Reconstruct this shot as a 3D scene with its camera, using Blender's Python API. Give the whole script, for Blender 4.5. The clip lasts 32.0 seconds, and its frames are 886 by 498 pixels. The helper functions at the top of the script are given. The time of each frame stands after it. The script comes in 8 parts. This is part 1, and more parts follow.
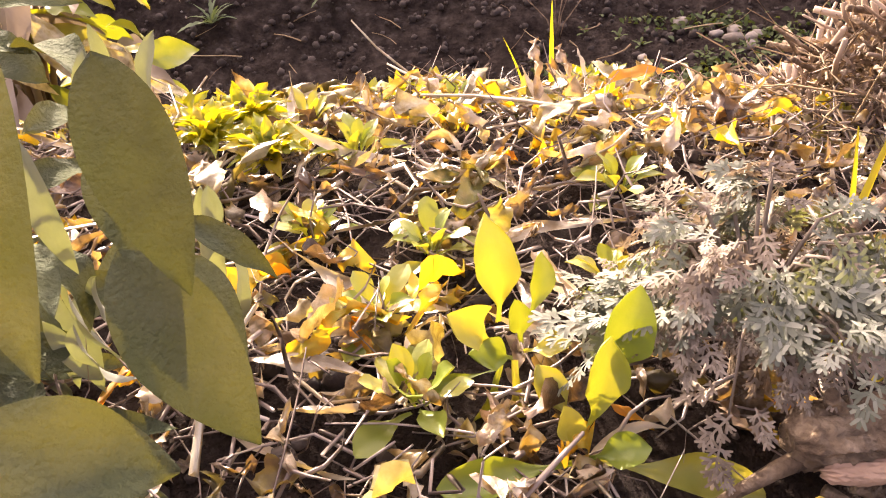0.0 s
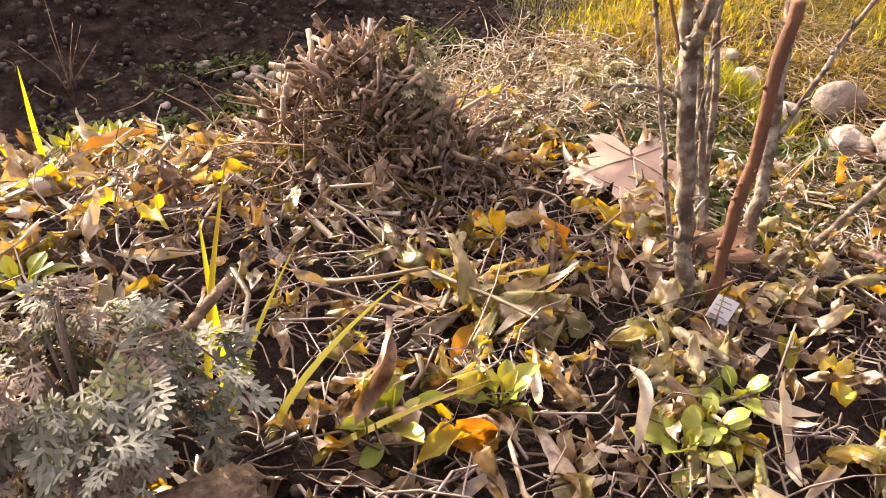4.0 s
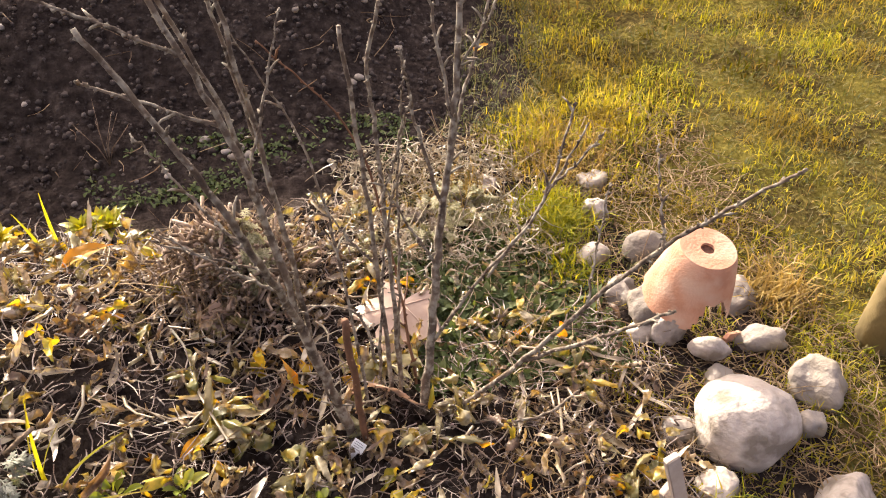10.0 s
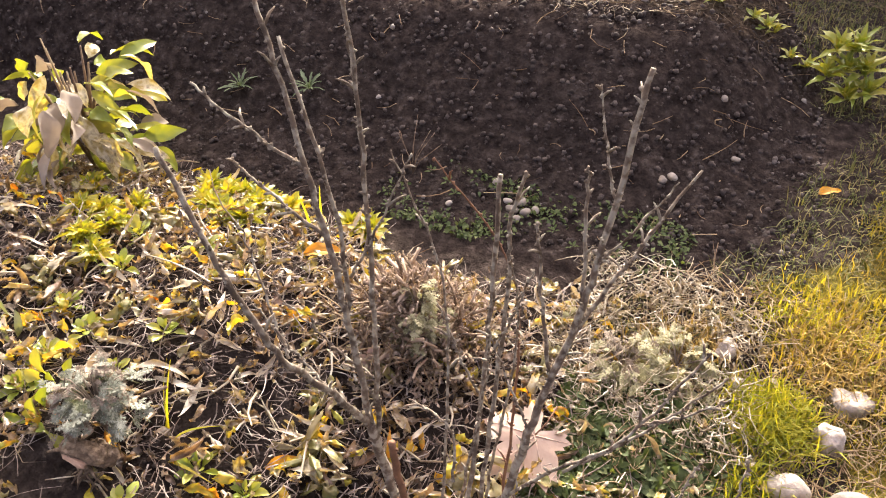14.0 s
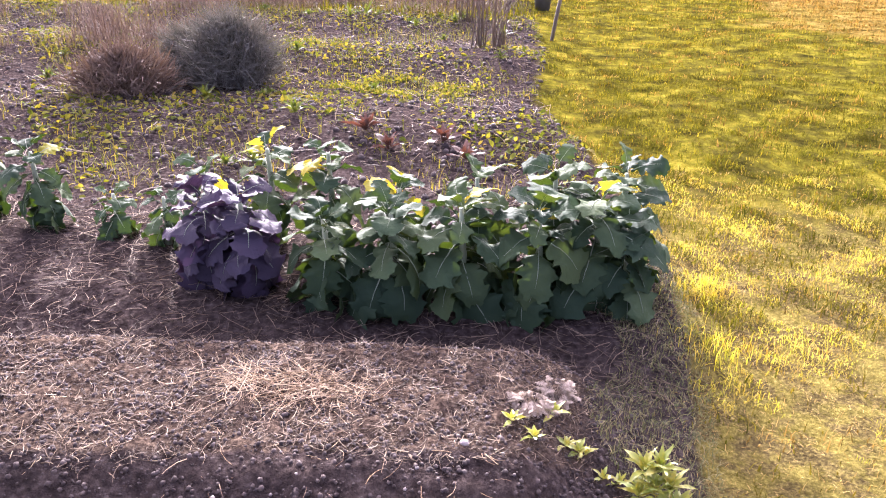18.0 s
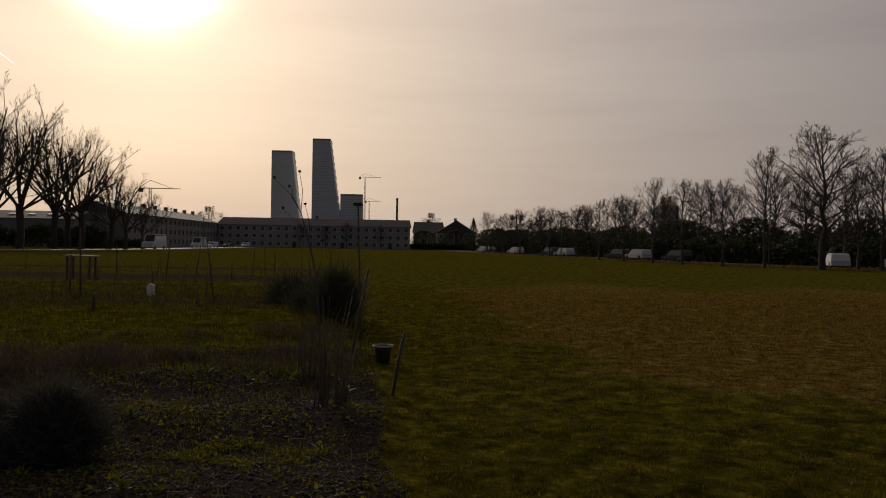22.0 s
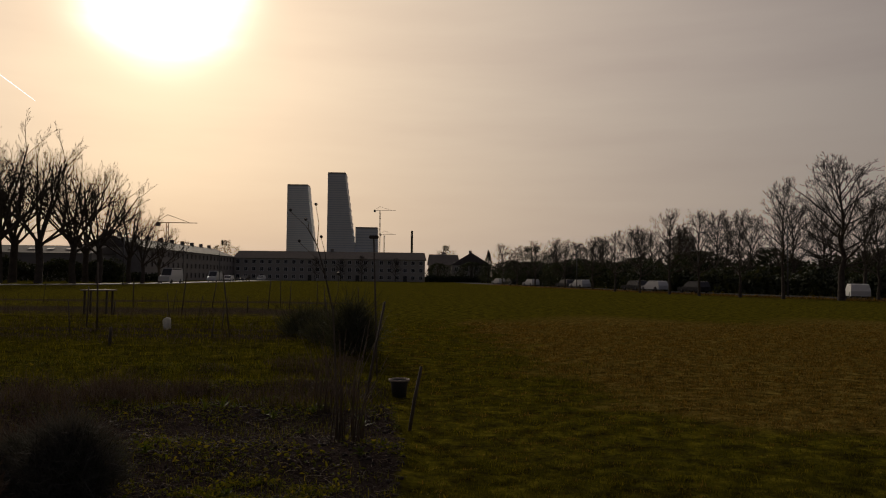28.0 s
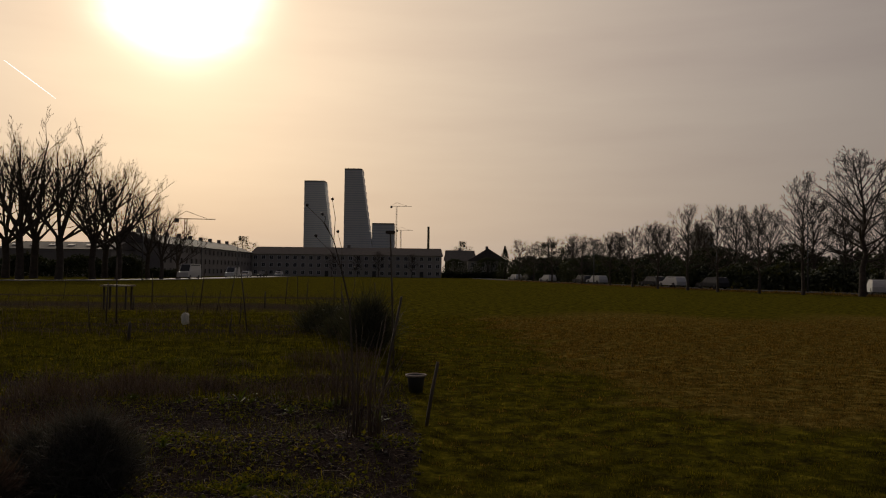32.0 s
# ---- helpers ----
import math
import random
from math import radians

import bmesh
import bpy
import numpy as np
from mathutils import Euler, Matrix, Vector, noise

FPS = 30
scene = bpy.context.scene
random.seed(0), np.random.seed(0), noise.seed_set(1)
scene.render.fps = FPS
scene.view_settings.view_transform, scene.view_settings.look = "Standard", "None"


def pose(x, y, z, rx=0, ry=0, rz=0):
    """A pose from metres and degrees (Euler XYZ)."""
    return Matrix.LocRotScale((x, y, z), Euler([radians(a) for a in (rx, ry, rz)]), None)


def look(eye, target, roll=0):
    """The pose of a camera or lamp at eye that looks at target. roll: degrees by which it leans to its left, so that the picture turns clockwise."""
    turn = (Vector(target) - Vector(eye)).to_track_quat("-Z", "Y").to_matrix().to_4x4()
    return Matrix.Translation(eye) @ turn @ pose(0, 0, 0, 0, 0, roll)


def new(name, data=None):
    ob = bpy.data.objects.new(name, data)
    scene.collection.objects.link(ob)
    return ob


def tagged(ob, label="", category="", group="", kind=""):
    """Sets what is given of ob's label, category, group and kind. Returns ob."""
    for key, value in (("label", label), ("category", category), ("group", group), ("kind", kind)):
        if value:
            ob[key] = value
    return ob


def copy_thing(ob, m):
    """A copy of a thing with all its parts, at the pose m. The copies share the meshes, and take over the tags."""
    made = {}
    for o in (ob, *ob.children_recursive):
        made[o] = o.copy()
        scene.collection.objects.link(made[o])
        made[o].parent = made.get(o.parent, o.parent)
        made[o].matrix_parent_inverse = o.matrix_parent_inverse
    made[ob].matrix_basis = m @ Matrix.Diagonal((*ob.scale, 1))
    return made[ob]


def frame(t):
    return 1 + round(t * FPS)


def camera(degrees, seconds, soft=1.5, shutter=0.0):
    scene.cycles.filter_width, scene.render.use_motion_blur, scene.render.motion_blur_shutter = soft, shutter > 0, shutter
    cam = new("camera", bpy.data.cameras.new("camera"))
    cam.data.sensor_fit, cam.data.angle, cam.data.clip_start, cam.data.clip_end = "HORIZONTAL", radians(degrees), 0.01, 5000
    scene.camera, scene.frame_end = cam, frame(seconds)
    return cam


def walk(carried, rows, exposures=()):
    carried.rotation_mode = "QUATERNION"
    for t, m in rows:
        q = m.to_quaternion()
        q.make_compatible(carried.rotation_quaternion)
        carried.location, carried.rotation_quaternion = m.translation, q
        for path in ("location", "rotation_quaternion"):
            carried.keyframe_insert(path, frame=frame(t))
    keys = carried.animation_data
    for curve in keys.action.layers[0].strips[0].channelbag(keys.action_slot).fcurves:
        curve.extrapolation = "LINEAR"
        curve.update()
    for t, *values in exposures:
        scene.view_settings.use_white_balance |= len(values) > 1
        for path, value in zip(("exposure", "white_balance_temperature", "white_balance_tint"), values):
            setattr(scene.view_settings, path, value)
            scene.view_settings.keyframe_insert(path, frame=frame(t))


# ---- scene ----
cam = camera(58.9, 32.0, soft=1.1)
PATH = [
    (0, (-0.557, 0.074, 0.41), (-0.615, 1.702, -0.75), -7.3),
    (0.5, (-0.544, 0.075, 0.41), (-0.435, 1.687, -0.768), -6.0),
    (1, (-0.53, 0.074, 0.415), (-0.302, 1.672, -0.766), -5.0),
    (1.5, (-0.523, 0.074, 0.416), (-0.235, 1.662, -0.766), -4.7),
    (2, (-0.516, 0.073, 0.417), (-0.173, 1.652, -0.761), -4.5),
    (2.5, (-0.491, 0.068, 0.42), (-0.042, 1.625, -0.752), -3.4),
    (3, (-0.468, 0.064, 0.428), (0.119, 1.575, -0.743), -1.5),
    (3.5, (-0.446, 0.06, 0.431), (0.246, 1.526, -0.74), -0.3),
    (4, (-0.427, 0.054, 0.437), (0.336, 1.483, -0.737), 0.3),
    (4.5, (-0.404, 0.05, 0.451), (0.459, 1.431, -0.711), 2.0),
    (6.5, (-0.34, 0.014, 0.608), (0.553, 1.302, -0.634), 1.7),
    (7, (-0.336, -0.027, 0.683), (0.518, 1.28, -0.567), -0.1),
    (7.5, (-0.366, -0.082, 0.749), (0.501, 1.183, -0.535), 0.9),
    (8, (-0.383, -0.138, 0.79), (0.458, 1.168, -0.469), -1.4),
    (8.5, (-0.315, -0.156, 0.804), (0.415, 1.167, -0.506), -0.9),
    (9, (-0.215, -0.188, 0.848), (0.318, 1.193, -0.497), -3.5),
    (9.5, (-0.142, -0.199, 0.866), (0.297, 1.193, -0.501), -3.0),
    (10, (-0.075, -0.176, 0.88), (0.238, 1.223, -0.515), -1.6),
    (10.5, (-0.02, -0.129, 0.883), (0.094, 1.225, -0.584), -0.9),
    (11, (0.006, -0.108, 0.89), (-0.102, 1.191, -0.627), -3.0),
    (11.5, (0.068, -0.085, 0.894), (-0.214, 1.147, -0.656), -3.4),
    (12, (0.138, -0.065, 0.891), (-0.278, 1.12, -0.665), -3.5),
    (12.5, (0.174, -0.058, 0.921), (-0.374, 1.126, -0.596), -4.4),
    (13, (0.188, -0.04, 0.948), (-0.441, 1.175, -0.511), -5.2),
    (13.5, (0.214, -0.042, 0.957), (-0.47, 1.256, -0.402), -4.6),
    (15.5, (0.094, 0.098, 1.057), (-0.378, 1.43, -0.358), -2.4),
    (16, (0.093, 0.136, 1.112), (-0.351, 1.588, -0.19), -2.0),
    (16.5, (0.076, 0.176, 1.177), (-0.327, 1.719, -0.03), -1.6),
    (17, (0.066, 0.186, 1.21), (-0.304, 1.819, 0.117), -1.0),
    (17.5, (0.068, 0.185, 1.243), (-0.251, 1.901, 0.267), -0.2),
    (18, (0.067, 0.183, 1.292), (-0.208, 1.982, 0.461), 0.6),
    (18.5, (0.07, 0.174, 1.329), (-0.15, 2.046, 0.66), 0.7),
    (19, (0.07, 0.181, 1.373), (-0.082, 2.108, 0.86), 1.1),
    (19.5, (0.091, 0.195, 1.406), (0.04, 2.158, 1.023), 1.3),
    (20, (0.103, 0.21, 1.443), (0.132, 2.193, 1.188), 1.6),
    (20.5, (0.094, 0.196, 1.466), (0.149, 2.189, 1.318), 1.4),
    (21, (0.09, 0.181, 1.481), (0.142, 2.178, 1.394), 0.8),
    (21.5, (0.086, 0.171, 1.487), (0.119, 2.171, 1.449), 0.6),
    (22, (0.073, 0.163, 1.487), (0.154, 2.161, 1.477), 1.0),
    (22.5, (0.067, 0.162, 1.49), (0.193, 2.158, 1.491), 1.3),
    (23, (0.067, 0.165, 1.485), (0.206, 2.16, 1.479), 1.3),
    (23.5, (0.072, 0.173, 1.48), (0.182, 2.17, 1.469), 1.1),
    (24, (0.074, 0.185, 1.477), (0.147, 2.183, 1.475), 0.9),
    (24.5, (0.069, 0.197, 1.482), (0.125, 2.196, 1.495), 0.7),
    (25, (0.065, 0.199, 1.483), (0.11, 2.198, 1.511), 0.7),
    (25.5, (0.059, 0.197, 1.488), (0.114, 2.195, 1.536), 0.8),
    (27.5, (0.057, 0.222, 1.486), (0.106, 2.221, 1.547), 0.6),
    (28, (0.056, 0.227, 1.487), (0.098, 2.225, 1.559), 0.7),
    (28.5, (0.059, 0.219, 1.487), (0.092, 2.218, 1.562), 0.7),
    (29, (0.058, 0.212, 1.489), (0.089, 2.21, 1.563), 0.7),
    (29.5, (0.058, 0.212, 1.486), (0.087, 2.21, 1.557), 0.7),
    (30, (0.055, 0.224, 1.484), (0.084, 2.223, 1.555), 0.7),
    (30.5, (0.054, 0.238, 1.483), (0.078, 2.237, 1.548), 0.7),
    (31, (0.054, 0.241, 1.478), (0.073, 2.24, 1.543), 0.7),
    (31.5, (0.054, 0.252, 1.48), (0.066, 2.252, 1.54), 0.8),
    (32, (0.054, 0.264, 1.478), (0.054, 2.263, 1.539), 0.7),
]
SUN_AZ, SUN_EL = 18.7, 19.5          # degrees to the left of +y, and above the horizon
EXPOSURES = [(0.0, 2.38, 6550, 20), (2.0, 2.18, 6550, 20), (4.0, 1.87, 6500, 17), (6.5, 1.75, 6350, 12), (10.0, 1.75, 6150, 10), (13.5, 1.98, 5950, 9), (15.5, 2.5, 5800, 12), (16.0, 2.68, 5800, 13), (17.0, 3.45, 5350, 14), (18.0, 3.0, 5200, 28), (19.0, 2.38, 5050, 34), (20.0, 0.5, 6250, 24), (21.0, -1.52, 5750, 16), (22.0, -1.86, 5950, 11), (25.0, -1.90, 6200, 10), (32.0, -1.95, 6300, 10)]
walk(cam, [(t, look(eye, target, roll)) for t, eye, target, roll in PATH], EXPOSURES)

# ---- sky and sun ----
S_AZ, S_EL = radians(SUN_AZ), radians(SUN_EL)
SUN_WAY = Vector((-math.sin(S_AZ) * math.cos(S_EL), math.cos(S_AZ) * math.cos(S_EL), math.sin(S_EL)))
world = bpy.data.worlds.new("hazy_winter_sky")
scene.world = world
world.use_nodes = True
wn, wl = world.node_tree.nodes, world.node_tree.links
wn.clear()


def wmath(op, a, b=None, clamp=False):
    n = wn.new("ShaderNodeMath")
    n.operation, n.use_clamp = op, clamp
    for i, v in enumerate((a, b)):
        if v is None:
            continue
        if isinstance(v, (int, float)):
            n.inputs[i].default_value = v
        else:
            wl.new(v, n.inputs[i])
    return n.outputs[0]


def wmix(fac, a, b, blend="MIX"):
    n = wn.new("ShaderNodeMix")
    n.data_type, n.blend_type = "RGBA", blend
    for s, v in ((n.inputs[0], fac), (n.inputs[6], a), (n.inputs[7], b)):
        if isinstance(v, (int, float)):
            s.default_value = v
        elif isinstance(v, tuple):
            s.default_value = (*v, 1)
        else:
            wl.new(v, s)
    return n.outputs[2]


sky = wn.new("ShaderNodeTexSky")
sky.sky_type, sky.sun_disc = "NISHITA", False
sky.sun_elevation, sky.sun_rotation = S_EL, -S_AZ
sky.air_density, sky.dust_density = 1.6, 4.0
coord = wn.new("ShaderNodeTexCoord")
dot = wn.new("ShaderNodeVectorMath")
dot.operation = "DOT_PRODUCT"
wl.new(coord.outputs["Generated"], dot.inputs[0])
dot.inputs[1].default_value = SUN_WAY
stretch = wn.new("ShaderNodeMapping")
stretch.inputs["Scale"].default_value = (1.2, 1.2, 9.0)
wl.new(coord.outputs["Generated"], stretch.inputs[0])
cloud = wn.new("ShaderNodeTexNoise")
cloud.inputs["Scale"].default_value, cloud.inputs["Detail"].default_value, cloud.inputs["Roughness"].default_value = 1.7, 7.0, 0.55
wl.new(stretch.outputs[0], cloud.inputs[0])
c_fac = cloud.outputs[0]
facing = wmath("MAXIMUM", dot.outputs["Value"], 0.0)
wide = wmath("POWER", facing, 1.4)
close = wmath("POWER", facing, 9.0)
halo = wmath("POWER", wmath("MULTIPLY", facing, wmath("ADD", 0.9970, wmath("MULTIPLY", c_fac, 0.006))), 620.0)
veil = wmix(wide, (0.070, 0.060, 0.070), (0.680, 0.556, 0.460))
veil = wmix(1.0, veil, wmix(close, (0, 0, 0), (0.42, 0.285, 0.135)), "ADD")
streak = wmath("MULTIPLY", wmath("SUBTRACT", c_fac, 0.40), 3.2, True)
veil = wmix(wmath("MULTIPLY", streak, 0.34), veil, wmix(1.0, veil, (0.68, 0.62, 0.67), "MULTIPLY"))
blue = wmix(1.0, sky.outputs[0], (0.07, 0.07, 0.075), "MULTIPLY")
base_sky = wmix(0.88, blue, veil)
glow = wmix(1.0, base_sky, wmix(halo, (0, 0, 0), (7.0, 6.3, 5.0)), "ADD")
back = wn.new("ShaderNodeBackground")
wl.new(glow, back.inputs[0])
back.inputs[1].default_value = 2.9
wl.new(back.outputs[0], wn.new("ShaderNodeOutputWorld").inputs[0])
sun = new("sun", bpy.data.lights.new("sun", "SUN"))
sun.data.energy, sun.data.angle, sun.data.color = 4.2, radians(0.8), (1.0, 0.86, 0.66)
sun.matrix_world = look((0, 0, 0), -SUN_WAY)


# ---- materials ----
def material(name, colors, rough=0.8, scale=8.0, bump=0.3, bump_scale=None, vary="island", translucent=0.0, through_color=None,
             metal=0.0, detail=6.0, spec=0.35, dist=0.01, stain=None, stain_scale=1.5):
    """A noise-mixed surface. vary: 'island' or 'object' shifts the colour per piece; stain: a second, larger-scale tone."""
    m = bpy.data.materials.new(name)
    m.use_nodes = True
    n, l = m.node_tree.nodes, m.node_tree.links
    b = n["Principled BSDF"]
    co = n.new("ShaderNodeTexCoord").outputs["Object"]
    tex = n.new("ShaderNodeTexNoise")
    tex.inputs["Scale"].default_value, tex.inputs["Detail"].default_value = scale, detail
    l.new(co, tex.inputs[0])
    fac = tex.outputs[0]
    if vary:
        if vary == "island":
            r = n.new("ShaderNodeNewGeometry").outputs["Random Per Island"]
        else:
            r = n.new("ShaderNodeObjectInfo").outputs["Random"]
        a = n.new("ShaderNodeMath")
        a.operation = "MULTIPLY_ADD"
        l.new(fac, a.inputs[0])
        a.inputs[1].default_value, a.inputs[2].default_value = 0.9, -0.45
        c = n.new("ShaderNodeMath")
        c.operation = "ADD"
        l.new(a.outputs[0], c.inputs[0])
        l.new(r, c.inputs[1])
        fac = c.outputs[0]
    ramp = n.new("ShaderNodeValToRGB")
    e = ramp.color_ramp.elements
    lo, hi = (0.0, 1.0) if vary else (0.3, 0.7)
    for i, col in enumerate(colors):
        p = lo + (hi - lo) * i / max(1, len(colors) - 1)
        k = e[i] if i < 2 else e.new(p)
        k.position, k.color = p, (*col, 1)
    l.new(fac, ramp.inputs[0])
    out = ramp.outputs[0]
    if stain:
        t2 = n.new("ShaderNodeTexNoise")
        t2.inputs["Scale"].default_value, t2.inputs["Detail"].default_value = stain_scale, 4.0
        l.new(co, t2.inputs[0])
        rr = n.new("ShaderNodeMapRange")
        rr.inputs[1].default_value, rr.inputs[2].default_value = 0.45, 0.62
        l.new(t2.outputs[0], rr.inputs[0])
        mx = n.new("ShaderNodeMix")
        mx.data_type = "RGBA"
        l.new(rr.outputs[0], mx.inputs[0])
        l.new(out, mx.inputs[6])
        mx.inputs[7].default_value = (*stain, 1)
        out = mx.outputs[2]
    l.new(out, b.inputs["Base Color"])
    b.inputs["Roughness"].default_value, b.inputs["Metallic"].default_value = rough, metal
    b.inputs["Specular IOR Level"].default_value = spec
    if bump:
        bt = n.new("ShaderNodeTexNoise")
        bt.inputs["Scale"].default_value, bt.inputs["Detail"].default_value = bump_scale or scale * 3, 8.0
        l.new(co, bt.inputs[0])
        bn = n.new("ShaderNodeBump")
        bn.inputs["Strength"].default_value, bn.inputs["Distance"].default_value = bump, dist
        l.new(bt.outputs[0], bn.inputs["Height"])
        l.new(bn.outputs[0], b.inputs["Normal"])
    if translucent:
        tr = n.new("ShaderNodeBsdfTranslucent")
        hs = n.new("ShaderNodeMix")
        hs.data_type, hs.blend_type = "RGBA", "MULTIPLY"
        hs.inputs[0].default_value = 1.0
        l.new(out, hs.inputs[6])
        hs.inputs[7].default_value = (*(through_color or (2.2, 2.0, 0.6)), 1)
        l.new(hs.outputs[2], tr.inputs[0])
        ms = n.new("ShaderNodeMixShader")
        ms.inputs[0].default_value = translucent
        l.new(b.outputs[0], ms.inputs[1])
        l.new(tr.outputs[0], ms.inputs[2])
        l.new(ms.outputs[0], n["Material Output"].inputs[0])
    return m


M_SAGE = material("sage_leaf", [(0.048, 0.056, 0.036), (0.076, 0.087, 0.054), (0.105, 0.117, 0.074)], 0.95, 90, 1.0, 600, "object", 0.10, (3.0, 2.3, 0.35), spec=0.15, stain=(0.075, 0.088, 0.040), stain_scale=30, dist=0.002)
M_SALAD = material("salad_leaf", [(0.15, 0.20, 0.025), (0.22, 0.25, 0.04), (0.30, 0.29, 0.06)], 0.36, 60, 0.5, 160, "object", 0.23, (2.0, 1.6, 0.28), spec=0.5, dist=0.001)
M_CRESTLEAF = material("young_salad_leaf", [(0.16, 0.19, 0.014), (0.25, 0.25, 0.02), (0.36, 0.30, 0.025)], 0.45, 60, 0.5, 160, "object", 0.38, (2.0, 1.7, 0.14), spec=0.4, dist=0.001)
M_ROSETTE = material("rosette_leaf", [(0.08, 0.12, 0.02), (0.15, 0.18, 0.03), (0.22, 0.22, 0.05)], 0.55, 40, 0.3, 200, "island", 0.32, (2.3, 1.9, 0.25), dist=0.001)
M_WORM = material("wormwood_leaf", [(0.105, 0.112, 0.088), (0.165, 0.17, 0.14), (0.27, 0.272, 0.235)], 0.8, 60, 0.3, 400, "island", 0.15, (1.8, 1.8, 0.4), dist=0.001)
M_PALEHERB = material("pale_withered_herb", [(0.17, 0.16, 0.085), (0.26, 0.24, 0.145), (0.35, 0.32, 0.22)], 0.8, 60, 0.3, 400, "island", 0.2, (1.6, 1.5, 0.5), dist=0.001)
M_MULCH = material("straw_mulch", [(0.035, 0.024, 0.017), (0.078, 0.055, 0.036), (0.135, 0.097, 0.065), (0.25, 0.19, 0.125)], 0.75, 40, 0.2, 300, "island", 0.1, (1.5, 1.2, 0.6), dist=0.001)
M_WORMDRY = material("withered_wormwood", [(0.17, 0.135, 0.105), (0.30, 0.25, 0.205)], 0.9, 60, 0.3, 300, "island", 0.2, (1.3, 1.1, 0.8), dist=0.001)
M_LITTER = material("dry_leaf", [(0.05, 0.030, 0.020), (0.24, 0.16, 0.11), (0.12, 0.085, 0.055), (0.36, 0.265, 0.18), (0.25, 0.195, 0.11), (0.48, 0.395, 0.30), (0.08, 0.052, 0.034), (0.34, 0.235, 0.08), (0.54, 0.47, 0.38)], 0.36, 50, 0.6, 160, "island", 0.2, (1.8, 1.4, 0.35), spec=0.55, dist=0.003)
M_LITTER_OB = material("dry_leaf_single", [(0.05, 0.030, 0.020), (0.24, 0.16, 0.11), (0.12, 0.085, 0.055), (0.36, 0.265, 0.18), (0.25, 0.195, 0.11), (0.48, 0.395, 0.30), (0.08, 0.052, 0.034), (0.34, 0.235, 0.08), (0.54, 0.47, 0.38)], 0.36, 50, 0.6, 160, "object", 0.2, (1.8, 1.4, 0.35), spec=0.55, dist=0.003)
M_BLEACHED = material("bleached_leaf", [(0.30, 0.24, 0.17), (0.46, 0.40, 0.31), (0.20, 0.15, 0.09), (0.56, 0.52, 0.45)], 0.32, 60, 0.4, 200, "island", 0.2, (1.6, 1.3, 0.5), spec=0.6, dist=0.002)
M_YELLOW = material("yellow_withering_leaf", [(0.42, 0.28, 0.02), (0.34, 0.32, 0.03), (0.50, 0.40, 0.05), (0.22, 0.24, 0.03), (0.46, 0.22, 0.02)], 0.45, 70, 0.4, 200, "island", 0.42, (1.7, 1.12, 0.15), spec=0.4, dist=0.002)
M_OLIVE = material("withered_green_leaf", [(0.07, 0.055, 0.026), (0.22, 0.19, 0.07), (0.36, 0.315, 0.19), (0.13, 0.10, 0.045), (0.47, 0.42, 0.31), (0.28, 0.21, 0.055), (0.13, 0.085, 0.05), (0.30, 0.23, 0.15)], 0.32, 60, 0.5, 180, "island", 0.25, (1.9, 1.6, 0.3), spec=0.55, dist=0.002)
M_WILT = material("wilted_salad_leaf", [(0.10, 0.092, 0.030), (0.24, 0.21, 0.10), (0.15, 0.11, 0.055), (0.40, 0.355, 0.25), (0.34, 0.23, 0.022), (0.11, 0.115, 0.028), (0.19, 0.15, 0.05), (0.28, 0.235, 0.13)], 0.34, 45, 0.6, 140, "object", 0.28, (1.8, 1.5, 0.35), spec=0.55, dist=0.003)
M_ROOTS = material("pale_dry_stalk", [(0.11, 0.078, 0.064), (0.21, 0.16, 0.135), (0.36, 0.295, 0.26), (0.16, 0.115, 0.095), (0.50, 0.43, 0.39)], 0.6, 40, 0.2, 300, "island", 0.1, (1.4, 1.2, 0.8), dist=0.001)
M_DEADLEAF = material("crumpled_dead_leaf", [(0.13, 0.09, 0.065), (0.28, 0.205, 0.155), (0.42, 0.34, 0.28), (0.19, 0.135, 0.095)], 0.6, 50, 0.5, 160, "island", 0.15, (1.5, 1.2, 0.6), dist=0.002)
M_BAREWOOD = material("barkless_wood", [(0.34, 0.21, 0.14), (0.46, 0.31, 0.22)], 0.8, 40, 0.5, 160, "", dist=0.002)
M_CUTSTEM = material("cut_dry_stem", [(0.17, 0.115, 0.08), (0.29, 0.21, 0.15), (0.41, 0.32, 0.25)], 0.8, 50, 0.4, 200, "object", dist=0.002)
M_STRAW = material("straw", [(0.10, 0.06, 0.035), (0.24, 0.16, 0.085), (0.36, 0.27, 0.16), (0.20, 0.13, 0.08)], 0.7, 40, 0.2, 300, "island", 0.1, (1.5, 1.2, 0.6), dist=0.001)
M_BARK = material("bush_bark", [(0.060, 0.043, 0.032), (0.125, 0.092, 0.067), (0.195, 0.152, 0.115)], 0.9, 55, 0.9, 160, "", stain=(0.28, 0.25, 0.20), stain_scale=110, dist=0.003)
M_REDWOOD = material("bare_stem_wood", [(0.10, 0.05, 0.03), (0.18, 0.09, 0.05)], 0.85, 60, 0.6, 200, "", dist=0.002)
M_LOG = material("weathered_log", [(0.075, 0.048, 0.030), (0.20, 0.14, 0.09), (0.36, 0.27, 0.19)], 0.9, 110, 1.0, 260, "", stain=(0.10, 0.066, 0.042), stain_scale=75, dist=0.004)
M_MAPLE = material("maple_leaf", [(0.36, 0.24, 0.18), (0.46, 0.33, 0.26), (0.55, 0.42, 0.34)], 0.45, 25, 0.4, 120, "", 0.2, (1.1, 0.9, 0.7), spec=0.5, dist=0.001)
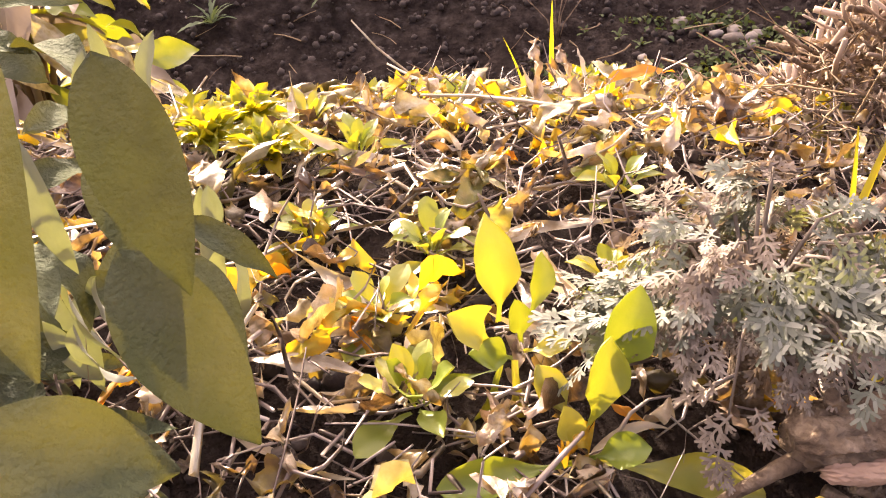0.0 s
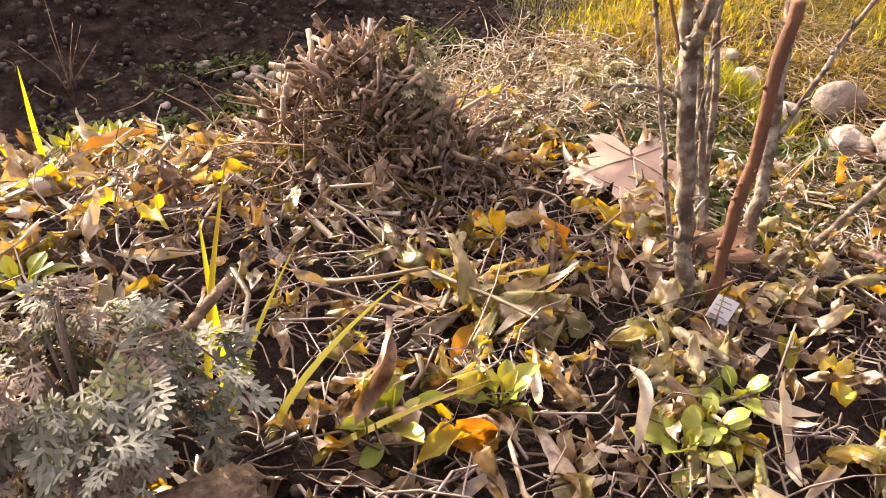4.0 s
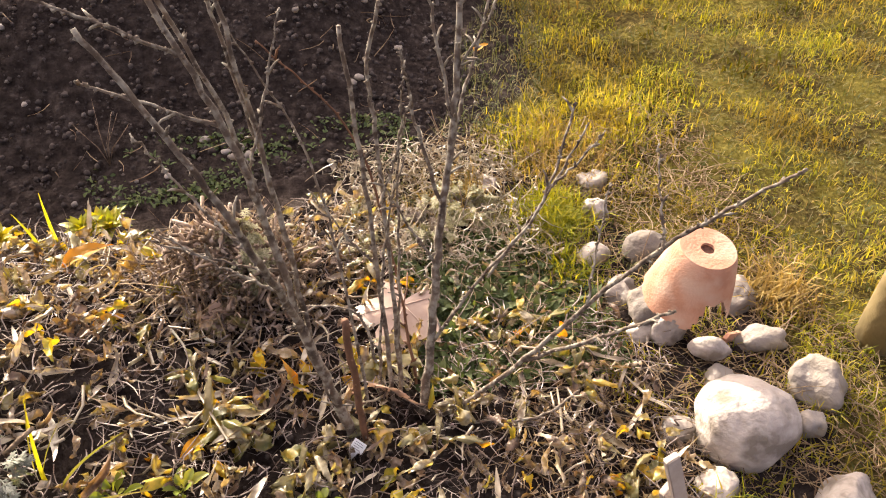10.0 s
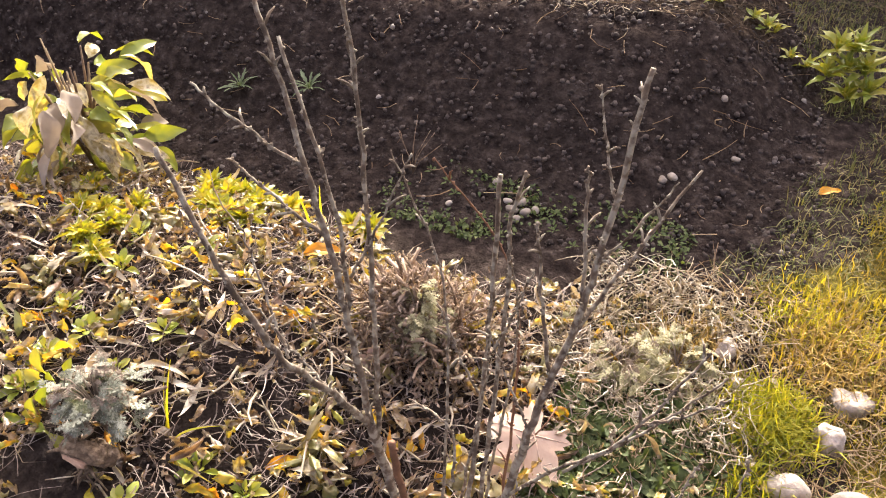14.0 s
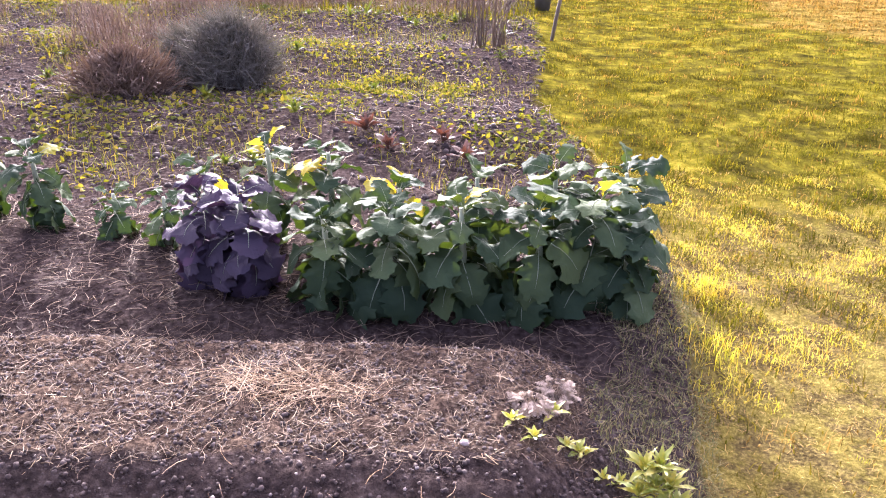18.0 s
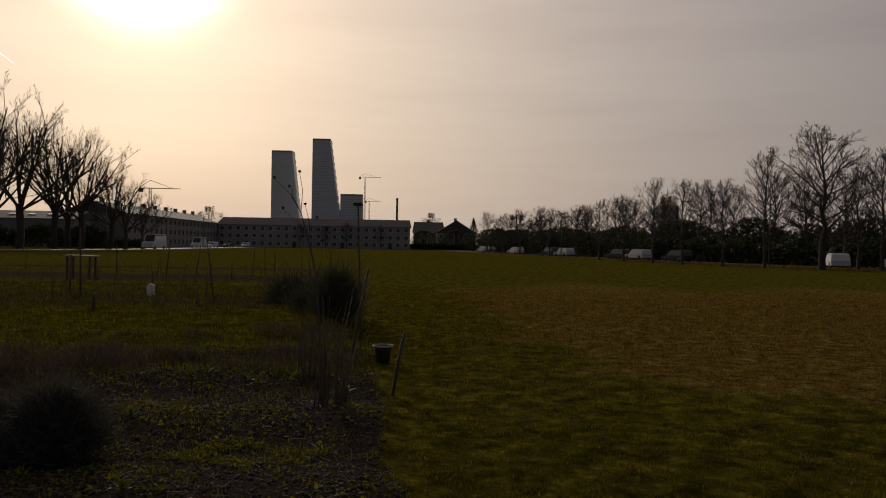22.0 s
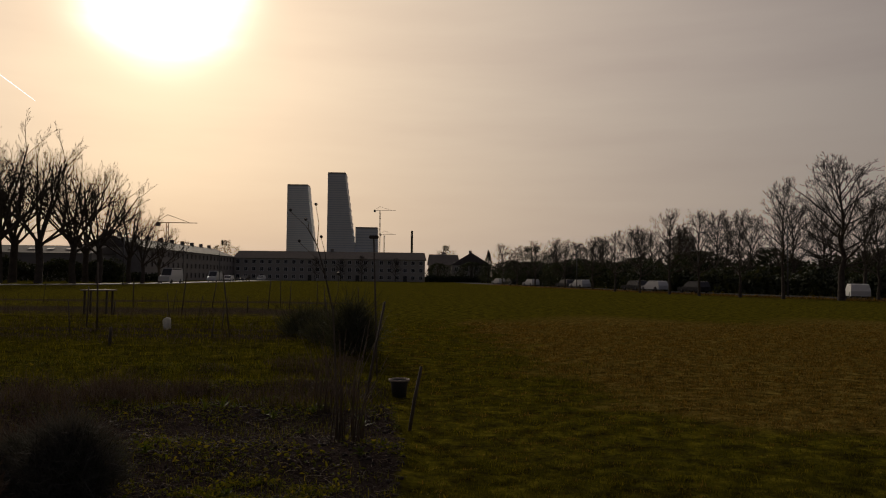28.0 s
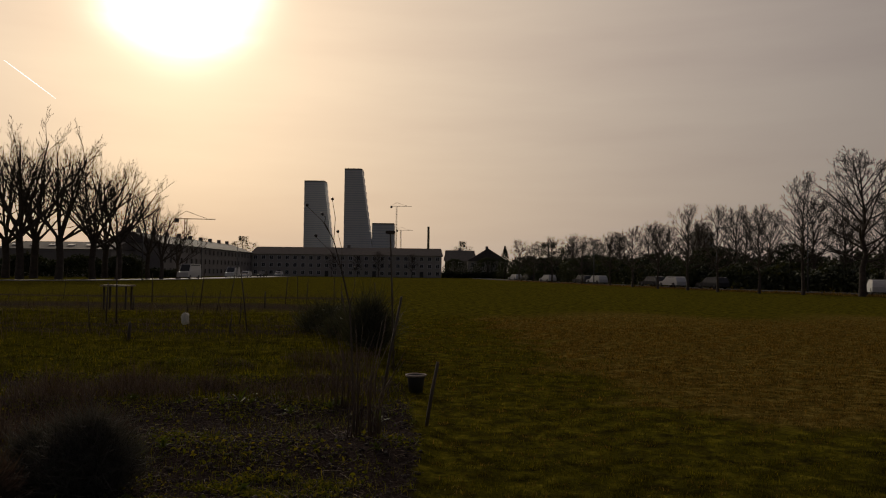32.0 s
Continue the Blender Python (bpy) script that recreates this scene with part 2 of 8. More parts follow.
M_ORANGE = material("orange_leaf", [(0.40, 0.20, 0.02), (0.48, 0.28, 0.03)], 0.7, 60, 0.3, 200, "object", 0.4, (1.8, 1.3, 0.4), dist=0.001)
M_STONE = material("river_stone", [(0.16, 0.135, 0.12), (0.26, 0.225, 0.20), (0.36, 0.315, 0.28)], 0.85, 34, 0.9, 90, "object", stain=(0.22, 0.18, 0.13), stain_scale=16, dist=0.005)
M_PALESTONE = material("pale_stone", [(0.32, 0.27, 0.24), (0.44, 0.385, 0.345), (0.52, 0.47, 0.43)], 0.85, 30, 0.9, 70, "", stain=(0.20, 0.165, 0.135), stain_scale=26, dist=0.008)
M_PEBBLE = material("pebble", [(0.06, 0.047, 0.042), (0.11, 0.09, 0.08), (0.21, 0.185, 0.165)], 0.85, 40, 0.3, 200, "island", dist=0.002)
M_TERRA = material("terracotta", [(0.36, 0.17, 0.105), (0.46, 0.235, 0.15), (0.52, 0.30, 0.21)], 0.9, 26, 0.5, 260, "", stain=(0.52, 0.34, 0.25), stain_scale=22, dist=0.003)
M_HOLE_SHADE = material("hole_shade", [(0.10, 0.05, 0.035), (0.14, 0.07, 0.05)], 0.95, 30, 0.1, 100, "")
M_POST = material("post_wood", [(0.15, 0.11, 0.045), (0.24, 0.18, 0.08), (0.33, 0.255, 0.12)], 0.85, 12, 0.6, 70, "", dist=0.004)
M_LATH = material("grey_lath", [(0.34, 0.27, 0.22), (0.50, 0.43, 0.37)], 0.85, 30, 0.5, 130, "", dist=0.002)
M_TAG = material("plastic_tag", [(0.80, 0.80, 0.80), (0.84, 0.84, 0.85)], 0.5, 20, 0.05, 100, "")
M_INK = material("grey_ink", [(0.25, 0.25, 0.27), (0.30, 0.30, 0.32)], 0.7, 20, 0.0, 100, "")
M_SOIL = material("soil_clod", [(0.026, 0.019, 0.017), (0.048, 0.036, 0.032), (0.082, 0.064, 0.056)], 0.95, 30, 0.8, 120, "island", dist=0.004)
M_GRASS = material("lawn_grass", [(0.13, 0.15, 0.018), (0.21, 0.222, 0.024), (0.30, 0.285, 0.036), (0.40, 0.335, 0.085)], 0.65, 3.0, 0.0, 60, "island", 0.5, (2.1, 1.8, 0.22), spec=0.12, stain=(0.19, 0.15, 0.035), stain_scale=6.5)
# Darker copy of the lawn grass: the far lawn's dimness is in its colour.
M_GRASS_DIM = material("dimmed_grass", [(0.032, 0.036, 0.005), (0.060, 0.062, 0.006), (0.095, 0.088, 0.009), (0.20, 0.17, 0.02)], 0.8, 3.0, 0.0, 60, "island", 0.3, (1.7, 1.6, 0.2), spec=0.0, stain=(0.036, 0.034, 0.008), stain_scale=2.2)
M_MEADOWDRY = material("meadow_dry_grass", [(0.060, 0.042, 0.010), (0.122, 0.085, 0.020), (0.195, 0.134, 0.036), (0.30, 0.21, 0.068)], 0.8, 3.0, 0.0, 60, "island", 0.25, (1.5, 1.2, 0.35), spec=0.0)
# Dimmer grey-green copy of the lawn grass, shade put into its colour.
M_SHADEGRASS = material("shade_toned_grass", [(0.055, 0.07, 0.025), (0.10, 0.11, 0.045), (0.16, 0.15, 0.07), (0.22, 0.18, 0.10)], 0.7, 3.0, 0.0, 60, "island", 0.25, (1.5, 1.4, 0.4), spec=0.15)
M_DRYGRASS = material("dry_grass", [(0.20, 0.14, 0.045), (0.30, 0.215, 0.075), (0.38, 0.29, 0.12)], 0.75, 3.0, 0.0, 60, "island", 0.3, (1.5, 1.25, 0.45), spec=0.12)
M_KALE = material("kale_leaf", [(0.018, 0.033, 0.018), (0.030, 0.050, 0.024), (0.050, 0.072, 0.030)], 0.75, 12, 0.5, 60, "object", 0.10, (2.6, 2.6, 0.3), spec=0.12, dist=0.006)
M_KALERIB = material("kale_rib", [(0.13, 0.16, 0.10), (0.19, 0.22, 0.14)], 0.6, 20, 0.1, 60, "")
M_PURPLE = material("purple_kale_leaf", [(0.022, 0.017, 0.030), (0.040, 0.031, 0.052)], 0.7, 20, 0.5, 80, "object", 0.1, (1.6, 1.0, 1.3), spec=0.2, dist=0.005)
M_SHRUB = material("grey_shrub_twig", [(0.05, 0.05, 0.043), (0.10, 0.095, 0.08), (0.15, 0.14, 0.12)], 0.9, 10, 0.0, 60, "island", 0.1, (1.3, 1.2, 0.8))
M_BUSH = material("dark_bush_twig", [(0.035, 0.038, 0.026), (0.07, 0.072, 0.048), (0.10, 0.10, 0.07)], 0.9, 10, 0.0, 60, "island", 0.15, (1.3, 1.25, 0.6))
M_BROWNTWIG = material("brown_twig", [(0.06, 0.04, 0.03), (0.12, 0.085, 0.062), (0.17, 0.125, 0.09)], 0.9, 10, 0.0, 60, "island", 0.08, (1.3, 1.1, 0.8))
M_TREE = material("tree_bark", [(0.065, 0.053, 0.044), (0.115, 0.096, 0.08)], 0.95, 3, 0.5, 12, "", dist=0.03)
M_EVERGREEN = material("evergreen", [(0.025, 0.035, 0.022), (0.045, 0.055, 0.032), (0.06, 0.065, 0.04)], 0.8, 2, 0.0, 8, "island", 0.1)
M_RENDER = material("facade_render", [(0.44, 0.41, 0.37), (0.50, 0.47, 0.43)], 0.9, 0.4, 0.1, 6, "", dist=0.02)
# Darker copy of the facade render, with the wing's shade in its colour.
M_DARK_SHADED = material("shaded_facade", [(0.26, 0.24, 0.23), (0.32, 0.30, 0.28)], 0.9, 0.4, 0.1, 6, "", dist=0.02)
M_ROOF = material("roof_tiles", [(0.10, 0.09, 0.085), (0.14, 0.125, 0.115)], 0.8, 1.2, 0.4, 6, "", dist=0.03)
M_TOWER = material("tower_white", [(0.86, 0.88, 0.90), (0.90, 0.92, 0.94)], 0.5, 0.05, 0.0, 1, "")
M_BAND = material("tower_glass_band", [(0.66, 0.70, 0.76), (0.72, 0.76, 0.82)], 0.3, 0.05, 0.0, 1, "")
M_GLASS = material("window_glass", [(0.04, 0.045, 0.05), (0.07, 0.075, 0.08)], 0.1, 1.0, 0.0, 1, "object", spec=0.6)
M_ASPHALT = material("asphalt", [(0.12, 0.115, 0.11), (0.17, 0.165, 0.16)], 0.75, 2, 0.2, 30, "")
M_TARMAC = material("dark_tarmac", [(0.045, 0.043, 0.042), (0.07, 0.067, 0.065)], 0.95, 2, 0.2, 30, "", spec=0.05)
M_STEEL = material("dark_steel", [(0.10, 0.10, 0.105), (0.15, 0.15, 0.155)], 0.5, 3, 0.1, 20, "", metal=0.6)
M_WHITEPAINT = material("white_paint", [(0.76, 0.76, 0.75), (0.82, 0.82, 0.81)], 0.3, 3, 0.0, 20, "", spec=0.5)
M_DARKPAINT = material("dark_paint", [(0.05, 0.05, 0.055), (0.08, 0.08, 0.085)], 0.25, 3, 0.0, 20, "", spec=0.5)
M_TYRE = material("tyre_rubber", [(0.025, 0.025, 0.025), (0.04, 0.04, 0.04)], 0.9, 10, 0.1, 60, "")
M_BUCKET = material("bucket_plastic", [(0.05, 0.05, 0.05), (0.09, 0.085, 0.08)], 0.6, 8, 0.1, 60, "")
M_POLE = material("weathered_pole", [(0.09, 0.075, 0.06), (0.16, 0.13, 0.10)], 0.9, 6, 0.3, 40, "", dist=0.004)
M_CLOTH = material("white_fleece", [(0.70, 0.69, 0.67), (0.78, 0.77, 0.75)], 0.9, 8, 0.4, 30, "", 0.3, (1.0, 1.0, 0.9))


def ground_material():
    """One sheet: lawn, straw-dry meadow and dark garden soil, mixed by the plan's masks and broken up by noise."""
    m = bpy.data.materials.new("garden_ground")
    m.use_nodes = True
    n, l = m.node_tree.nodes, m.node_tree.links
    b = n["Principled BSDF"]
    co = n.new("ShaderNodeTexCoord").outputs["Object"]

    def tex(scale, detail=8.0, rough=0.6):
        t = n.new("ShaderNodeTexNoise")
        t.inputs["Scale"].default_value, t.inputs["Detail"].default_value, t.inputs["Roughness"].default_value = scale, detail, rough
        l.new(co, t.inputs[0])
        return t.outputs[0]

    def ramp(f, stops):
        r = n.new("ShaderNodeValToRGB")
        e = r.color_ramp.elements
        for i, (p, c) in enumerate(stops):
            k = e[i] if i < 2 else e.new(p)
            k.position, k.color = p, (*c, 1)
        l.new(f, r.inputs[0])
        return r.outputs[0]

    def mix(f, a, c):
        x = n.new("ShaderNodeMix")
        x.data_type = "RGBA"
        l.new(f, x.inputs[0])
        l.new(a, x.inputs[6])
        l.new(c, x.inputs[7])
        return x.outputs[2]

    def mask(name, t, lo, hi):
        a = n.new("ShaderNodeAttribute")
        a.attribute_name = name
        s = n.new("ShaderNodeMath")
        s.operation = "MULTIPLY_ADD"
        l.new(t, s.inputs[0])
        s.inputs[1].default_value = 0.5
        l.new(a.outputs["Fac"], s.inputs[2])
        r = n.new("ShaderNodeMapRange")
        r.inputs[1].default_value, r.inputs[2].default_value = lo + 0.25, hi + 0.25
        l.new(s.outputs[0], r.inputs[0])
        return r.outputs[0]

    lawn = ramp(tex(7.0, 10.0, 0.7), [(0.38, (0.045, 0.032, 0.017)), (0.46, (0.11, 0.082, 0.032)), (0.54, (0.17, 0.145, 0.028)), (0.66, (0.27, 0.225, 0.045))])
    # Same lawn further out, its dimness put into a darker ramp.
    dim_far_lawn = ramp(tex(3.4, 12.0, 0.72), [(0.37, (0.022, 0.020, 0.005)), (0.46, (0.058, 0.051, 0.008)), (0.54, (0.098, 0.088, 0.008)), (0.65, (0.19, 0.158, 0.017))])
    thatch = ramp(tex(90.0, 8.0, 0.7), [(0.38, (0.024, 0.018, 0.009)), (0.5, (0.09, 0.073, 0.022)), (0.63, (0.24, 0.195, 0.06))])
    half = n.new("ShaderNodeValue")
    half.outputs[0].default_value = 0.55
    lawn = mix(half.outputs[0], lawn, thatch)
    lawn = mix(mask("meadow", tex(0.5, 4.0), 0.3, 0.7), lawn, dim_far_lawn)
    dry = ramp(tex(4.2, 12.0, 0.75), [(0.38, (0.030, 0.021, 0.004)), (0.48, (0.106, 0.077, 0.016)), (0.62, (0.25, 0.182, 0.045))])
    soil = ramp(tex(45.0), [(0.3, (0.018, 0.014, 0.013)), (0.5, (0.041, 0.0315, 0.0285)), (0.62, (0.066, 0.052, 0.046)), (0.74, (0.11, 0.088, 0.079))])
    chaff = ramp(tex(70.0), [(0.35, (0.030, 0.022, 0.017)), (0.5, (0.066, 0.048, 0.036)), (0.65, (0.13, 0.097, 0.068))])
    col = mix(mask("dry", tex(1.6, 10.0, 0.7), 0.24, 0.76), lawn, dry)
    col = mix(mask("soil", tex(5.0), 0.40, 0.60), col, soil)
    col = mix(mask("chaff", tex(14.0), 0.40, 0.65), col, chaff)
    l.new(col, b.inputs["Base Color"])
    b.inputs["Roughness"].default_value, b.inputs["Specular IOR Level"].default_value = 1.0, 0.0
    bn = n.new("ShaderNodeBump")
    bn.inputs["Strength"].default_value, bn.inputs["Distance"].default_value = 0.9, 0.02
    l.new(tex(55.0, 10.0, 0.7), bn.inputs["Height"])
    bn2 = n.new("ShaderNodeBump")
    bn2.inputs["Strength"].default_value, bn2.inputs["Distance"].default_value = 0.7, 0.10
    l.new(tex(5.0, 8.0, 0.65), bn2.inputs["Height"])
    l.new(bn.outputs[0], bn2.inputs["Normal"])
    l.new(bn2.outputs[0], b.inputs["Normal"])
    return m


M_GROUND = ground_material()


# ---- building helpers ----
rng = np.random.default_rng(7)


class Geo:
    """Collects vertices and faces for one mesh."""

    def __init__(self):
        self.v, self.f = [], []

    def add(self, verts, faces):
        k = len(self.v)
        self.v.extend(tuple(float(c) for c in p) for p in verts)
        self.f.extend(tuple(i + k for i in q) for q in faces)
        return self

    def tube(self, pts, radii, n=6, cap=True):
        pts = [Vector(p) for p in pts]
        k = len(self.v)
        ref = Vector((0.31, 0.77, 0.55))
        for i, p in enumerate(pts):
            d = (pts[min(i + 1, len(pts) - 1)] - pts[max(i - 1, 0)]).normalized()
            a = d.cross(ref)
            if a.length < 1e-3:
                a = d.cross(Vector((1, 0, 0)))
            a.normalize()
            b = d.cross(a)
            for j in range(n):
                w = 2 * math.pi * j / n
                self.v.append(tuple(p + (a * math.cos(w) + b * math.sin(w)) * radii[i]))
        for i in range(len(pts) - 1):
            for j in range(n):
                q = k + i * n
                self.f.append((q + j, q + (j + 1) % n, q + n + (j + 1) % n, q + n + j))
        if cap:
            self.f.append(tuple(k + j for j in reversed(range(n))))
            self.f.append(tuple(k + (len(pts) - 1) * n + j for j in range(n)))
        return self

    def box(self, lo, hi, bevel=0.0):
        (x0, y0, z0), (x1, y1, z1) = lo, hi
        if bevel <= 0:
            return self.add([(x0, y0, z0), (x1, y0, z0), (x1, y1, z0), (x0, y1, z0), (x0, y0, z1), (x1, y0, z1), (x1, y1, z1), (x0, y1, z1)],
                            [(3, 2, 1, 0), (4, 5, 6, 7), (0, 1, 5, 4), (1, 2, 6, 5), (2, 3, 7, 6), (3, 0, 4, 7)])
        bm = bmesh.new()
        bmesh.ops.create_cube(bm, size=1)
        for v in bm.verts:
            v.co = Vector(((x0 + x1) / 2 + v.co.x * (x1 - x0), (y0 + y1) / 2 + v.co.y * (y1 - y0), (z0 + z1) / 2 + v.co.z * (z1 - z0)))
        bmesh.ops.bevel(bm, geom=bm.edges[:], offset=bevel, segments=2, affect="EDGES")
        bm.verts.index_update()
        self.add([v.co for v in bm.verts], [[v.index for v in f.verts] for f in bm.faces])
        bm.free()
        return self

    def lathe(self, profile, n=24, close=False):
        k = len(self.v)
        for r, z in profile:
            for j in range(n):
                w = 2 * math.pi * j / n
                self.v.append((r * math.cos(w), r * math.sin(w), z))
        for i in range(len(profile) - 1):
            for j in range(n):
                q = k + i * n
                self.f.append((q + j, q + (j + 1) % n, q + n + (j + 1) % n, q + n + j))
        if close:
            self.f.append(tuple(k + j for j in reversed(range(n))))
            self.f.append(tuple(k + (len(profile) - 1) * n + j for j in range(n)))
        return self

    def moved(self, m):
        self.v = [tuple(m @ Vector(p)) for p in self.v]
        return self

    def mesh(self, name, mat, smooth=True):
        me = bpy.data.meshes.new(name)
        me.from_pydata(self.v, [], self.f)
        me.materials.append(mat)
        if smooth:
            me.shade_smooth()
        return me


def part(name, geo, mat, parent=None, label="", smooth=True, m=None):
    """Links a Geo (or a mesh) as one object, under a thing or a part."""
    me = geo.mesh(name, mat, smooth) if isinstance(geo, Geo) else geo
    ob = new(name, me)
    if parent:
        ob.parent = parent
    if m is not None:
        ob.matrix_basis = m
    return tagged(ob, label) if label else ob


def thing(name, at, label, category, group="", kind="", rz=0.0):
    e = new(name)
    e.empty_display_size = 0.05
    e.matrix_basis = pose(*at, 0, 0, rz)
    return tagged(e, label, category, group, kind)


def npmesh(name, verts, faces, mat, smooth=True):
    """A mesh from numpy arrays; all faces with the same number of corners."""
    me = bpy.data.meshes.new(name)
    k = faces.shape[1]
    me.vertices.add(len(verts))
    me.vertices.foreach_set("co", np.ascontiguousarray(verts, np.float32).ravel())
    me.loops.add(faces.size)
    me.loops.foreach_set("vertex_index", np.ascontiguousarray(faces, np.int32).ravel())
    me.polygons.add(len(faces))
    me.polygons.foreach_set("loop_start", np.arange(0, faces.size, k, dtype=np.int32))
    me.polygons.foreach_set("loop_total", np.full(len(faces), k, np.int32))
    me.update(calc_edges=True)
    me.validate()
    me.materials.append(mat)
    if smooth:
        me.shade_smooth()
    return me


def leaf_grid(length, width, outline, fold=0.25, curl=0.6, wave=0.0, twist=0.0, nl=6, nw=4, seed=0, roll=0.0, crumple=0.0):
    """A leaf blade along +y with its face to +z: vertices and quads. outline(u) gives the half width, 0 to 1."""
    r = np.random.default_rng(seed)
    ph = r.uniform(0, 6.28, 3)
    vs, y, z, ang = [], 0.0, 0.0, curl * -0.35
    for i in range(nl + 1):
        u = i / nl
        w = width / 2 * max(outline(u), 0.03)
        for j in range(nw + 1):
            s = 2 * j / nw - 1
            rs = roll * (0.6 + 0.8 * u)
            xs, rl = (w * math.sin(s * rs) / rs, w * (1 - math.cos(s * rs)) / rs) if abs(rs) > 0.05 else (s * w, 0.0)
            lift = rl + fold * abs(s) * w + crumple * width * r.normal() + wave * width * (math.sin(9 * u + ph[0] + 2.2 * s) * 0.5 + math.sin(17 * u + ph[1] - 3 * s) * 0.25) * abs(s)
            tw = twist * u
            x = xs + crumple * width * 0.5 * r.normal()
            vs.append((x * math.cos(tw) - lift * math.sin(tw), y - lift * math.sin(ang), z + lift * math.cos(ang) * math.cos(tw) + x * math.sin(tw)))
        ang += curl / nl
        y += length / nl * math.cos(ang)
        z -= length / nl * math.sin(ang)
    n = nw + 1
    fs = [(i * n + j, i * n + j + 1, (i + 1) * n + j + 1, (i + 1) * n + j) for i in range(nl) for j in range(nw)]
    return np.array(vs), np.array(fs)


def oval(u):
    return math.sin(math.pi * min(1, u) ** 0.8) ** 0.8


def spoon(u):
    if u < 0.42:
        return 0.20 + 0.10 * u
    t = (u - 0.42) / 0.58
    return 0.24 + 0.76 * math.sqrt(max(0.0, 1 - (2 * t - 0.95) ** 2)) if t < 0.97 else 0.25


def lance(u):
    return (math.sin(math.pi * u ** 0.7)) ** 1.1


def rot_np(n, up=0.5, seed=1):
    """n random rotation matrices: any heading, tilted from flat by about up radians, rolled a little."""
    r = np.random.default_rng(seed)
    rz, rx, ry = r.uniform(0, 2 * np.pi, n), r.normal(0, up, n), r.normal(0, up, n)
    c, s = np.cos, np.sin
    z, o = np.zeros(n), np.ones(n)
    a = np.stack([c(rz), -s(rz), z, s(rz), c(rz), z, z, z, o], 1).reshape(n, 3, 3)
    b = np.stack([o, z, z, z, c(rx), -s(rx), z, s(rx), c(rx)], 1).reshape(n, 3, 3)
    d = np.stack([c(ry), z, s(ry), z, o, z, -s(ry), z, c(ry)], 1).reshape(n, 3, 3)
    return a @ b @ d


def scatter(variants, at, rots, scales):
    """Joins copies of (verts, quads) variants at the given places."""
    vv, ff, k = [], [], 0
    which = np.random.default_rng(3).integers(0, len(variants), len(at))
    for i, (v, f) in enumerate(variants):
        sel = np.nonzero(which == i)[0]
        if not len(sel):
            continue
        w = np.einsum("nij,mj->nmi", rots[sel], v) * np.asarray(scales)[sel][:, None, None] + np.asarray(at)[sel][:, None, :]
        vv.append(w.reshape(-1, 3))
        ff.append((f[None] + (k + np.arange(len(sel)) * len(v))[:, None, None]).reshape(-1, f.shape[1]))
        k += len(sel) * len(v)
    return np.concatenate(vv), np.concatenate(ff)


def blades(at, height, width, lean=0.5, seed=0, bend=0.6):
    """Grass blades as bent strips of two quads; at: n x 3."""
    r = np.random.default_rng(seed)
    n = len(at)
    h = height * r.uniform(0.45, 1.25, n)
    a = r.uniform(0, 2 * np.pi, n)
    d = np.stack([np.cos(a), np.sin(a), np.zeros(n)], 1)
    side = np.stack([-np.sin(a), np.cos(a), np.zeros(n)], 1) * (np.asarray(width) * r.uniform(0.6, 1.3, n))[:, None] / 2
    tilt = np.abs(r.normal(0, lean, n))
    up = np.array([0, 0, 1.0])
    p0 = at
    p1 = at + (d * np.sin(tilt)[:, None] + up * np.cos(tilt)[:, None]) * (h * 0.55)[:, None]
    t2 = np.minimum(tilt + bend * r.uniform(0.3, 1.5, n), 2.0)
    p2 = p1 + (d * np.sin(t2)[:, None] + up * np.cos(t2)[:, None]) * (h * 0.5)[:, None]
    v = np.stack([p0 - side, p0 + side, p1 - side * 0.8, p1 + side * 0.8, p2 - side * 0.08, p2 + side * 0.08], 1).reshape(-1, 3)
    f = (np.array([[0, 1, 3, 2], [2, 3, 5, 4]])[None] + (np.arange(n) * 6)[:, None, None]).reshape(-1, 4)
    return v, f


def strands(at, length, radius, seed=0, rise=0.15, curve=0.8):
    """Straw and thin twigs: three-sided bent rods lying about; at: n x 3."""
    r = np.random.default_rng(seed)
    n = len(at)
    L = length * r.uniform(0.35, 1.3, n)
    a, dip = r.uniform(0, 2 * np.pi, n), r.normal(0, rise, n)
    k = r.normal(0, curve, n)
    pts = [np.asarray(at, float)]
    for i in range(3):
        aa, dd = a + k * i / 3, dip - 0.25 * i * np.abs(rise) * r.uniform(0, 1, n)
        step = np.stack([np.cos(aa) * np.cos(dd), np.sin(aa) * np.cos(dd), np.sin(dd)], 1) * (L / 3)[:, None]
        pts.append(pts[-1] + step)
    rad = radius * r.uniform(0.5, 1.5, n)
    side = np.stack([-np.sin(a), np.cos(a), np.zeros(n)], 1)
    up = np.tile([0, 0, 1.0], (n, 1))
    ring = []
    for i, p in enumerate(pts):
        q = rad * (1 - 0.15 * i)
        ring += [p + side * q[:, None], p - side * q[:, None] * 0.5 + up * q[:, None] * 0.87, p - side * q[:, None] * 0.5 - up * q[:, None] * 0.87]
    v = np.stack(ring, 1).reshape(-1, 3)
    f = np.array([[i * 3 + j, i * 3 + (j + 1) % 3, i * 3 + 3 + (j + 1) % 3, i * 3 + 3 + j] for i in range(3) for j in range(3)])
    return v, (f[None] + (np.arange(n) * 12)[:, None, None]).reshape(-1, 4)


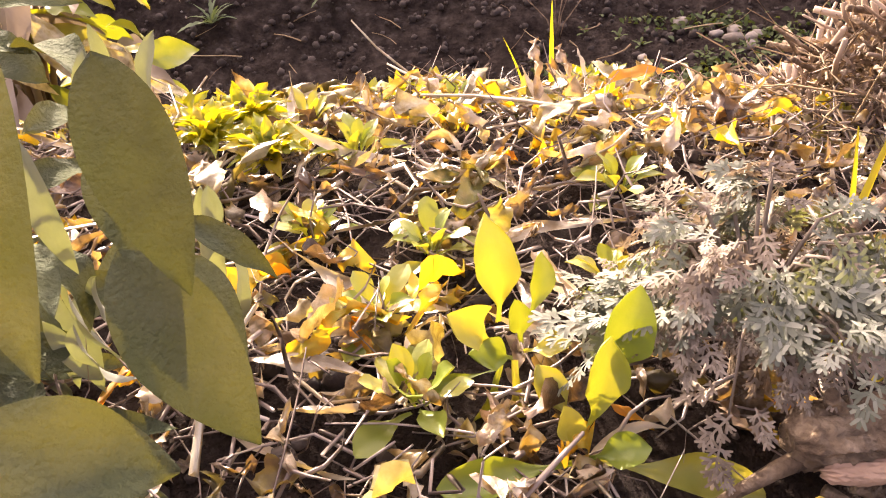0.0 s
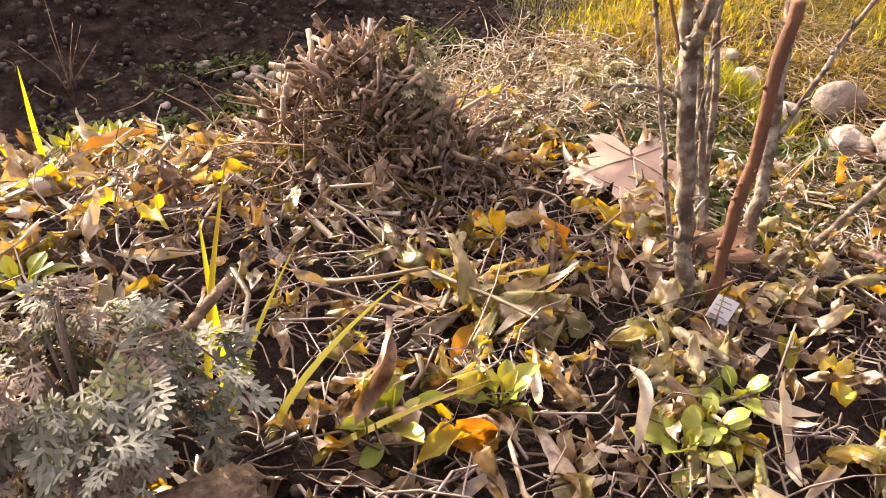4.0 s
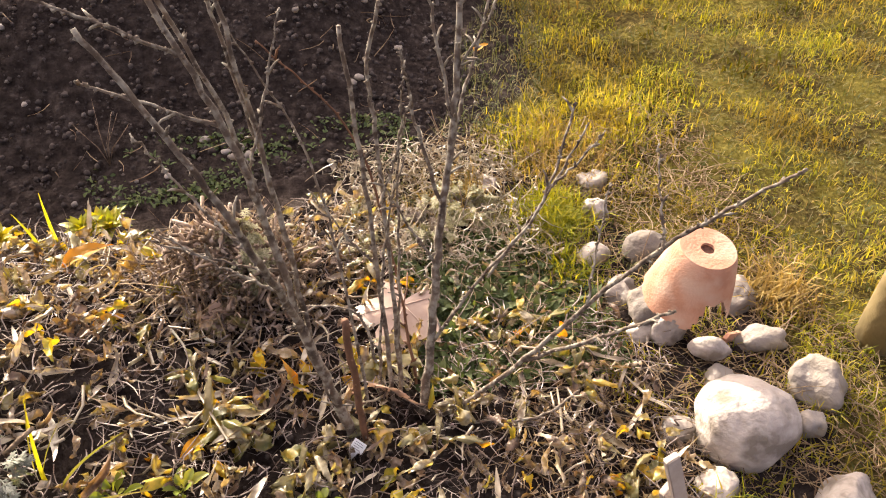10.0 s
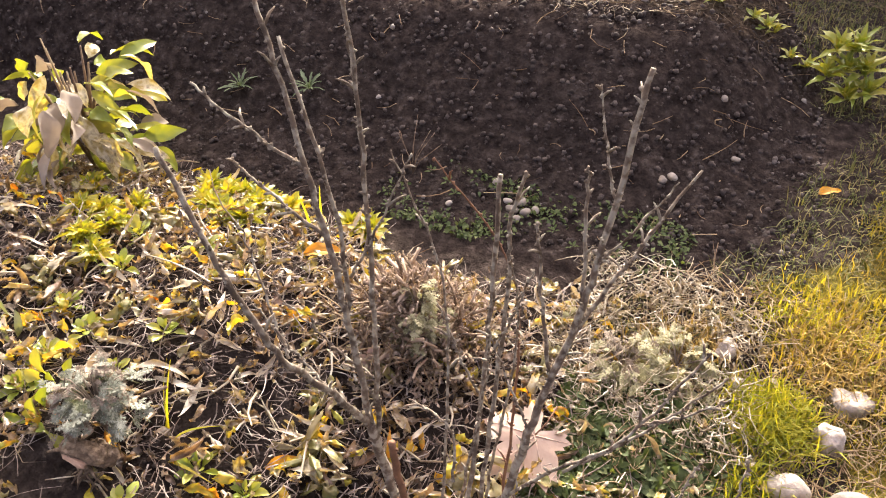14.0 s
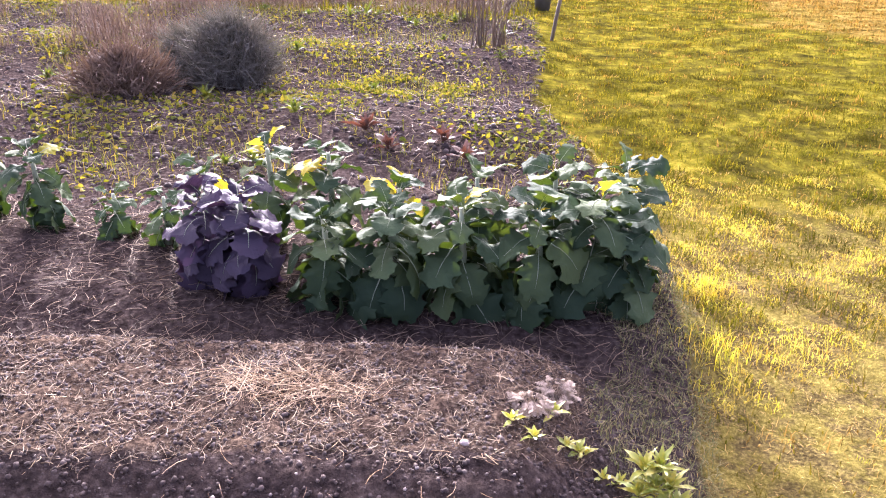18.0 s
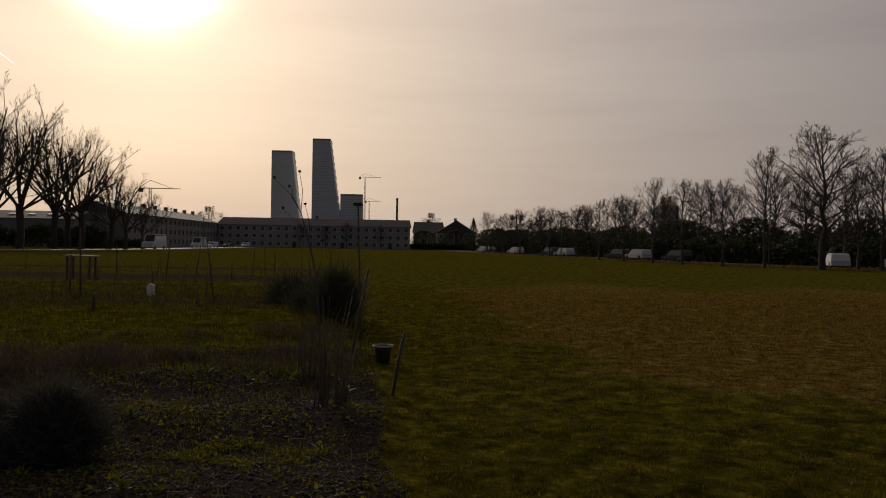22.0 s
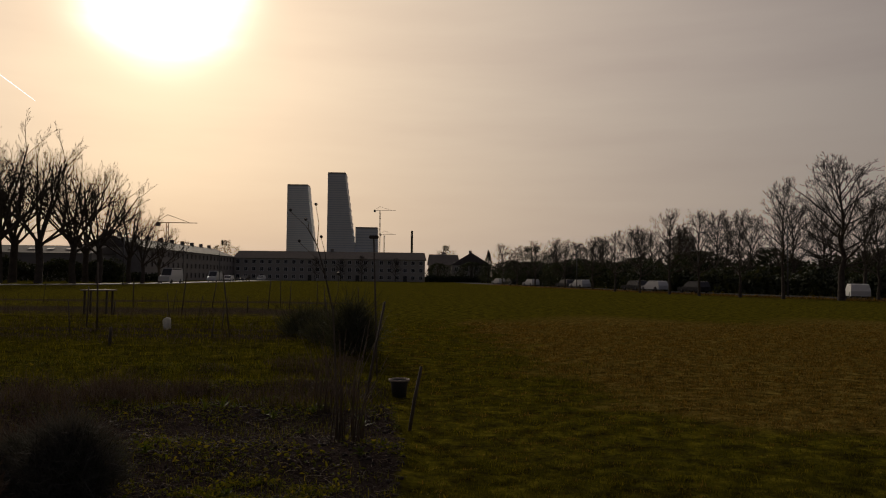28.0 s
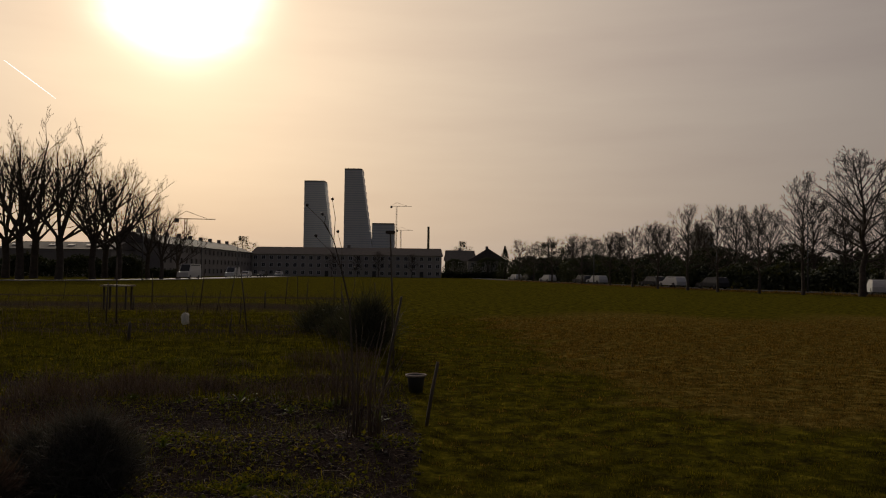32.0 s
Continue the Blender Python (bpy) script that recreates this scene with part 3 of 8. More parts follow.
def lump(rx, ry, rz, seed=0, rough=0.12, sub=3, flat=0.0):
    """A stone-like body: an icosphere pushed in and out by noise, its foot flattened."""
    bm = bmesh.new()
    bmesh.ops.create_icosphere(bm, subdivisions=sub, radius=1)
    off = Vector((seed * 3.7, seed * 1.3, seed * 2.1))
    rr = random.Random(seed)
    cuts = [(Vector((rr.gauss(0, 1), rr.gauss(0, 1), rr.gauss(0, 1))).normalized(), rr.uniform(0.70, 0.92)) for _ in range(9 if rough > 0.1 else 0)]
    for v in bm.verts:
        for cn, cd in cuts:
            over = v.co.dot(cn) - cd
            if over > 0:
                v.co -= cn * over * 0.85
    for v in bm.verts:
        k = 1 + rough * noise.noise(v.co * 1.3 + off) * 1.5 + rough * 0.4 * noise.noise(v.co * 3.1 + off) + rough * 0.18 * noise.noise(v.co * 9 + off)
        v.co = Vector((v.co.x * rx * k, v.co.y * ry * k, max(v.co.z, -1 + flat) * rz * k))
    bm.verts.index_update()
    g = Geo().add([v.co for v in bm.verts], [[v.index for v in f.verts] for f in bm.faces])
    bm.free()
    return g


# ---- the lie of the land ----
def step(a, b, x):
    t = np.clip((x - a) / (b - a), 0, 1)
    return t * t * (3 - 2 * t)


EDGE_Y = [-50, 0, 0.3, 0.45, 0.6, 0.75, 0.85, 1.0, 1.12, 1.35, 1.8, 2.4, 3.0, 3.9, 4.6, 5.5, 7.1, 10, 27, 48]
EDGE_X = [0.42, 0.44, 0.55, 0.55, 0.47, 0.38, 0.31, 0.25, 0.41, 0.46, 0.47, 0.50, 0.50, 0.36, 0.10, -0.10, -0.10, -0.35, -1.75, -3.0]


def lawn_edge(y):
    return np.interp(y, EDGE_Y, EDGE_X)


def soil_mask(x, y):
    e = lawn_edge(y)
    w = 0.05 + 0.02 * np.abs(y)
    return (1 - step(e - w, e + w, x)) * step(-45, -30, x) * (1 - step(44, 50, y))


def height(x, y):
    x, y = np.asarray(x, float), np.asarray(y, float)
    bed = (0.05 + 0.115 * step(0.03, -0.55, x)) * (1 - step(0.50, 0.98, y)) * (1 - step(0.03, 0.34, x))
    crest = 1.54 + 0.18 * np.clip(x, -3, 0.3) + 0.02 * np.sin(5 * x)
    foot = 1.0 + 0.01 * np.sin(7 * x) + 0.5 * step(0.0, 0.5, x)
    back = 1.93 + 0.12 * np.clip(x, -3, 0.3)
    bank = 0.20 * step(0, 1, (y - foot) / np.maximum(crest - foot, 0.1)) ** 1.15 * (1 - step(0, 1, (y - back) / 0.28)) * (1 - step(-0.02, 0.36, x))
    kale = 0.05 * step(2.1, 2.4, y) * (1 - step(2.9, 3.3, y)) * (1 - step(0.3, 0.7, x))
    rows = 0.085 * soil_mask(x, y) * step(3.4, 4.2, y) * (0.5 + 0.5 * np.sin(y * 3.1 + 0.3 * np.sin(x * 1.3)))
    far = -0.2 * step(40, 90, y)
    small = 0.008 * np.sin(x * 9.1 + 1.7 * np.sin(y * 5.3)) * np.sin(y * 7.7 + 1.3 * np.sin(x * 6.1)) + 0.004 * np.sin(x * 31 + y * 17) * np.sin(y * 27 - x * 13)
    swell = 0.012 * np.sin(x * 0.7 + 1) * np.sin(y * 0.6) * step(4, 9, y)
    return bed + bank + kale + rows + far + small + swell


def grow(start, stop, first, ratio):
    out, d = [start], first
    while abs(out[-1]) < abs(stop):
        out.append(out[-1] + d)
        d *= ratio
    return out


def axis(lo, hi, cell, far_lo, far_hi, ratio=1.07):
    mid = list(np.arange(lo, hi, cell))
    return np.array(sorted(set(grow(lo, far_lo, -cell, ratio)[1:] + mid + grow(mid[-1], far_hi, cell, ratio)[1:])))


gx, gy = axis(-2.0, 1.2, 0.02, -3500, 3500), axis(-0.6, 3.2, 0.02, -600, 4200, 1.045)
XX, YY = np.meshgrid(gx, gy)
ZZ = height(XX, YY)
near = (np.abs(XX) < 3) & (YY < 4)
grain = np.array([noise.noise((a * 22, b * 22, 0)) * 0.012 + noise.noise((a * 60, b * 60, 3)) * 0.006 if c else 0 for a, b, c in zip(XX.ravel(), YY.ravel(), near.ravel())]).reshape(XX.shape)
ZZ = ZZ + grain * soil_mask(XX, YY)
nx, ny = len(gx), len(gy)
idx = np.arange(nx * ny).reshape(ny, nx)
quads = np.stack([idx[:-1, :-1], idx[:-1, 1:], idx[1:, 1:], idx[1:, :-1]], -1).reshape(-1, 4)
g_me = npmesh("ground", np.stack([XX, YY, ZZ], -1).reshape(-1, 3), quads, M_GROUND)


def dry_patch(x, y):
    """The straw-brown part of the meadow, right of a curved edge."""
    e = np.interp(y, [4.5, 6.9, 7.5, 8.6, 11.9, 21, 30], [9.0, 6.5, 4.2, 2.8, 2.1, 1.5, 0.6]) + 0.25 * np.sin(y * 1.9) + 0.2 * np.sin(y * 4.3 + 1)
    return step(-0.7, 1.0, x - e + 0.5 * np.sin(x * 2.3 + y * 1.7) * np.sin(y * 3.1 - x)) * (1 - step(24, 34, y + 2 * np.sin(x * 0.7)))


# The meadow mask darkens the lawn's colour with distance, in place of shade.
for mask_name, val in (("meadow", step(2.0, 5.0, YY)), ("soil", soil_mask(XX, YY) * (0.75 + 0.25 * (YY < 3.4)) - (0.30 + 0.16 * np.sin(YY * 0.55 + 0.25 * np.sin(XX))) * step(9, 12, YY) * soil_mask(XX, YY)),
                       ("dry", 0.12 + 0.85 * dry_patch(XX, YY)),
                       ("chaff", 1.1 * step(-0.05, 0.06, YY - (1.54 + 0.18 * np.clip(XX, -3, 0.3))) * (1 - step(0.0, 0.15, YY - (1.95 + 0.12 * np.clip(XX, -3, 0.3)))) * (1 - step(0.05, 0.3, XX)) + 0.12 * step(3.3, 3.8, YY) * (1 - step(6.5, 8.5, YY)) * soil_mask(XX, YY))):
    g_me.attributes.new(mask_name, "FLOAT", "POINT").data.foreach_set("value", np.ascontiguousarray(val, np.float32).ravel())
ground = tagged(new("ground", g_me), "garden soil, winter lawn dimmed with distance, and straw-yellow meadow", "ground", kind="structure")


def on(x, y, dz=0.0):
    return (x, y, float(height(x, y)) + dz)


def plant_at(xs, ys, dz=0.0):
    return np.stack([xs, ys, height(xs, ys) + dz], 1)


# ---- leaf litter on the bed ----
def in_bed(x, y):
    bare = ((x + 0.455) / 0.060) ** 2 + ((y - 0.222) / 0.048) ** 2 < 1
    return (x < 0.33 + 0.05 * (y > 0.22) * (y < 0.42)) & ~((x > 0.06) & (y > 0.52)) & (y < 0.86 + 0.05 * np.sin(6 * x)) & ~bare


def scatter_xy(n, x0, x1, y0, y1, seed, keep=None):
    r = np.random.default_rng(seed)
    x, y = r.uniform(x0, x1, n), r.uniform(y0, y1, n)
    if keep is not None:
        k = keep(x, y)
        x, y = x[k], y[k]
    return x, y


LITTER = []
for i in range(24):
    r = random.Random(100 + i)
    if i < 9:
        LITTER.append(leaf_grid(r.uniform(0.020, 0.055), r.uniform(0.007, 0.015), r.choice([oval, lance, lance]), r.uniform(-0.3, 0.9), r.uniform(-2.6, 3.0), r.uniform(0.25, 0.6), r.uniform(-2.4, 2.4), 8, 4, i, r.uniform(-2.4, 2.4), 0.06))
    else:
        LITTER.append(leaf_grid(r.uniform(0.020, 0.042), r.uniform(0.012, 0.023), r.choice([oval, oval, spoon]), r.uniform(-0.4, 0.8), r.uniform(-2.4, 2.6), r.uniform(0.45, 0.95), r.uniform(-1.6, 1.6), 10, 6, i, r.choice([-1, 1]) * r.uniform(1.1, 2.9), 0.06))


def gaps(a, b):
    """Patches where the litter thins out and dark soil shows."""
    return np.sin(a * 21 + 2.5 * np.sin(b * 13)) + np.sin(b * 27 + 2.0 * np.sin(a * 17)) + 0.6 * np.sin(a * 61 + b * 53)


x, y = scatter_xy(5600, -1.5, 0.34, -0.3, 0.98, 11, lambda a, b: in_bed(a, b) & (gaps(a, b) > -0.75))
k = len(x)
v, f = scatter(LITTER, plant_at(x, y, 0.004) + np.stack([np.zeros(k), np.zeros(k), np.abs(rng.normal(0, 0.012, k))], 1), rot_np(k, 0.55, 12), rng.uniform(0.4, 1.1, k))
tagged(new("leaf_litter", npmesh("leaf_litter", v, f, M_LITTER)), "thick litter of curled withered leaves covering the bed", "leaf litter", kind="stuff")
x, y = scatter_xy(10500, -1.5, 0.40, -0.3, 1.0, 13, in_bed)
v, f = strands(plant_at(x, y, 0.014), 0.06, 0.0008, 14, 0.3, 2.4)
tagged(new("dry_stalks", npmesh("dry_stalks", v, f, M_ROOTS)), "tangle of thin dry stalks lying on the bed", "dry stalks", kind="stuff")
x, y = scatter_xy(330, -1.2, 0.28, 0.0, 0.95, 15, in_bed)
v, f = strands(plant_at(x, y, 0.020), 0.085, 0.0019, 16, 0.25, 2.2)
tagged(new("bent_stems", npmesh("bent_stems", v, f, M_BLEACHED)), "pale bent stems lying across the leaf litter", "dry stalks", kind="stuff")

x, y = scatter_xy(2600, -1.4, 0.34, -0.1, 0.95, 17, in_bed)
v, f = strands(plant_at(x, y, 0.02), 0.035, 0.0011, 18, 0.8, 4.5)
tagged(new("curled_stalks", npmesh("curled_stalks", v, f, M_ROOTS)), "curly brown withered stalks and flower remains in the litter", "dry stalks", kind="stuff")
STRAPS = []
for i in range(10):
    q = random.Random(160 + i)
    STRAPS.append(leaf_grid(q.uniform(0.06, 0.11), q.uniform(0.006, 0.012), lance, q.uniform(0.1, 0.5), q.uniform(-1.8, 2.4), q.uniform(0.2, 0.5), q.uniform(-1.8, 1.8), 12, 4, 170 + i, q.uniform(-1.2, 1.2), 0.02))
x, y = scatter_xy(330, -1.1, 0.32, 0.0, 0.92, 19, in_bed)
v, f = scatter(STRAPS, plant_at(x, y, 0.018), rot_np(len(x), 0.2, 20), rng.uniform(0.5, 1.1, len(x)))
tagged(new("withered_straps", npmesh("withered_straps", v, f, M_BLEACHED)), "long bleached strap-shaped leaves lying over the litter", "leaf litter", kind="stuff")
YELLOWS = []
for i in range(12):
    q = random.Random(190 + i)
    YELLOWS.append(leaf_grid(q.uniform(0.026, 0.052), q.uniform(0.012, 0.021), q.choice([oval, lance, spoon]), q.uniform(0.0, 0.6), q.uniform(-2.0, 2.4), q.uniform(0.35, 0.7), q.uniform(-1.1, 1.1), 10, 6, 210 + i, q.choice([-1, 1]) * q.uniform(0.5, 2.0), 0.035))
x, y = scatter_xy(800, -1.1, 0.30, 0.05, 0.92, 23, lambda a, b: in_bed(a, b) & (np.sin(a * 17 + 3 * np.sin(b * 9)) + np.sin(b * 23 + 2 * np.sin(a * 11)) > 0.1))
v, f = scatter(YELLOWS, plant_at(x, y, 0.020), rot_np(len(x), 0.5, 24), rng.uniform(0.5, 1.1, len(x)))
tagged(new("yellow_litter", npmesh("yellow_litter", v, f, M_YELLOW)), "yellow and lime withering leaves glowing against the low sun", "leaf litter", kind="stuff")
WILTED = []
for i in range(16):
    q = random.Random(1190 + i)
    WILTED.append(leaf_grid(q.uniform(0.030, 0.056), q.uniform(0.015, 0.027), q.choice([oval, spoon, oval]), q.uniform(-0.2, 0.6), q.uniform(-2.6, 3.0), q.uniform(0.45, 0.95), q.uniform(-1.2, 1.2), 12, 6, 1210 + i, q.choice([-1, 1]) * q.uniform(0.5, 2.1), 0.035))
x, y = scatter_xy(2000, -1.4, 0.32, -0.1, 0.92, 1223, lambda a, b: in_bed(a, b) & (gaps(a * 0.8 + 1, b * 0.8) > 0.0) & (np.random.default_rng(5).random(len(a)) < np.where(b < 0.58, 1.0, 0.4)))
v, f = scatter(WILTED, plant_at(x, y, 0.016), rot_np(len(x), 0.55, 1224), rng.uniform(0.4, 0.95, len(x)))
tagged(new("wilted_leaves", npmesh("wilted_leaves", v, f, M_OLIVE)), "wilted olive and beige leaves with curled rims lying over the bed", "leaf litter", kind="stuff")

pile = thing("fallen_leaves", on(-0.3, 0.45), "loose large withered leaves, yellow, beige and brown, on the bed", "fallen leaves")
big_leaves = []
for i in range(16):
    r = random.Random(300 + i)
    v, f = leaf_grid(r.uniform(0.040, 0.075), r.uniform(0.014, 0.026), r.choice([oval, lance, lance]), r.uniform(0.0, 0.7), r.uniform(-2.2, 2.6), r.uniform(0.35, 0.8), r.uniform(-1.8, 1.8), 14, 6, 40 + i, r.choice([-1, 1]) * r.uniform(0.8, 2.8), 0.05)
    big_leaves.append(npmesh("leaf", v, f, M_LITTER_OB))
r = random.Random(21)
px, py, pz = on(-0.3, 0.45)
made = 0
while made < 290:
    lx, ly = r.uniform(-0.85, 0.25), r.uniform(0.14, 0.88)
    if not in_bed(np.array(lx), np.array(ly)):
        continue
    lo = on(lx, ly, r.uniform(0.010, 0.028))
    o = part("leaf", r.choice(big_leaves), None, pile, m=pose(lo[0] - px, lo[1] - py, lo[2] - pz, r.gauss(0, 30), r.gauss(0, 30), r.uniform(0, 360)) @ Matrix.Scale(r.uniform(0.35, 0.85), 4))
    made += 1

# clods and crumbs of dark soil between the leaves
x, y = scatter_xy(2600, -1.6, 0.28, -0.3, 0.98, 31, in_bed)
crumbs = []
for i in range(4):
    g = lump(1, 0.9, 0.7, 50 + i, 0.25, 1)
    crumbs.append((np.array(g.v), np.array(g.f)))
v, f = scatter(crumbs, plant_at(x, y, 0.002), rot_np(len(x), 0.8, 32), 0.0025 + 0.008 * rng.random(len(x)) ** 3)
tagged(new("soil_crumbs", npmesh("soil_crumbs", v, f, M_SOIL)), "dark crumbs of garden soil between the leaves", "soil", kind="stuff")


# ---- currant bush ----
bush = thing("currant_bush", on(-0.04, 0.365), "leafless currant bush with grey lichen-flecked stems", "shrub")
BX, BY, BZ = on(-0.04, 0.365)


def stem(points, r0, r1, name="stem", mat=M_BARK, spurs=10, seed=0, parent=None):
    """A knotty tapering stem through the points, with buds and short spurs."""
    rr = random.Random(seed)
    pts = [Vector(p) - Vector((BX, BY, BZ)) for p in points]
    fine = []
    for i in range(len(pts) - 1):
        p0, p1, p2, p3 = pts[max(i - 1, 0)], pts[i], pts[i + 1], pts[min(i + 2, len(pts) - 1)]
        for j in range(8):
            t = j / 8
            fine.append(0.5 * ((2 * p1) + (p2 - p0) * t + (2 * p0 - 5 * p1 + 4 * p2 - p3) * t * t + (3 * p1 - p0 - 3 * p2 + p3) * t ** 3))
    fine.append(pts[-1])
    n = len(fine)
    fine = [p + Vector((rr.uniform(-1, 1), rr.uniform(-1, 1), 0)) * 0.0016 * (0 < i < n - 1) for i, p in enumerate(fine)]
    g = Geo().tube(fine, [(r0 + (r1 - r0) * i / (n - 1)) * 0.62 * rr.uniform(0.94, 1.07) for i in range(n)], 8)
    for s in range(int(n * 0.9)):
        i, a = rr.randint(1, n - 2), rr.uniform(0, 6.283)
        d = (fine[i + 1] - fine[i]).normalized()
        side = d.orthogonal().normalized()
        side.rotate(Matrix.Rotation(a, 3, d))
        rb = (r0 + (r1 - r0) * i / (n - 1)) * 0.66
        q = fine[i].lerp(fine[i + 1], rr.random())
        g.tube([q + side * rb * 0.6 - d * 0.0016, q + side * (rb + 0.0009), q + side * rb * 0.6 + d * 0.0018], [0.0010, 0.0015, 0.0007], 5)
    for s in range(spurs):
        i = rr.randint(2, n - 2)
        a = rr.uniform(0, 6.283)
        d = (fine[i + 1] - fine[i]).normalized()
        side = d.orthogonal().normalized()
        side.rotate(Matrix.Rotation(a, 3, d))
        L = rr.choice([0.003, 0.004, 0.006, 0.009, 0.018])
        q = fine[i] + (side * 0.8 + d * 0.6).normalized() * (L + r0 * 0.5)
        g.tube([fine[i], fine[i].lerp(q, 0.6) + d * L * 0.1, q], [0.0016, 0.0013, 0.0006], 5)
    return part(name, g, mat, bush)


stem([(-0.066, 0.352, 0.035), (-0.082, 0.356, 0.13), (-0.104, 0.365, 0.268)], 0.0105, 0.0085, "main_stem", M_BARK, 16, 1)
stem([(-0.104, 0.365, 0.262), (-0.116, 0.325, 0.37), (-0.128, 0.288, 0.463), (-0.155, 0.283, 0.559), (-0.195, 0.301, 0.648)], 0.0065, 0.003, seed=2, spurs=8)
stem([(-0.102, 0.365, 0.24), (-0.114, 0.375, 0.38), (-0.13, 0.39, 0.49), (-0.165, 0.42, 0.60), (-0.205, 0.454, 0.70)], 0.0065, 0.0032, seed=3, spurs=14)
stem([(-0.117, 0.378, 0.40), (-0.13, 0.41, 0.50), (-0.185, 0.452, 0.66)], 0.0045, 0.0026, seed=4, spurs=12)
stem([(-0.098, 0.366, 0.25), (-0.105, 0.41, 0.42), (-0.118, 0.45, 0.58), (-0.126, 0.469, 0.72)], 0.005, 0.0028, seed=5, spurs=10)
stem([(-0.108, 0.42, 0.45), (-0.125, 0.46, 0.57), (-0.138, 0.484, 0.66)], 0.0034, 0.002, seed=6, spurs=8)
stem([(-0.15, 0.41, 0.56), (-0.20, 0.40, 0.60), (-0.25, 0.405, 0.63)], 0.003, 0.0018, "twig", seed=16, spurs=5)
stem([(-0.135, 0.395, 0.50), (-0.19, 0.40, 0.53), (-0.235, 0.41, 0.55)], 0.003, 0.0016, "twig", seed=17, spurs=5)
stem([(-0.055, 0.345, 0.035), (-0.06, 0.34, 0.16), (-0.061, 0.335, 0.298)], 0.0075, 0.0062, "cut_stem", M_REDWOOD, 3, 7)
stem([(-0.02, 0.385, 0.03), (-0.013, 0.411, 0.123), (-0.012, 0.47, 0.32), (-0.016, 0.522, 0.509)], 0.0052, 0.004, seed=8, spurs=5)
stem([(-0.005, 0.40, 0.03), (0.002, 0.44, 0.22), (0.006, 0.485, 0.394), (0.004, 0.495, 0.47), (0.02, 0.49, 0.545)], 0.0046, 0.003, seed=9, spurs=7)
stem([(0.015, 0.379, 0.03), (0.035, 0.40, 0.15), (0.057, 0.435, 0.283), (0.078, 0.465, 0.378), (0.095, 0.49, 0.486), (0.109, 0.533, 0.64)], 0.0095, 0.004, "main_stem", seed=10, spurs=22)
stem([(0.08, 0.468, 0.38), (0.118, 0.52, 0.45), (0.159, 0.569, 0.526)], 0.0042, 0.002, "twig", seed=11, spurs=8)
stem([(0.085, 0.475, 0.41), (0.075, 0.50, 0.50), (0.07, 0.51, 0.55)], 0.0035, 0.0022, "twig", seed=12, spurs=5)
stem([(0.065, 0.45, 0.32), (0.045, 0.47, 0.42), (0.035, 0.48, 0.50)], 0.0036, 0.0022, "twig", seed=13, spurs=6)
stem([(0.02, 0.375, 0.03), (0.07, 0.36, 0.08), (0.131, 0.339, 0.171), (0.232, 0.318, 0.313), (0.278, 0.278, 0.405), (0.33, 0.25, 0.47)], 0.0062, 0.0022, seed=14, spurs=14)
stem([(0.131, 0.339, 0.168), (0.20, 0.31, 0.22), (0.266, 0.28, 0.278)], 0.004, 0.0028, "twig", seed=15, spurs=5)
stem([(0.04, 0.40, 0.16), (0.09, 0.395, 0.25), (0.149, 0.385, 0.346), (0.206, 0.446, 0.431)], 0.0036, 0.0018, "twig", seed=18, spurs=8)
stem([(0.10, 0.39, 0.26), (0.17, 0.42, 0.33), (0.225, 0.45, 0.40)], 0.003, 0.0015, "twig", seed=19, spurs=6)
stem([(0.02, 0.36, 0.045), (0.08, 0.345, 0.055), (0.15, 0.33, 0.06), (0.21, 0.345, 0.075)], 0.0035, 0.002, "fallen_twig", seed=20, spurs=4)
stem([(-0.03, 0.40, 0.14), (-0.045, 0.43, 0.20), (-0.10, 0.44, 0.215)], 0.003, 0.002, "twig", seed=22, spurs=3)


# thinner shoots fanning out of the stool, and side twigs
for i in range(4):
    q = random.Random(1300 + i)
    a, lean_ = q.uniform(0, 6.283), q.uniform(0.10, 0.42)
    h_ = q.uniform(0.30, 0.62)
    b = Vector((0.0 + q.uniform(-0.045, 0.04), 0.385 + q.uniform(-0.02, 0.03), 0.035))
    d = Vector((math.cos(a) * lean_, math.sin(a) * lean_ * 0.6 + 0.12, 1.0)).normalized() * h_
    k = Vector((q.gauss(0, 0.02), q.gauss(0, 0.02), 0))
    stem([b, b + d * 0.35 + k, b + d * 0.7 + k * 1.5, b + d], 0.0036, 0.0012, "shoot", M_BARK if q.random() < 0.7 else M_REDWOOD, 9, 1320 + i)
for i, (p0, d) in enumerate([((-0.115, 0.33, 0.36), (-0.09, 0.02, 0.08)), ((-0.128, 0.30, 0.44), (-0.07, 0.06, 0.09)), ((-0.12, 0.40, 0.45), (0.05, 0.05, 0.12)), ((-0.10, 0.38, 0.33), (-0.13, 0.03, 0.05)), ((0.05, 0.425, 0.26), (-0.05, 0.02, 0.12)), ((0.09, 0.485, 0.46), (0.06, -0.01, 0.12)), ((0.10, 0.50, 0.52), (-0.03, 0.03, 0.10)),
                              ((0.0, 0.46, 0.33), (0.04, 0.0, 0.13)), ((-0.013, 0.45, 0.25), (-0.06, 0.03, 0.10)), ((0.19, 0.325, 0.26), (0.03, 0.05, 0.12)), ((0.25, 0.30, 0.35), (0.0, 0.05, 0.09)), ((0.16, 0.40, 0.36), (0.07, 0.02, 0.05))]):
    p0, d = Vector(p0), Vector(d)
    stem([p0, p0 + d * 0.5 + Vector((0, 0, -0.006)), p0 + d], 0.0026, 0.0010, "twig", M_BARK, 4, 1360 + i)


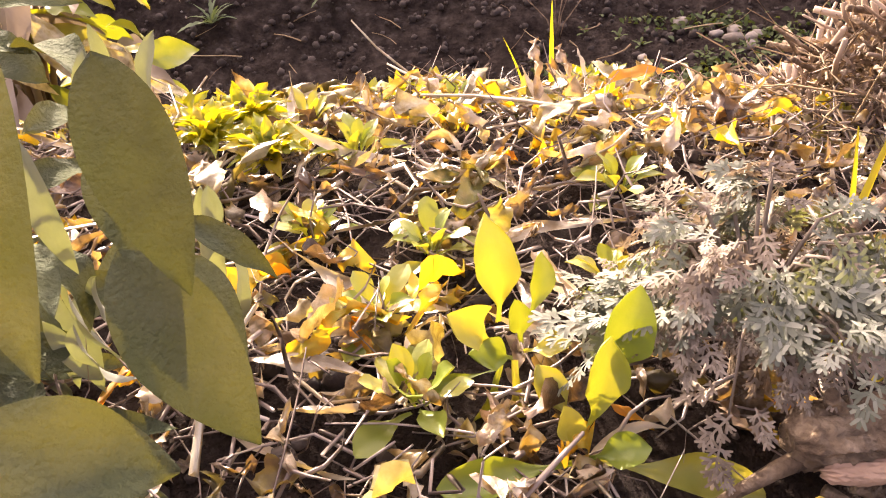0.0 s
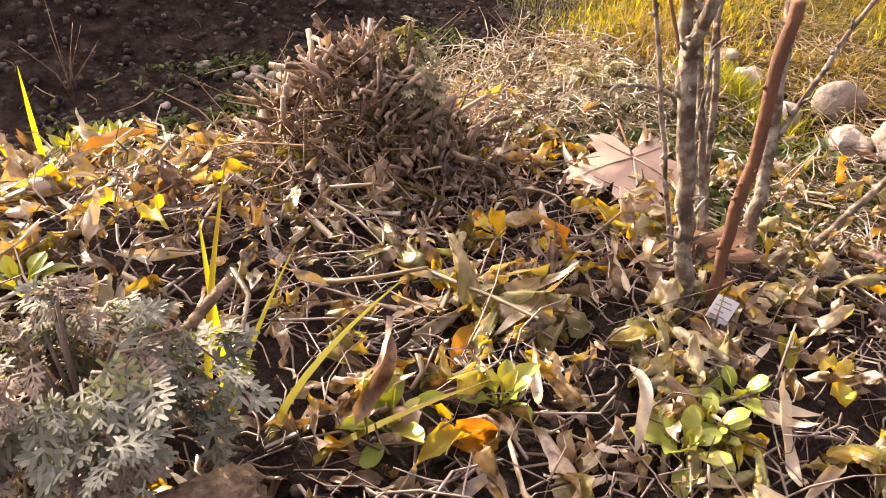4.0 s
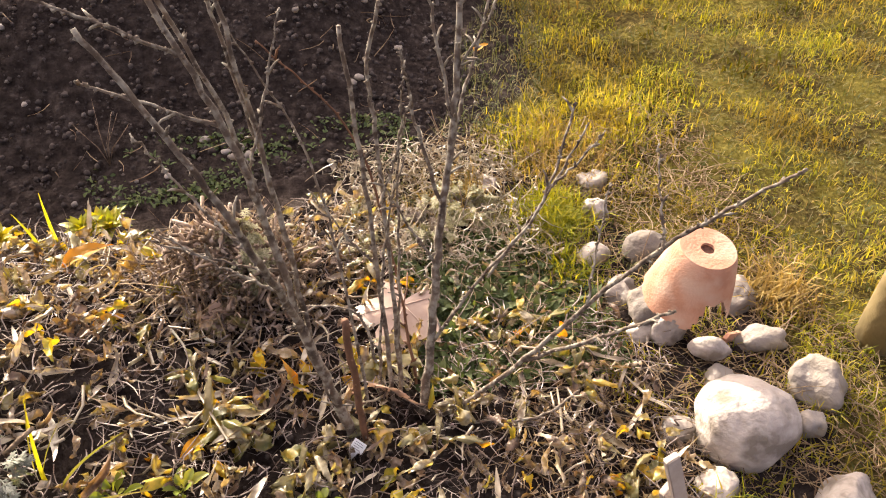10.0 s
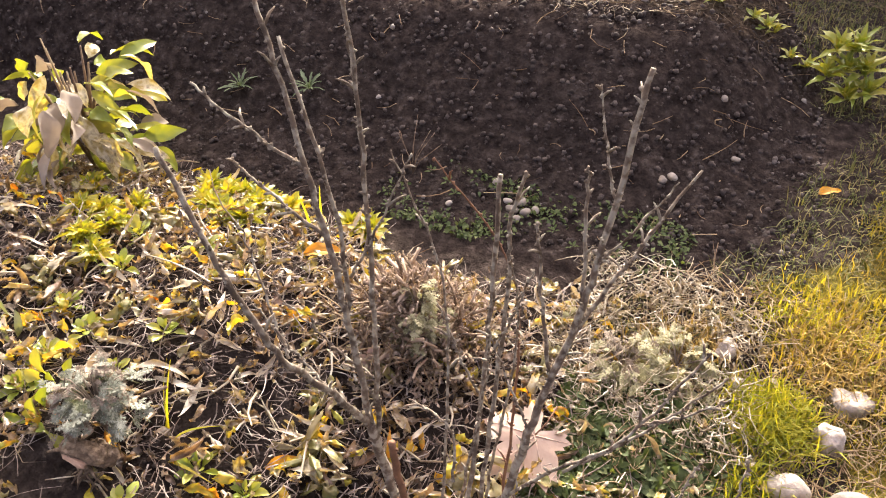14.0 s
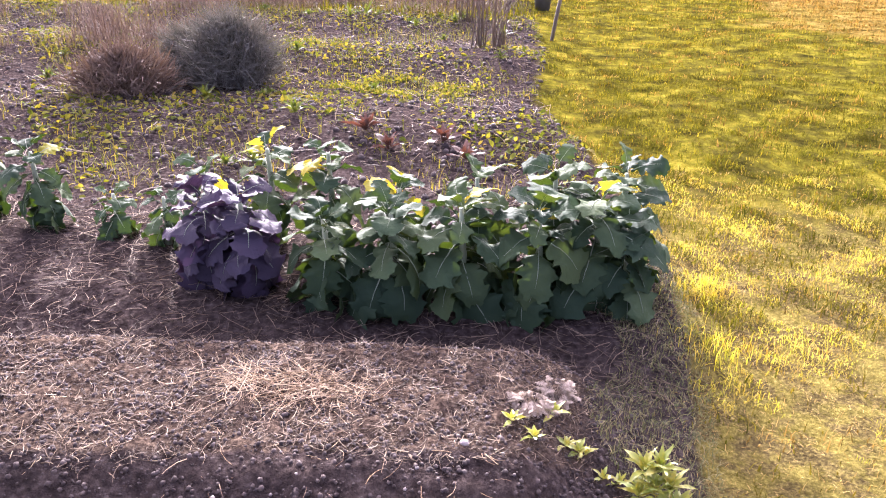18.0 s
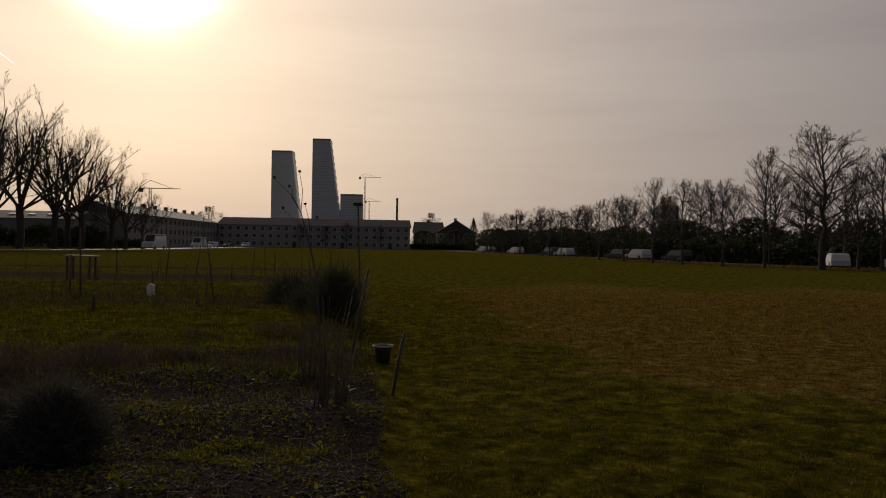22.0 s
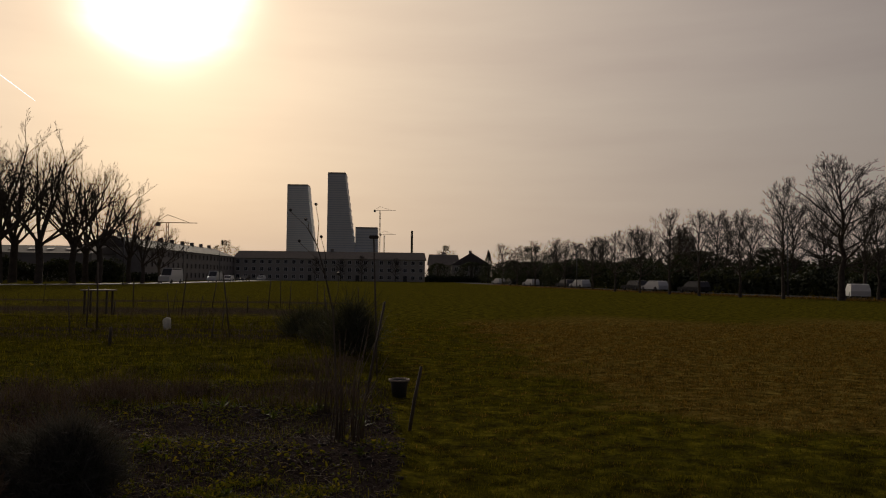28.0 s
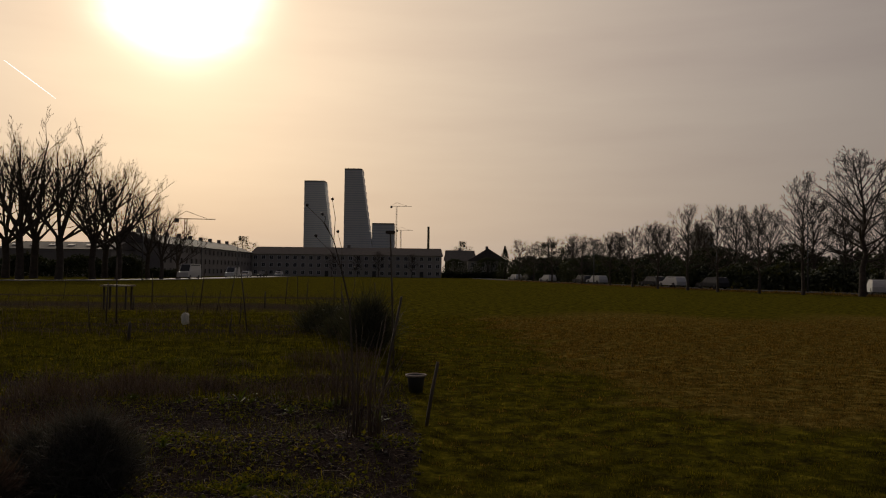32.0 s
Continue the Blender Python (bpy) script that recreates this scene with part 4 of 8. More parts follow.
# ---- fallen maple leaf and coloured leaves ----
def maple_leaf(name, size, m, mat, label):
    """A five-lobed leaf, cupped, with raised veins and a stalk."""
    e = thing(name, (0, 0, 0), label, "leaf")
    e.matrix_basis = m
    rim = []
    lobes = [(-126, 0.60), (-60, 0.92), (0, 1.0), (60, 0.92), (126, 0.60)]
    for i, (a, L) in enumerate(lobes):
        for da, q in ((-26, 0.66), (-19, 0.74), (-14, 0.88), (-9, 0.80), (-4, 0.90), (0, 1.0), (4, 0.90), (9, 0.80), (14, 0.88), (19, 0.74), (26, 0.66)):
            w = radians(a + da)
            rim.append((math.sin(w) * L * q, math.cos(w) * L * q))
        b = radians(a + 31)
        if i < 4:
            rim.append((math.sin(b) * 0.50, math.cos(b) * 0.50))
    rim.append((0, -0.12))

    def lift(x, y):
        d = x * 0.55 - y * 0.35
        return -0.55 * max(0.0, d) ** 1.4 + 0.12 * max(0.0, -d) ** 2 + 0.06 * math.sin(5 * x + 2 * y) * math.hypot(x, y) + 0.04 * math.sin(11 * y - 4 * x) * math.hypot(x, y)
    g, n = Geo(), len(rim)
    rings = [1.0, 0.72, 0.45, 0.2]
    vs = [(x * q * size, y * q * size, lift(x * q, y * q) * size) for q in rings for x, y in rim] + [(0, 0, 0)]
    fs = [(k * n + i, k * n + (i + 1) % n, (k + 1) * n + (i + 1) % n, (k + 1) * n + i) for k in range(3) for i in range(n)] + [(3 * n + i, 3 * n + (i + 1) % n, 4 * n) for i in range(n)]
    part("blade", g.add(vs, fs), mat, e)
    for a, L in lobes:
        w = radians(a)
        pts = [(math.sin(w) * L * q * size, math.cos(w) * L * q * size, lift(math.sin(w) * L * q, math.cos(w) * L * q) * size + 0.0006) for q in (0, 0.3, 0.6, 0.92)]
        part("vein", Geo().tube(pts, [0.0011, 0.0009, 0.0006, 0.0003], 5), M_MAPLE, e)
    part("stalk", Geo().tube([(0, 0, 0), (0.003, -0.3 * size, -0.004), (0.01, -0.6 * size, -0.002)], [0.0012, 0.001, 0.0012], 6), M_REDWOOD, e)
    return e


maple_leaf("maple_leaf", 0.082, pose(0.026, 0.532, 0.082, 20, 0, 0) @ pose(0, 0, 0, 0, 0, 150), M_MAPLE, "large pale pinkish-beige fallen maple leaf under the bush")
maple_leaf("maple_leaf", 0.050, pose(-0.012, 0.398, 0.075, 60, -25, 150), M_MAPLE, "curled brown maple leaf between the stems")
maple_leaf("maple_leaf", 0.036, pose(-0.214, 0.54, 0.105, 62, 10, 30), M_MAPLE, "small pinkish-brown torn leaf standing in the litter")


def single_leaf(name, L, W, outline, m, mat, label, curl=0.8, fold=0.4, wave=0.15, twist=0.3, seed=0):
    v, f = leaf_grid(L, W, outline, fold, curl, wave, twist, 12, 6, seed)
    e = thing(name, (0, 0, 0), label, "leaf")
    e.matrix_basis = m
    part("blade", npmesh("blade", v, f, mat), None, e)
    part("midrib", Geo().tube([tuple(v[i * 7 + 3] + np.array([0, 0, 0.0004])) for i in range(0, 13, 2)], [0.0011 - 0.00012 * i for i in range(7)], 5), mat, e)
    return e


single_leaf("orange_leaf", 0.075, 0.030, lance, pose(-0.425, 0.70, 0.108, 12, 10, -70), M_ORANGE, "bright orange withered leaf lying on the litter", seed=1)
single_leaf("orange_leaf", 0.045, 0.022, oval, pose(0.325, 1.262, 0.014, 4, 6, -60), M_ORANGE, "yellow-orange fallen leaf on the bare path", 0.4, seed=2)
single_leaf("yellow_leaf", 0.055, 0.018, lance, pose(-0.265, 0.345, 0.108, 2, 22, -50), M_ORANGE, "yellow curled leaf on the litter", seed=3)
single_leaf("yellow_leaf", 0.05, 0.02, oval, pose(-0.33, 0.57, 0.12, 20, 10, 120), M_ORANGE, "yellow withered leaf on the litter", seed=4)
single_leaf("yellow_leaf", 0.05, 0.02, oval, pose(-0.47, 0.55, 0.14, 10, -10, 200), M_ORANGE, "yellow withered leaf beside the salad plants", seed=5)
single_leaf("brown_leaf", 0.06, 0.035, oval, pose(0.524, 1.585, 0.02, 40, 10, 60), M_MAPLE, "pale brown leaf caught in the lawn grass", seed=6)
single_leaf("brown_leaf", 0.07, 0.035, oval, pose(0.50, 3.03, 0.03, 25, 10, 160), M_MAPLE, "brown leaf lying on the lawn beside the kale", seed=7)


# ---- plant tag, laths, pot, stones, post ----
tag = thing("plant_tag", on(-0.079, 0.325), "small white plastic plant tag with handwriting stuck in the soil", "plant tag")
part("plate", Geo().box((-0.013, -0.0006, 0.022), (0.013, 0.0006, 0.052), 0.0005), M_TAG, tag, smooth=False)
part("prong", Geo().add([(-0.006, -0.0006, 0.023), (0.006, -0.0006, 0.023), (0, -0.0006, -0.03), (-0.006, 0.0006, 0.023), (0.006, 0.0006, 0.023), (0, 0.0006, -0.03)], [(0, 2, 1), (3, 4, 5), (0, 1, 4, 3), (1, 2, 5, 4), (2, 0, 3, 5)]), M_TAG, tag, smooth=False)
for i, (w0, w1) in enumerate(((-0.009, 0.006), (-0.010, 0.009), (-0.009, 0.003), (-0.010, 0.007))):
    part("writing_bar", Geo().box((w0, -0.0012, 0.046 - i * 0.006), (w1, -0.0005, 0.0472 - i * 0.006)), M_INK, tag, smooth=False)
tag.matrix_basis = pose(*on(-0.080, 0.323, 0.006), -18, 22, -40) @ Matrix.Scale(0.62, 4)

lath = thing("wooden_lath", on(0.272, 0.165), "pair of grey weathered wooden laths stuck in the bed's rim", "wooden lath")
part("tall_lath", Geo().box((-0.008, -0.004, -0.05), (0.008, 0.004, 0.205), 0.0012), M_LATH, lath, smooth=False, m=pose(0.006, -0.014, 0, -8, -14, 12))
part("short_lath", Geo().box((-0.010, -0.004, -0.05), (0.010, 0.004, 0.105), 0.0012), M_LATH, lath, "reddish-brown shorter lath", smooth=False, m=pose(-0.004, 0.016, 0, -8, -10, 30))

pot = thing("terracotta_pot", (0.399, 0.451, 0.064), "broken terracotta flowerpot lying upside down on the stones", "flowerpot")
POT_UP = Vector((0.08, -0.08, 0.993)).normalized()
pot.matrix_basis = Matrix.Translation((0.399, 0.451, 0.064)) @ Vector((0, 0, 1)).rotation_difference(POT_UP).to_matrix().to_4x4()


def broken(z, a):
    """True where the wall has fallen out: a wedge that rises from the rim."""
    a = (a + 1.45 + math.pi) % (2 * math.pi) - math.pi
    return z < max(0.023 + 0.005 * math.sin(a * 5) + 0.003 * math.sin(a * 13), 0.066 - 0.14 * max(0.0, abs(a) - 0.26) + 0.004 * math.sin(a * 17))


def pot_shell(profile, n=72, cut=True):
    """A turned shell, its lower wall fallen out over the break."""
    g = Geo().lathe(profile, n)
    if cut:
        g.f = [q for q in g.f if not all(broken(g.v[i][2], math.atan2(g.v[i][1], g.v[i][0])) for i in q)]
    return g


STEP_Z = [0.020 + 0.095 * i / 40 for i in range(41)]
part("wall", pot_shell([(0.0370 + 0.0230 * (1 - i / 40) ** 0.75, z) for i, z in enumerate(STEP_Z)] + [(0.0362, 0.1165)]), M_TERRA, pot)
part("inner_wall", pot_shell([(0.0320 + 0.0215 * (1 - i / 40) ** 0.75, 0.02 + (z - 0.02) * 0.93) for i, z in enumerate(STEP_Z)] + [(0.009, 0.109)]), M_TERRA, pot)
part("base", Geo().lathe([(0.0090, 0.109), (0.0090, 0.1150), (0.0092, 0.1155), (0.0362, 0.1165)], 48), M_TERRA, pot, "flat base with a round drainage hole", smooth=False)
# Dark disc in the hole: the shade inside is put into its colour.
part("drain_hole", Geo().lathe([(0.0, 0.1095), (0.0089, 0.1095), (0.0089, 0.1120)], 20), M_HOLE_SHADE, pot, "drainage hole closed by a disc in the colour of its shade")
shard = part("pot_shard", Geo().lathe([(0.058, 0.0), (0.064, 0.001), (0.060, 0.034), (0.0545, 0.033), (0.058, 0.0)], 72), M_TERRA)
shard.data.clear_geometry()
sg = Geo()
for i in range(8):
    w = -0.42 + 0.12 * i
    top = 0.030 + 0.010 * math.sin(i * 1.3)
    sg.v += [(0.064 * math.cos(w), 0.064 * math.sin(w), 0), (0.058 * math.cos(w), 0.058 * math.sin(w), top), (0.053 * math.cos(w), 0.053 * math.sin(w), top), (0.058 * math.cos(w), 0.058 * math.sin(w), 0)]
    if i:
        k = 4 * i
        sg.f += [(k - 4 + j, k + j, k + (j + 1) % 4, k - 4 + (j + 1) % 4) for j in range(4)]
sg.f += [(0, 1, 2, 3), (31, 30, 29, 28)]
shard.data.from_pydata(sg.v, [], sg.f)
shard.matrix_basis = pose(*on(0.455, 0.475, 0.006), 60, 20, -70)
tagged(shard, "curved terracotta shard lying beside the broken pot", "pot shard")


def stone(x, y, rx, ry, rz, rot, seed, label, mat=M_STONE, dz=0.0, tilt=0.0, rough=0.20):
    o = part("stone", lump(rx, ry, rz, seed, rough, 4), mat)
    o.matrix_basis = pose(*on(x, y, rz * 0.22 + dz), tilt, 0, rot)
    return tagged(o, label, "stone", "stones edging the bed")


stone(0.408, 0.276, 0.063, 0.054, 0.066, -38, 3, "big rounded pale stone with dark cracks", M_PALESTONE, 0.018, 0, 0.10)
stone(0.424, 0.398, 0.028, 0.016, 0.017, -24, 4, "small elongated white stone", M_PALESTONE, 0.020, 0, 0.09)
stone(0.425, 0.362, 0.026, 0.021, 0.021, 20, 5, "small brown angular stone")
stone(0.512, 0.405, 0.040, 0.024, 0.020, -10, 6, "mossy flat greenish stone")
stone(0.540, 0.318, 0.034, 0.042, 0.038, 10, 7, "greyish stone leaning on the big one", rough=0.2)
stone(0.388, 0.448, 0.030, 0.022, 0.030, 30, 27, "white stone under the pot's rim", M_PALESTONE, 0.006)
stone(0.372, 0.490, 0.034, 0.030, 0.034, 70, 31, "grey stone propping the broken pot", M_STONE, 0.006)
stone(0.475, 0.155, 0.046, 0.034, 0.032, 20, 28, "rounded pinkish-white stone in the grass", M_PALESTONE)
stone(0.354, 0.533, 0.022, 0.028, 0.022, 20, 29, "upright grey stone with dry weeds")
stone(0.336, 0.302, 0.025, 0.022, 0.018, 0, 8, "small brownish half-buried stone")
stone(0.345, 0.215, 0.030, 0.026, 0.022, 30, 9, "small pale stone behind the laths", M_PALESTONE)
stone(0.415, 0.128, 0.044, 0.030, 0.022, -15, 11, "flat brownish stone at the lawn's edge")
stone(0.292, 0.090, 0.052, 0.040, 0.030, 10, 12, "grey flattened stone at the lawn's edge")
stone(0.40, 0.06, 0.04, 0.03, 0.025, 40, 25, "grey stone sunk in the grass")
stone(0.30, 0.03, 0.04, 0.03, 0.025, 80, 26, "pale stone sunk in the grass")
stone(0.500, 0.265, 0.022, 0.018, 0.018, 0, 13, "small grey stone beside the big one")
stone(0.347, 0.626, 0.027, 0.022, 0.022, 15, 14, "rounded light-brown half-buried stone", rough=0.10)
stone(0.427, 0.615, 0.036, 0.028, 0.028, 0, 15, "rounded reddish-grey stone behind the pot", rough=0.10)
stone(0.388, 0.725, 0.022, 0.024, 0.024, 0, 16, "upright pale pebble beside a grass tuft", M_PALESTONE)
stone(0.36, 0.545, 0.026, 0.022, 0.022, 60, 17, "grey stone beside the pot")
stone(0.41, 0.795, 0.03, 0.024, 0.018, 20, 18, "flat pale stone in withered grass")
stone(0.23, 0.83, 0.022, 0.018, 0.016, 70, 19, "small white stone in withered weeds", M_PALESTONE)
stone(0.26, 0.77, 0.016, 0.014, 0.012, 10, 20, "small pale stone in withered weeds", M_PALESTONE)
stone(0.515, 0.49, 0.034, 0.03, 0.026, 35, 21, "dark stone in the pot's shade")
stone(0.36, 0.46, 0.03, 0.02, 0.016, 5, 22, "pale flat stone under the pot's rim", M_PALESTONE)

post = thing("wooden_post", (0.668, 0.365, 0.0), "weathered round wooden post standing in the lawn", "post")
part("shaft", Geo().lathe([(0.0, -0.1), (0.032, -0.1), (0.032, 0.3), (0.030, 0.7), (0.029, 1.08), (0.022, 1.10), (0.0, 1.10)], 20), M_POST, post)
post.matrix_basis = pose(0.668, 0.365, 0.0, 0, 0, 0)


# ---- leafy plants of the bed ----
def spatula(u):
    """A narrow stalk widening to a broad blade with a round end."""
    if u < 0.66:
        t = min(1.0, max(0.0, (u - 0.18) / 0.46))
        return 0.14 + 0.86 * t * t * (3 - 2 * t)
    return max(0.0, 1 - ((u - 0.66) / 0.342) ** 3) ** 0.55


def placed_leaf(e, base, tip, W, nrm, seed, mat, outline, curl=0.35, roll=0.5, wave=0.05):
    """A leaf from base to tip, its face turned to nrm, with a raised midrib."""
    base, tip = Vector(base), Vector(tip)
    L = (tip - base).length
    v, f = leaf_grid(L * 1.05, W, outline, 0.12, curl, wave, 0.1, 22, 8, seed, roll, 0.006)
    yv = (tip - base).normalized()
    zv = (Vector(nrm) - yv * Vector(nrm).dot(yv)).normalized()
    xv = yv.cross(zv)
    m = Matrix(((xv.x, yv.x, zv.x, base.x), (xv.y, yv.y, zv.y, base.y), (xv.z, yv.z, zv.z, base.z), (0, 0, 0, 1)))
    lf = part("leaf", npmesh("leaf", v, f, mat), None, e, m=e.matrix_basis.inverted() @ m)
    return lf


def rosette(name, x, y, n, L, W, outline, mat, label, category, seed, rise=55, group="", dz=0.0, wave=0.1, curl=0.9, fold=0.3, kind=""):
    """A ground rosette: each leaf a part, inner ones steeper."""
    r = random.Random(seed)
    e = thing(name, on(x, y, dz), label, category, group)
    shapes = []
    for i in range(4):
        v, f = leaf_grid(L, W, outline, fold, curl * r.uniform(0.5, 1.3), wave, r.uniform(-0.3, 0.3), 12, 6, seed * 7 + i, r.uniform(-0.5, 0.9), 0.012)
        shapes.append(npmesh("leaf", v, f, mat))
    for i in range(n):
        t = i / max(1, n - 1)
        part("leaf", shapes[i % 4], None, e, m=pose(0, 0, 0.002 + 0.006 * t, 0, 0, i * 137.5 + r.uniform(-15, 15)) @ pose(0, 0.003, 0, 12 + rise * t + r.uniform(-10, 10), r.uniform(-12, 12)) @ Matrix.Scale(r.uniform(0.7, 1.1) * (1 - 0.35 * t), 4))
    return e


SALAD = "salad plants on the bed"
for i, (x, y, n, L, W) in enumerate([(-0.583, 0.292, 10, 0.040, 0.017), (-0.575, 0.40, 11, 0.042, 0.017), (-0.640, 0.43, 10, 0.042, 0.017), (-0.47, 0.44, 10, 0.040, 0.016), (-0.62, 0.52, 12, 0.045, 0.016), (-0.60, 0.35, 9, 0.036, 0.016), (-0.49, 0.36, 9, 0.036, 0.016),
                                    (-0.26, 0.30, 9, 0.042, 0.018), (-0.18, 0.24, 9, 0.042, 0.018), (-0.12, 0.26, 8, 0.038, 0.017), (-0.55, 0.62, 10, 0.042, 0.018), (-0.37, 0.22, 8, 0.040, 0.017), (-0.325, 0.30, 9, 0.045, 0.016), (-0.66, 0.60, 12, 0.045, 0.016), (-0.155, 0.245, 9, 0.042, 0.016)]):
    rosette("corn_salad", x, y, n + 2, L * 0.8, W * 0.82, spatula, M_SALAD, "corn salad rosette with glossy spoon-shaped yellow-green leaves", "salad plant", 200 + i, 62, SALAD, 0.010)
FACE = (0.2, -0.75, 0.6)
front = thing("corn_salad", on(-0.545, 0.31), "tall corn salad with upright and drooping spoon-shaped leaves lit from behind", "salad plant", SALAD)
for i, (b, t, w, nr, curl) in enumerate([((-0.547, 0.312, 0.180), (-0.547, 0.312, 0.249), 0.0200, FACE, 0.9), ((-0.546, 0.308, 0.185), (-0.564, 0.300, 0.218), 0.0220, (0.3, -0.5, 0.8), 0.7), ((-0.543, 0.305, 0.188), (-0.558, 0.298, 0.200), 0.0160, (0.2, -0.6, 0.8), 1.0), ((-0.548, 0.308, 0.180), (-0.585, 0.302, 0.176), 0.0080, (0, -0.3, 1), 0.2), ((-0.542, 0.306, 0.186), (-0.546, 0.292, 0.136), 0.0210, FACE, 0.5), ((-0.548, 0.306, 0.184), (-0.564, 0.294, 0.140), 0.0190, FACE, 0.5), ((-0.539, 0.312, 0.180), (-0.539, 0.310, 0.212), 0.0130, FACE, 0.4), ((-0.538, 0.310, 0.186), (-0.520, 0.306, 0.192), 0.0130, (0, -0.5, 0.9), 0.4), ((-0.540, 0.318, 0.180), (-0.524, 0.334, 0.216), 0.0140, (0.5, -0.5, 0.7), 0.9)]):
    b = Vector(b).lerp(Vector(t), 0.32) if t[2] > 0.2 else b
    placed_leaf(front, b, t, w, nr, 600 + i, M_SALAD, spatula, curl, 0.9, 0.12)
side_plant = thing("corn_salad", on(-0.523, 0.262), "low corn salad with long spreading spoon-shaped leaves", "salad plant", SALAD)
for i, (b, t, w, nr, curl) in enumerate([((-0.524, 0.264, 0.176), (-0.512, 0.262, 0.229), 0.0175, FACE, 0.6), ((-0.522, 0.272, 0.178), (-0.500, 0.276, 0.238), 0.0200, FACE, 0.6), ((-0.526, 0.260, 0.178), (-0.529, 0.258, 0.206), 0.0120, FACE, 0.4), ((-0.521, 0.258, 0.180), (-0.502, 0.252, 0.190), 0.0150, (0, -0.5, 0.8), 0.5), ((-0.526, 0.258, 0.178), (-0.574, 0.250, 0.182), 0.0160, (0, -0.45, 0.9), 0.4), ((-0.520, 0.258, 0.178), (-0.458, 0.250, 0.162), 0.0190, (0, -0.4, 0.9), 0.5), ((-0.522, 0.266, 0.178), (-0.535, 0.280, 0.206), 0.0140, FACE, 0.4)]):
    b = Vector(b).lerp(Vector(t), 0.28) if t[2] > 0.2 else b
    placed_leaf(side_plant, b, t, w, nr, 630 + i, M_SALAD, spatula, curl, 0.8, 0.12)

wp = random.Random(515)
wilt_shapes = []
for i in range(9):
    v, f = leaf_grid(wp.uniform(0.042, 0.062), wp.uniform(0.017, 0.025), wp.choice([spatula, oval, spatula]), wp.uniform(0.0, 0.5), wp.uniform(1.4, 2.9), wp.uniform(0.35, 0.7), wp.uniform(-0.9, 0.9), 14, 8, 2400 + i, wp.uniform(-2.0, 2.0), 0.042)
    wilt_shapes.append(npmesh("leaf", v, f, M_WILT))
made = 0
while made < 84:
    wx, wy = wp.uniform(-0.95, 0.30), wp.uniform(0.06, 0.84)
    if not in_bed(np.array(wx), np.array(wy)) or (wx < -0.40 and wy < 0.42):
        continue
    e = thing("wilted_salad", on(wx, wy, 0.012), "wilted salad plant with limp crumpled olive and beige leaves", "salad plant", "wilted salads on the bed", rz=wp.uniform(0, 360))
    for k in range(wp.randint(4, 7)):
        part("leaf", wp.choice(wilt_shapes), None, e, m=pose(wp.gauss(0, 0.006), wp.gauss(0, 0.006), 0.0, 0, 0, k * 137.5 + wp.uniform(-40, 40)) @ pose(0, 0, 0, wp.uniform(15, 62), wp.uniform(-35, 35)) @ Matrix.Scale(wp.uniform(0.5, 1.1), 4))
    made += 1

for i, (x, y) in enumerate([(-0.405, 0.862), (-0.43, 0.85), (-0.55, 0.84), (-0.59, 0.85), (-0.63, 0.86), (-0.67, 0.865), (-0.71, 0.865), (-0.75, 0.865), (-0.385, 0.85), (-0.61, 0.83), (-0.69, 0.84), (-0.705, 0.80), (-0.665, 0.765), (-0.635, 0.755), (-0.60, 0.745), (-0.57, 0.74)]):
    rosette("green_rosette", x, y, 24, 0.044, 0.016, oval, M_CRESTLEAF, "small dense rosette of fresh green leaves at the bed's edge", "salad plant", 260 + i, 60, "rosettes at the bed's edge", 0.014)
for i, (x, y) in enumerate([(-0.705, 0.596), (-0.72, 0.550), (-0.76, 0.63), (-0.675, 0.525), (-0.80, 0.62), (-0.74, 0.68), (-0.86, 0.70)]):
    rosette("broad_leaf_plant", x, y, 30, 0.040, 0.015, oval, M_CRESTLEAF, "broad yellow-green leafy plant lit from behind", "salad plant", 290 + i, 50, "leafy plants beside the sage", 0.015, 0.45)


def blunt(u):
    return 0.35 + 0.65 * math.sin(math.pi * min(1.0, 0.12 + 0.80 * u)) ** 0.7


